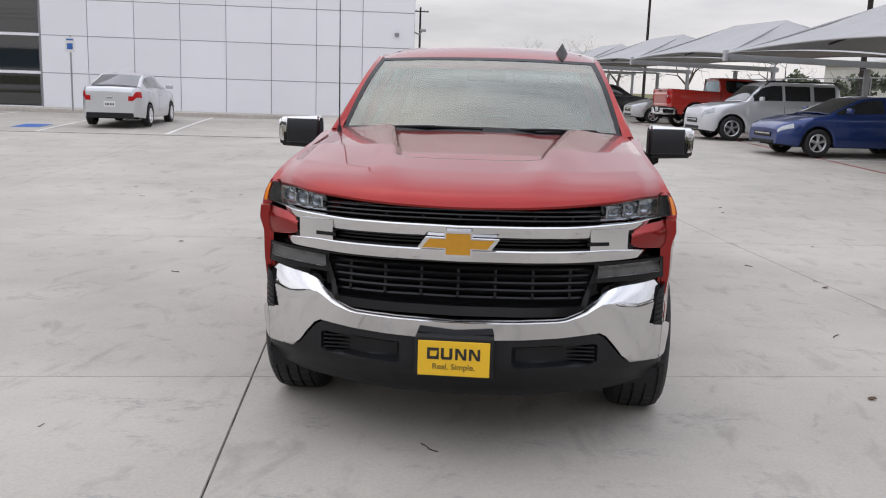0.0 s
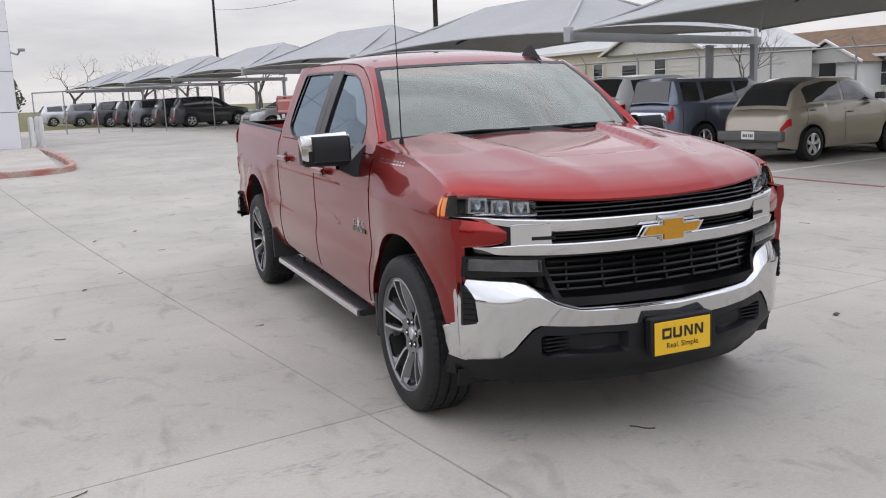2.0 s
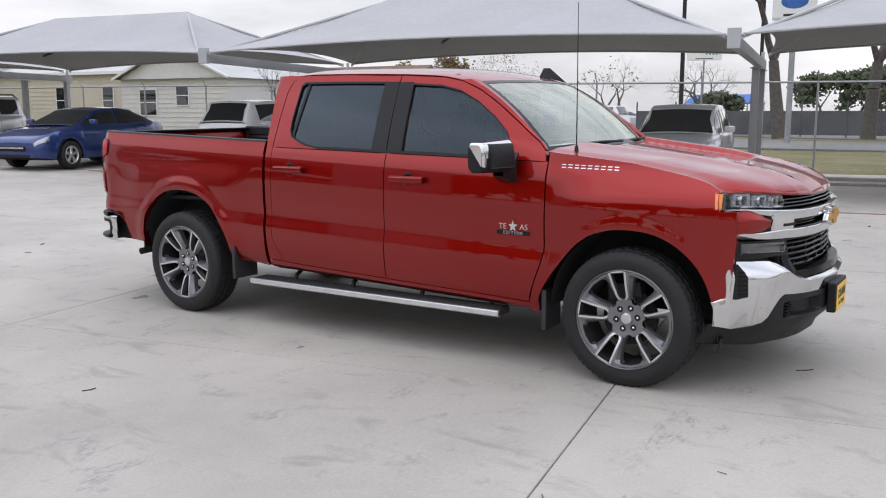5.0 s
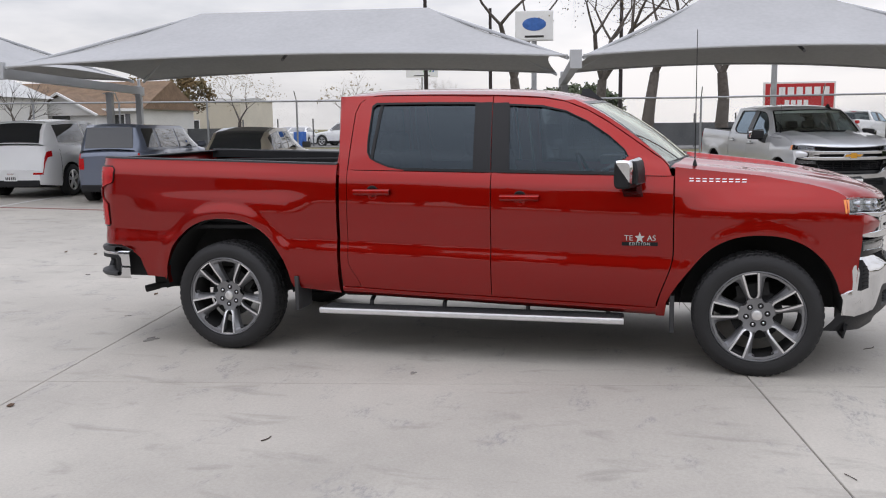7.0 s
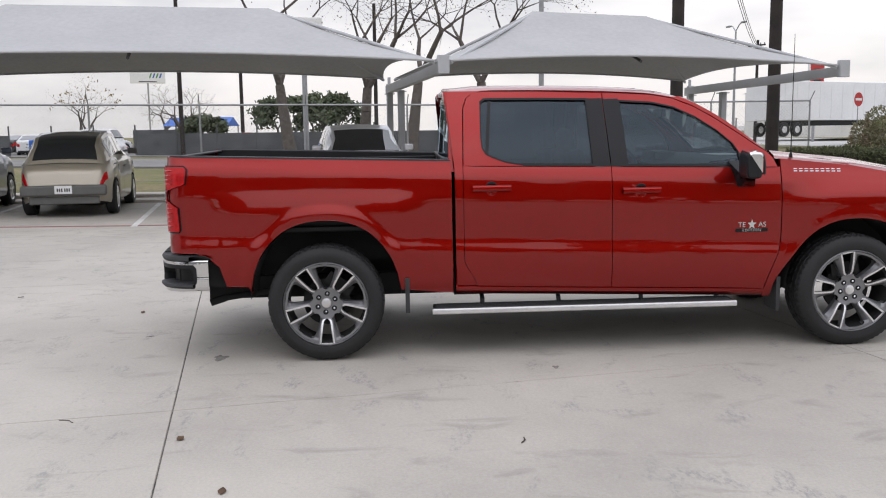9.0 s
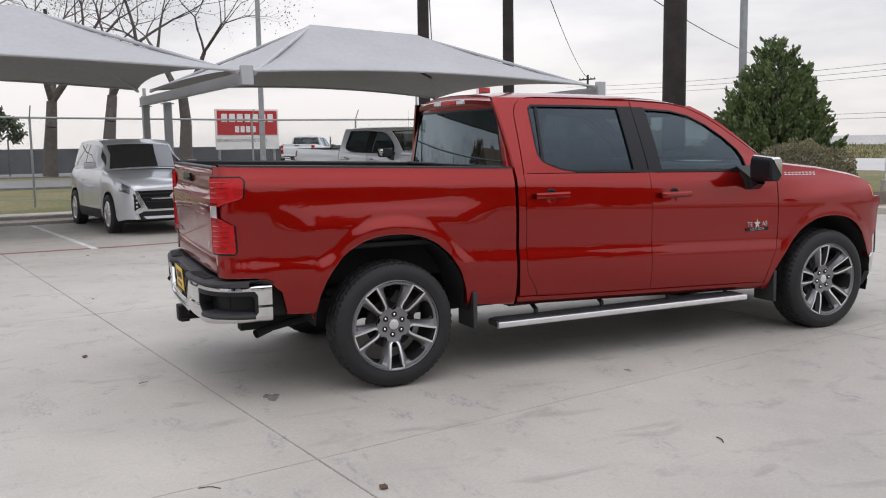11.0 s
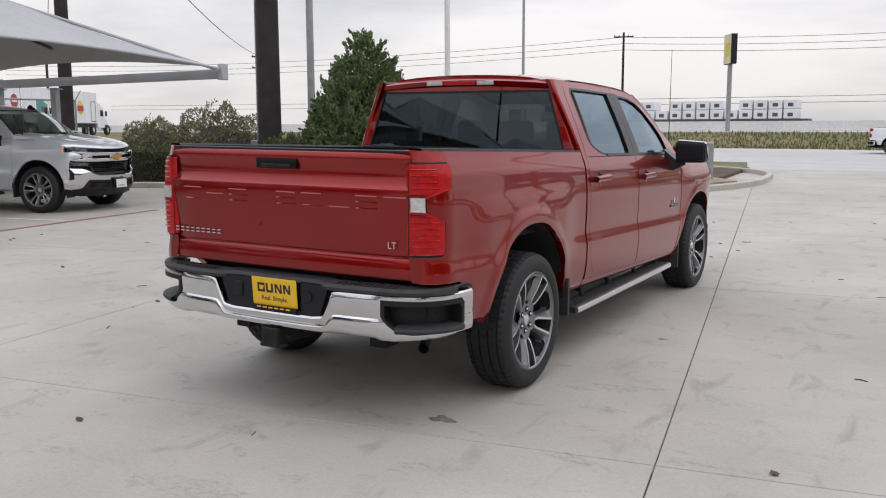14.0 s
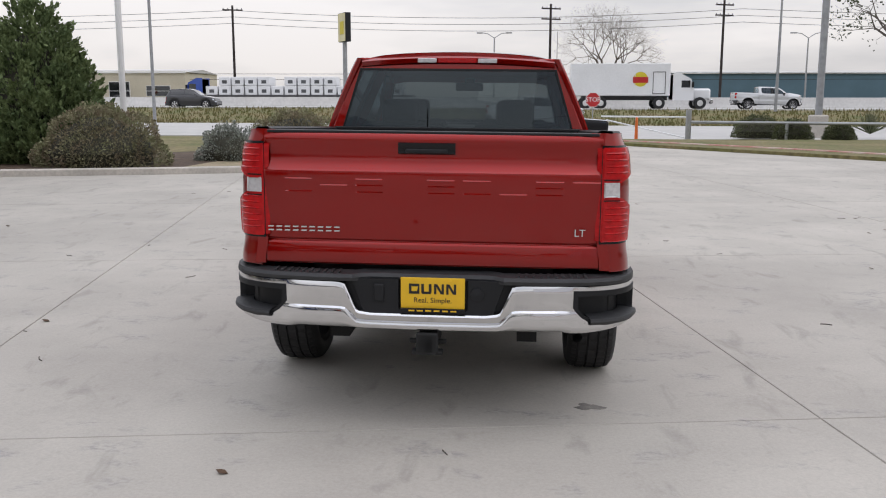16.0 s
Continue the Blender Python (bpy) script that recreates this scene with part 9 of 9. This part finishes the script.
def lorry(place, box_l, box_h, cab, label, badge=None, stacked=False):
    """A lorry, front to -y: its box or load, cab, hood and wheels."""
    root = thing("lorry", place, label, "lorry", "parked and passing vehicles")
    if not stacked:
        part("cargo_box", Shape().box((0, box_l / 2, 1.15 + box_h / 2), (2.5, box_l, box_h)), TRAILER, root, bevel=0.04)
        for k in range(int(box_l / 1.2)):
            for s in (-1, 1):
                part("box_rib", Shape().box((s * 1.255, 0.6 + 1.2 * k, 1.15 + box_h / 2), (0.02, 0.04, box_h - 0.1)), TRAILER, root)
        part("side_skirt", Shape().box((0, box_l * 0.45, 0.95), (2.3, box_l * 0.85, 0.35)), DARK_VOID, root)
    else:
        part("flat_bed", Shape().box((0, box_l / 2, 1.2), (2.5, box_l, 0.2)), STEEL, root)
        for i in range(int(box_l / 1.4)):
            for k in range(2 if (i * 7) % 5 else 1):
                part("wrapped_pack", Shape().box((0, 0.75 + 1.4 * i, 1.75 + 0.95 * k), (2.4, 1.25, 0.9)), TRAILER, root, bevel=0.05)
                for s in (-1, 1):
                    part("pack_mark", Shape().box((s * 1.205, 0.75 + 1.4 * i, 1.7 + 0.95 * k), (0.01, 0.5, 0.35)), FENCE_DARK, root)
    part("cab", Shape().grid([[(x * 1.12, y, z) for y, z in ((-0.3, 0.8), (-0.3, 3.0), (-0.9, 3.0), (-1.75, 2.55), (-2.0, 1.75), (-2.0, 0.8))] for x in (-1, -0.96, 0.96, 1)]).slab([(-0.3, 0.8), (-0.3, 3.0), (-0.9, 3.0), (-1.75, 2.55), (-2.0, 1.75), (-2.0, 0.8)], lambda a, b, d: (1.12 - d, a, b), 2.24), cab, root, bevel=0.05)
    part("hood", Shape().box((0, -2.75, 1.3), (1.7, 1.6, 0.95)), cab, root, bevel=0.18)
    part("bumper", Shape().box((0, -3.6, 0.65), (2.3, 0.2, 0.4)), CHROME, root, bevel=0.04)
    part("windshield", Shape().add([(-1.0, -1.80, 2.50), (1.0, -1.80, 2.50), (1.0, -2.03, 1.80), (-1.0, -2.03, 1.80)], [(0, 1, 2, 3)]), GLASS_DARK, root)
    for s in (-1, 1):
        part("side_window", Shape().box((s * 1.125, -1.35, 2.15), (0.02, 0.75, 0.6)), GLASS_DARK, root)
        part("mirror", Shape().box((s * 1.35, -1.9, 2.1), (0.12, 0.2, 0.5)), BLACK_PLASTIC, root)
        for y in (-2.6, 0.9, box_l - 2.6, box_l - 1.3):
            part("wheel", Shape().lathe([(-0.15, 0.26), (-0.15, 0.48), (-0.1, 0.52), (0.1, 0.52), (0.15, 0.48), (0.15, 0.26)], 24, "x", (s * 1.08, y, 0.52)), RUBBER, root)
            part("wheel_rim", Shape().lathe([(-0.12, 0.0), (-0.14, 0.1), (-0.12, 0.27), (0.12, 0.27), (0.14, 0.1), (0.12, 0.0)], 20, "x", (s * 1.08, y, 0.52)), ALU, root)
    if badge:
        for s in (-1, 1):
            part("badge_disc", Shape().lathe([(0, 0.0), (0.01, 0.62), (0, 0.63)], 28, "x", (s * 1.27, box_l * 0.30, 2.55)), badge[0], root, "yellow round trade mark shape")
            part("badge_band", Shape().box((s * 1.285, box_l * 0.30, 2.5), (0.01, 1.3, 0.5)), badge[1], root, "red band of a trade mark", bevel=0.004)
            part("side_door", Shape().ring([(0.4, 1.3), (1.5, 1.3), (1.5, 3.2), (0.4, 3.2)], [(0.46, 1.36), (1.44, 1.36), (1.44, 3.14), (0.46, 3.14)], lambda a, b, d: (s * (1.262 + d), a, b), 0.01), STEEL, root)
    return root


HWY = 0.98
lorry(pose(-13.8, -71, HWY, 0, 0, -90), 8.5, 2.75, CAB_WHITE, "white box lorry with a round yellow and red mark", (SIGN_YELLOW, SIGN_RED))
car("black sport utility on the highway", pose(28, -68.5, HWY, 0, 0, -90), "dark", 4.7, 1.9, 2.8, 0.95, SUV_TOP, SUV_ROOF, 0.37)
lorry(pose(32.0, -84, HWY, 0, 0, 90), 22.0, 2.0, CAB_BLUE, "blue lorry hauling wrapped white bundles", None, True)
lorry(pose(62, -36, 0.9, 0, 0, 25), 15.0, 2.8, TEAL, "teal lorry with a white trailer")
lorry(pose(70, -48, 0.9, 0, 0, 30), 13.0, 2.9, CAB_WHITE, "white trailer lorry with a yellow mark", (SIGN_YELLOW, SIGN_RED))
second_pickup(pose(-3.6, -44.0, 0.02, 0, 0, -90), PAINTS["white"], "white crew-cab pickup truck on the frontage road")
second_pickup(pose(-24, -70, HWY, 0, 0, -90), PAINTS["pale_silver"], "pale silver pickup truck on the highway")
second_pickup(pose(46, -9.5, 0.3, 0, 0, 60), PAINTS["white"], "white pickup truck beyond the fence")
car("white sport utility on the far road", pose(66, -22, 0.5, 0, 0, 40), "white", 4.8, 1.9, 2.8, 0.95, SUV_TOP, SUV_ROOF, 0.37, category="car")
car("grey sport utility on the highway", pose(-48, -70, HWY, 0, 0, -90), "grey", 4.6, 1.85, 2.7, 0.93, SUV_TOP, SUV_ROOF, 0.36)
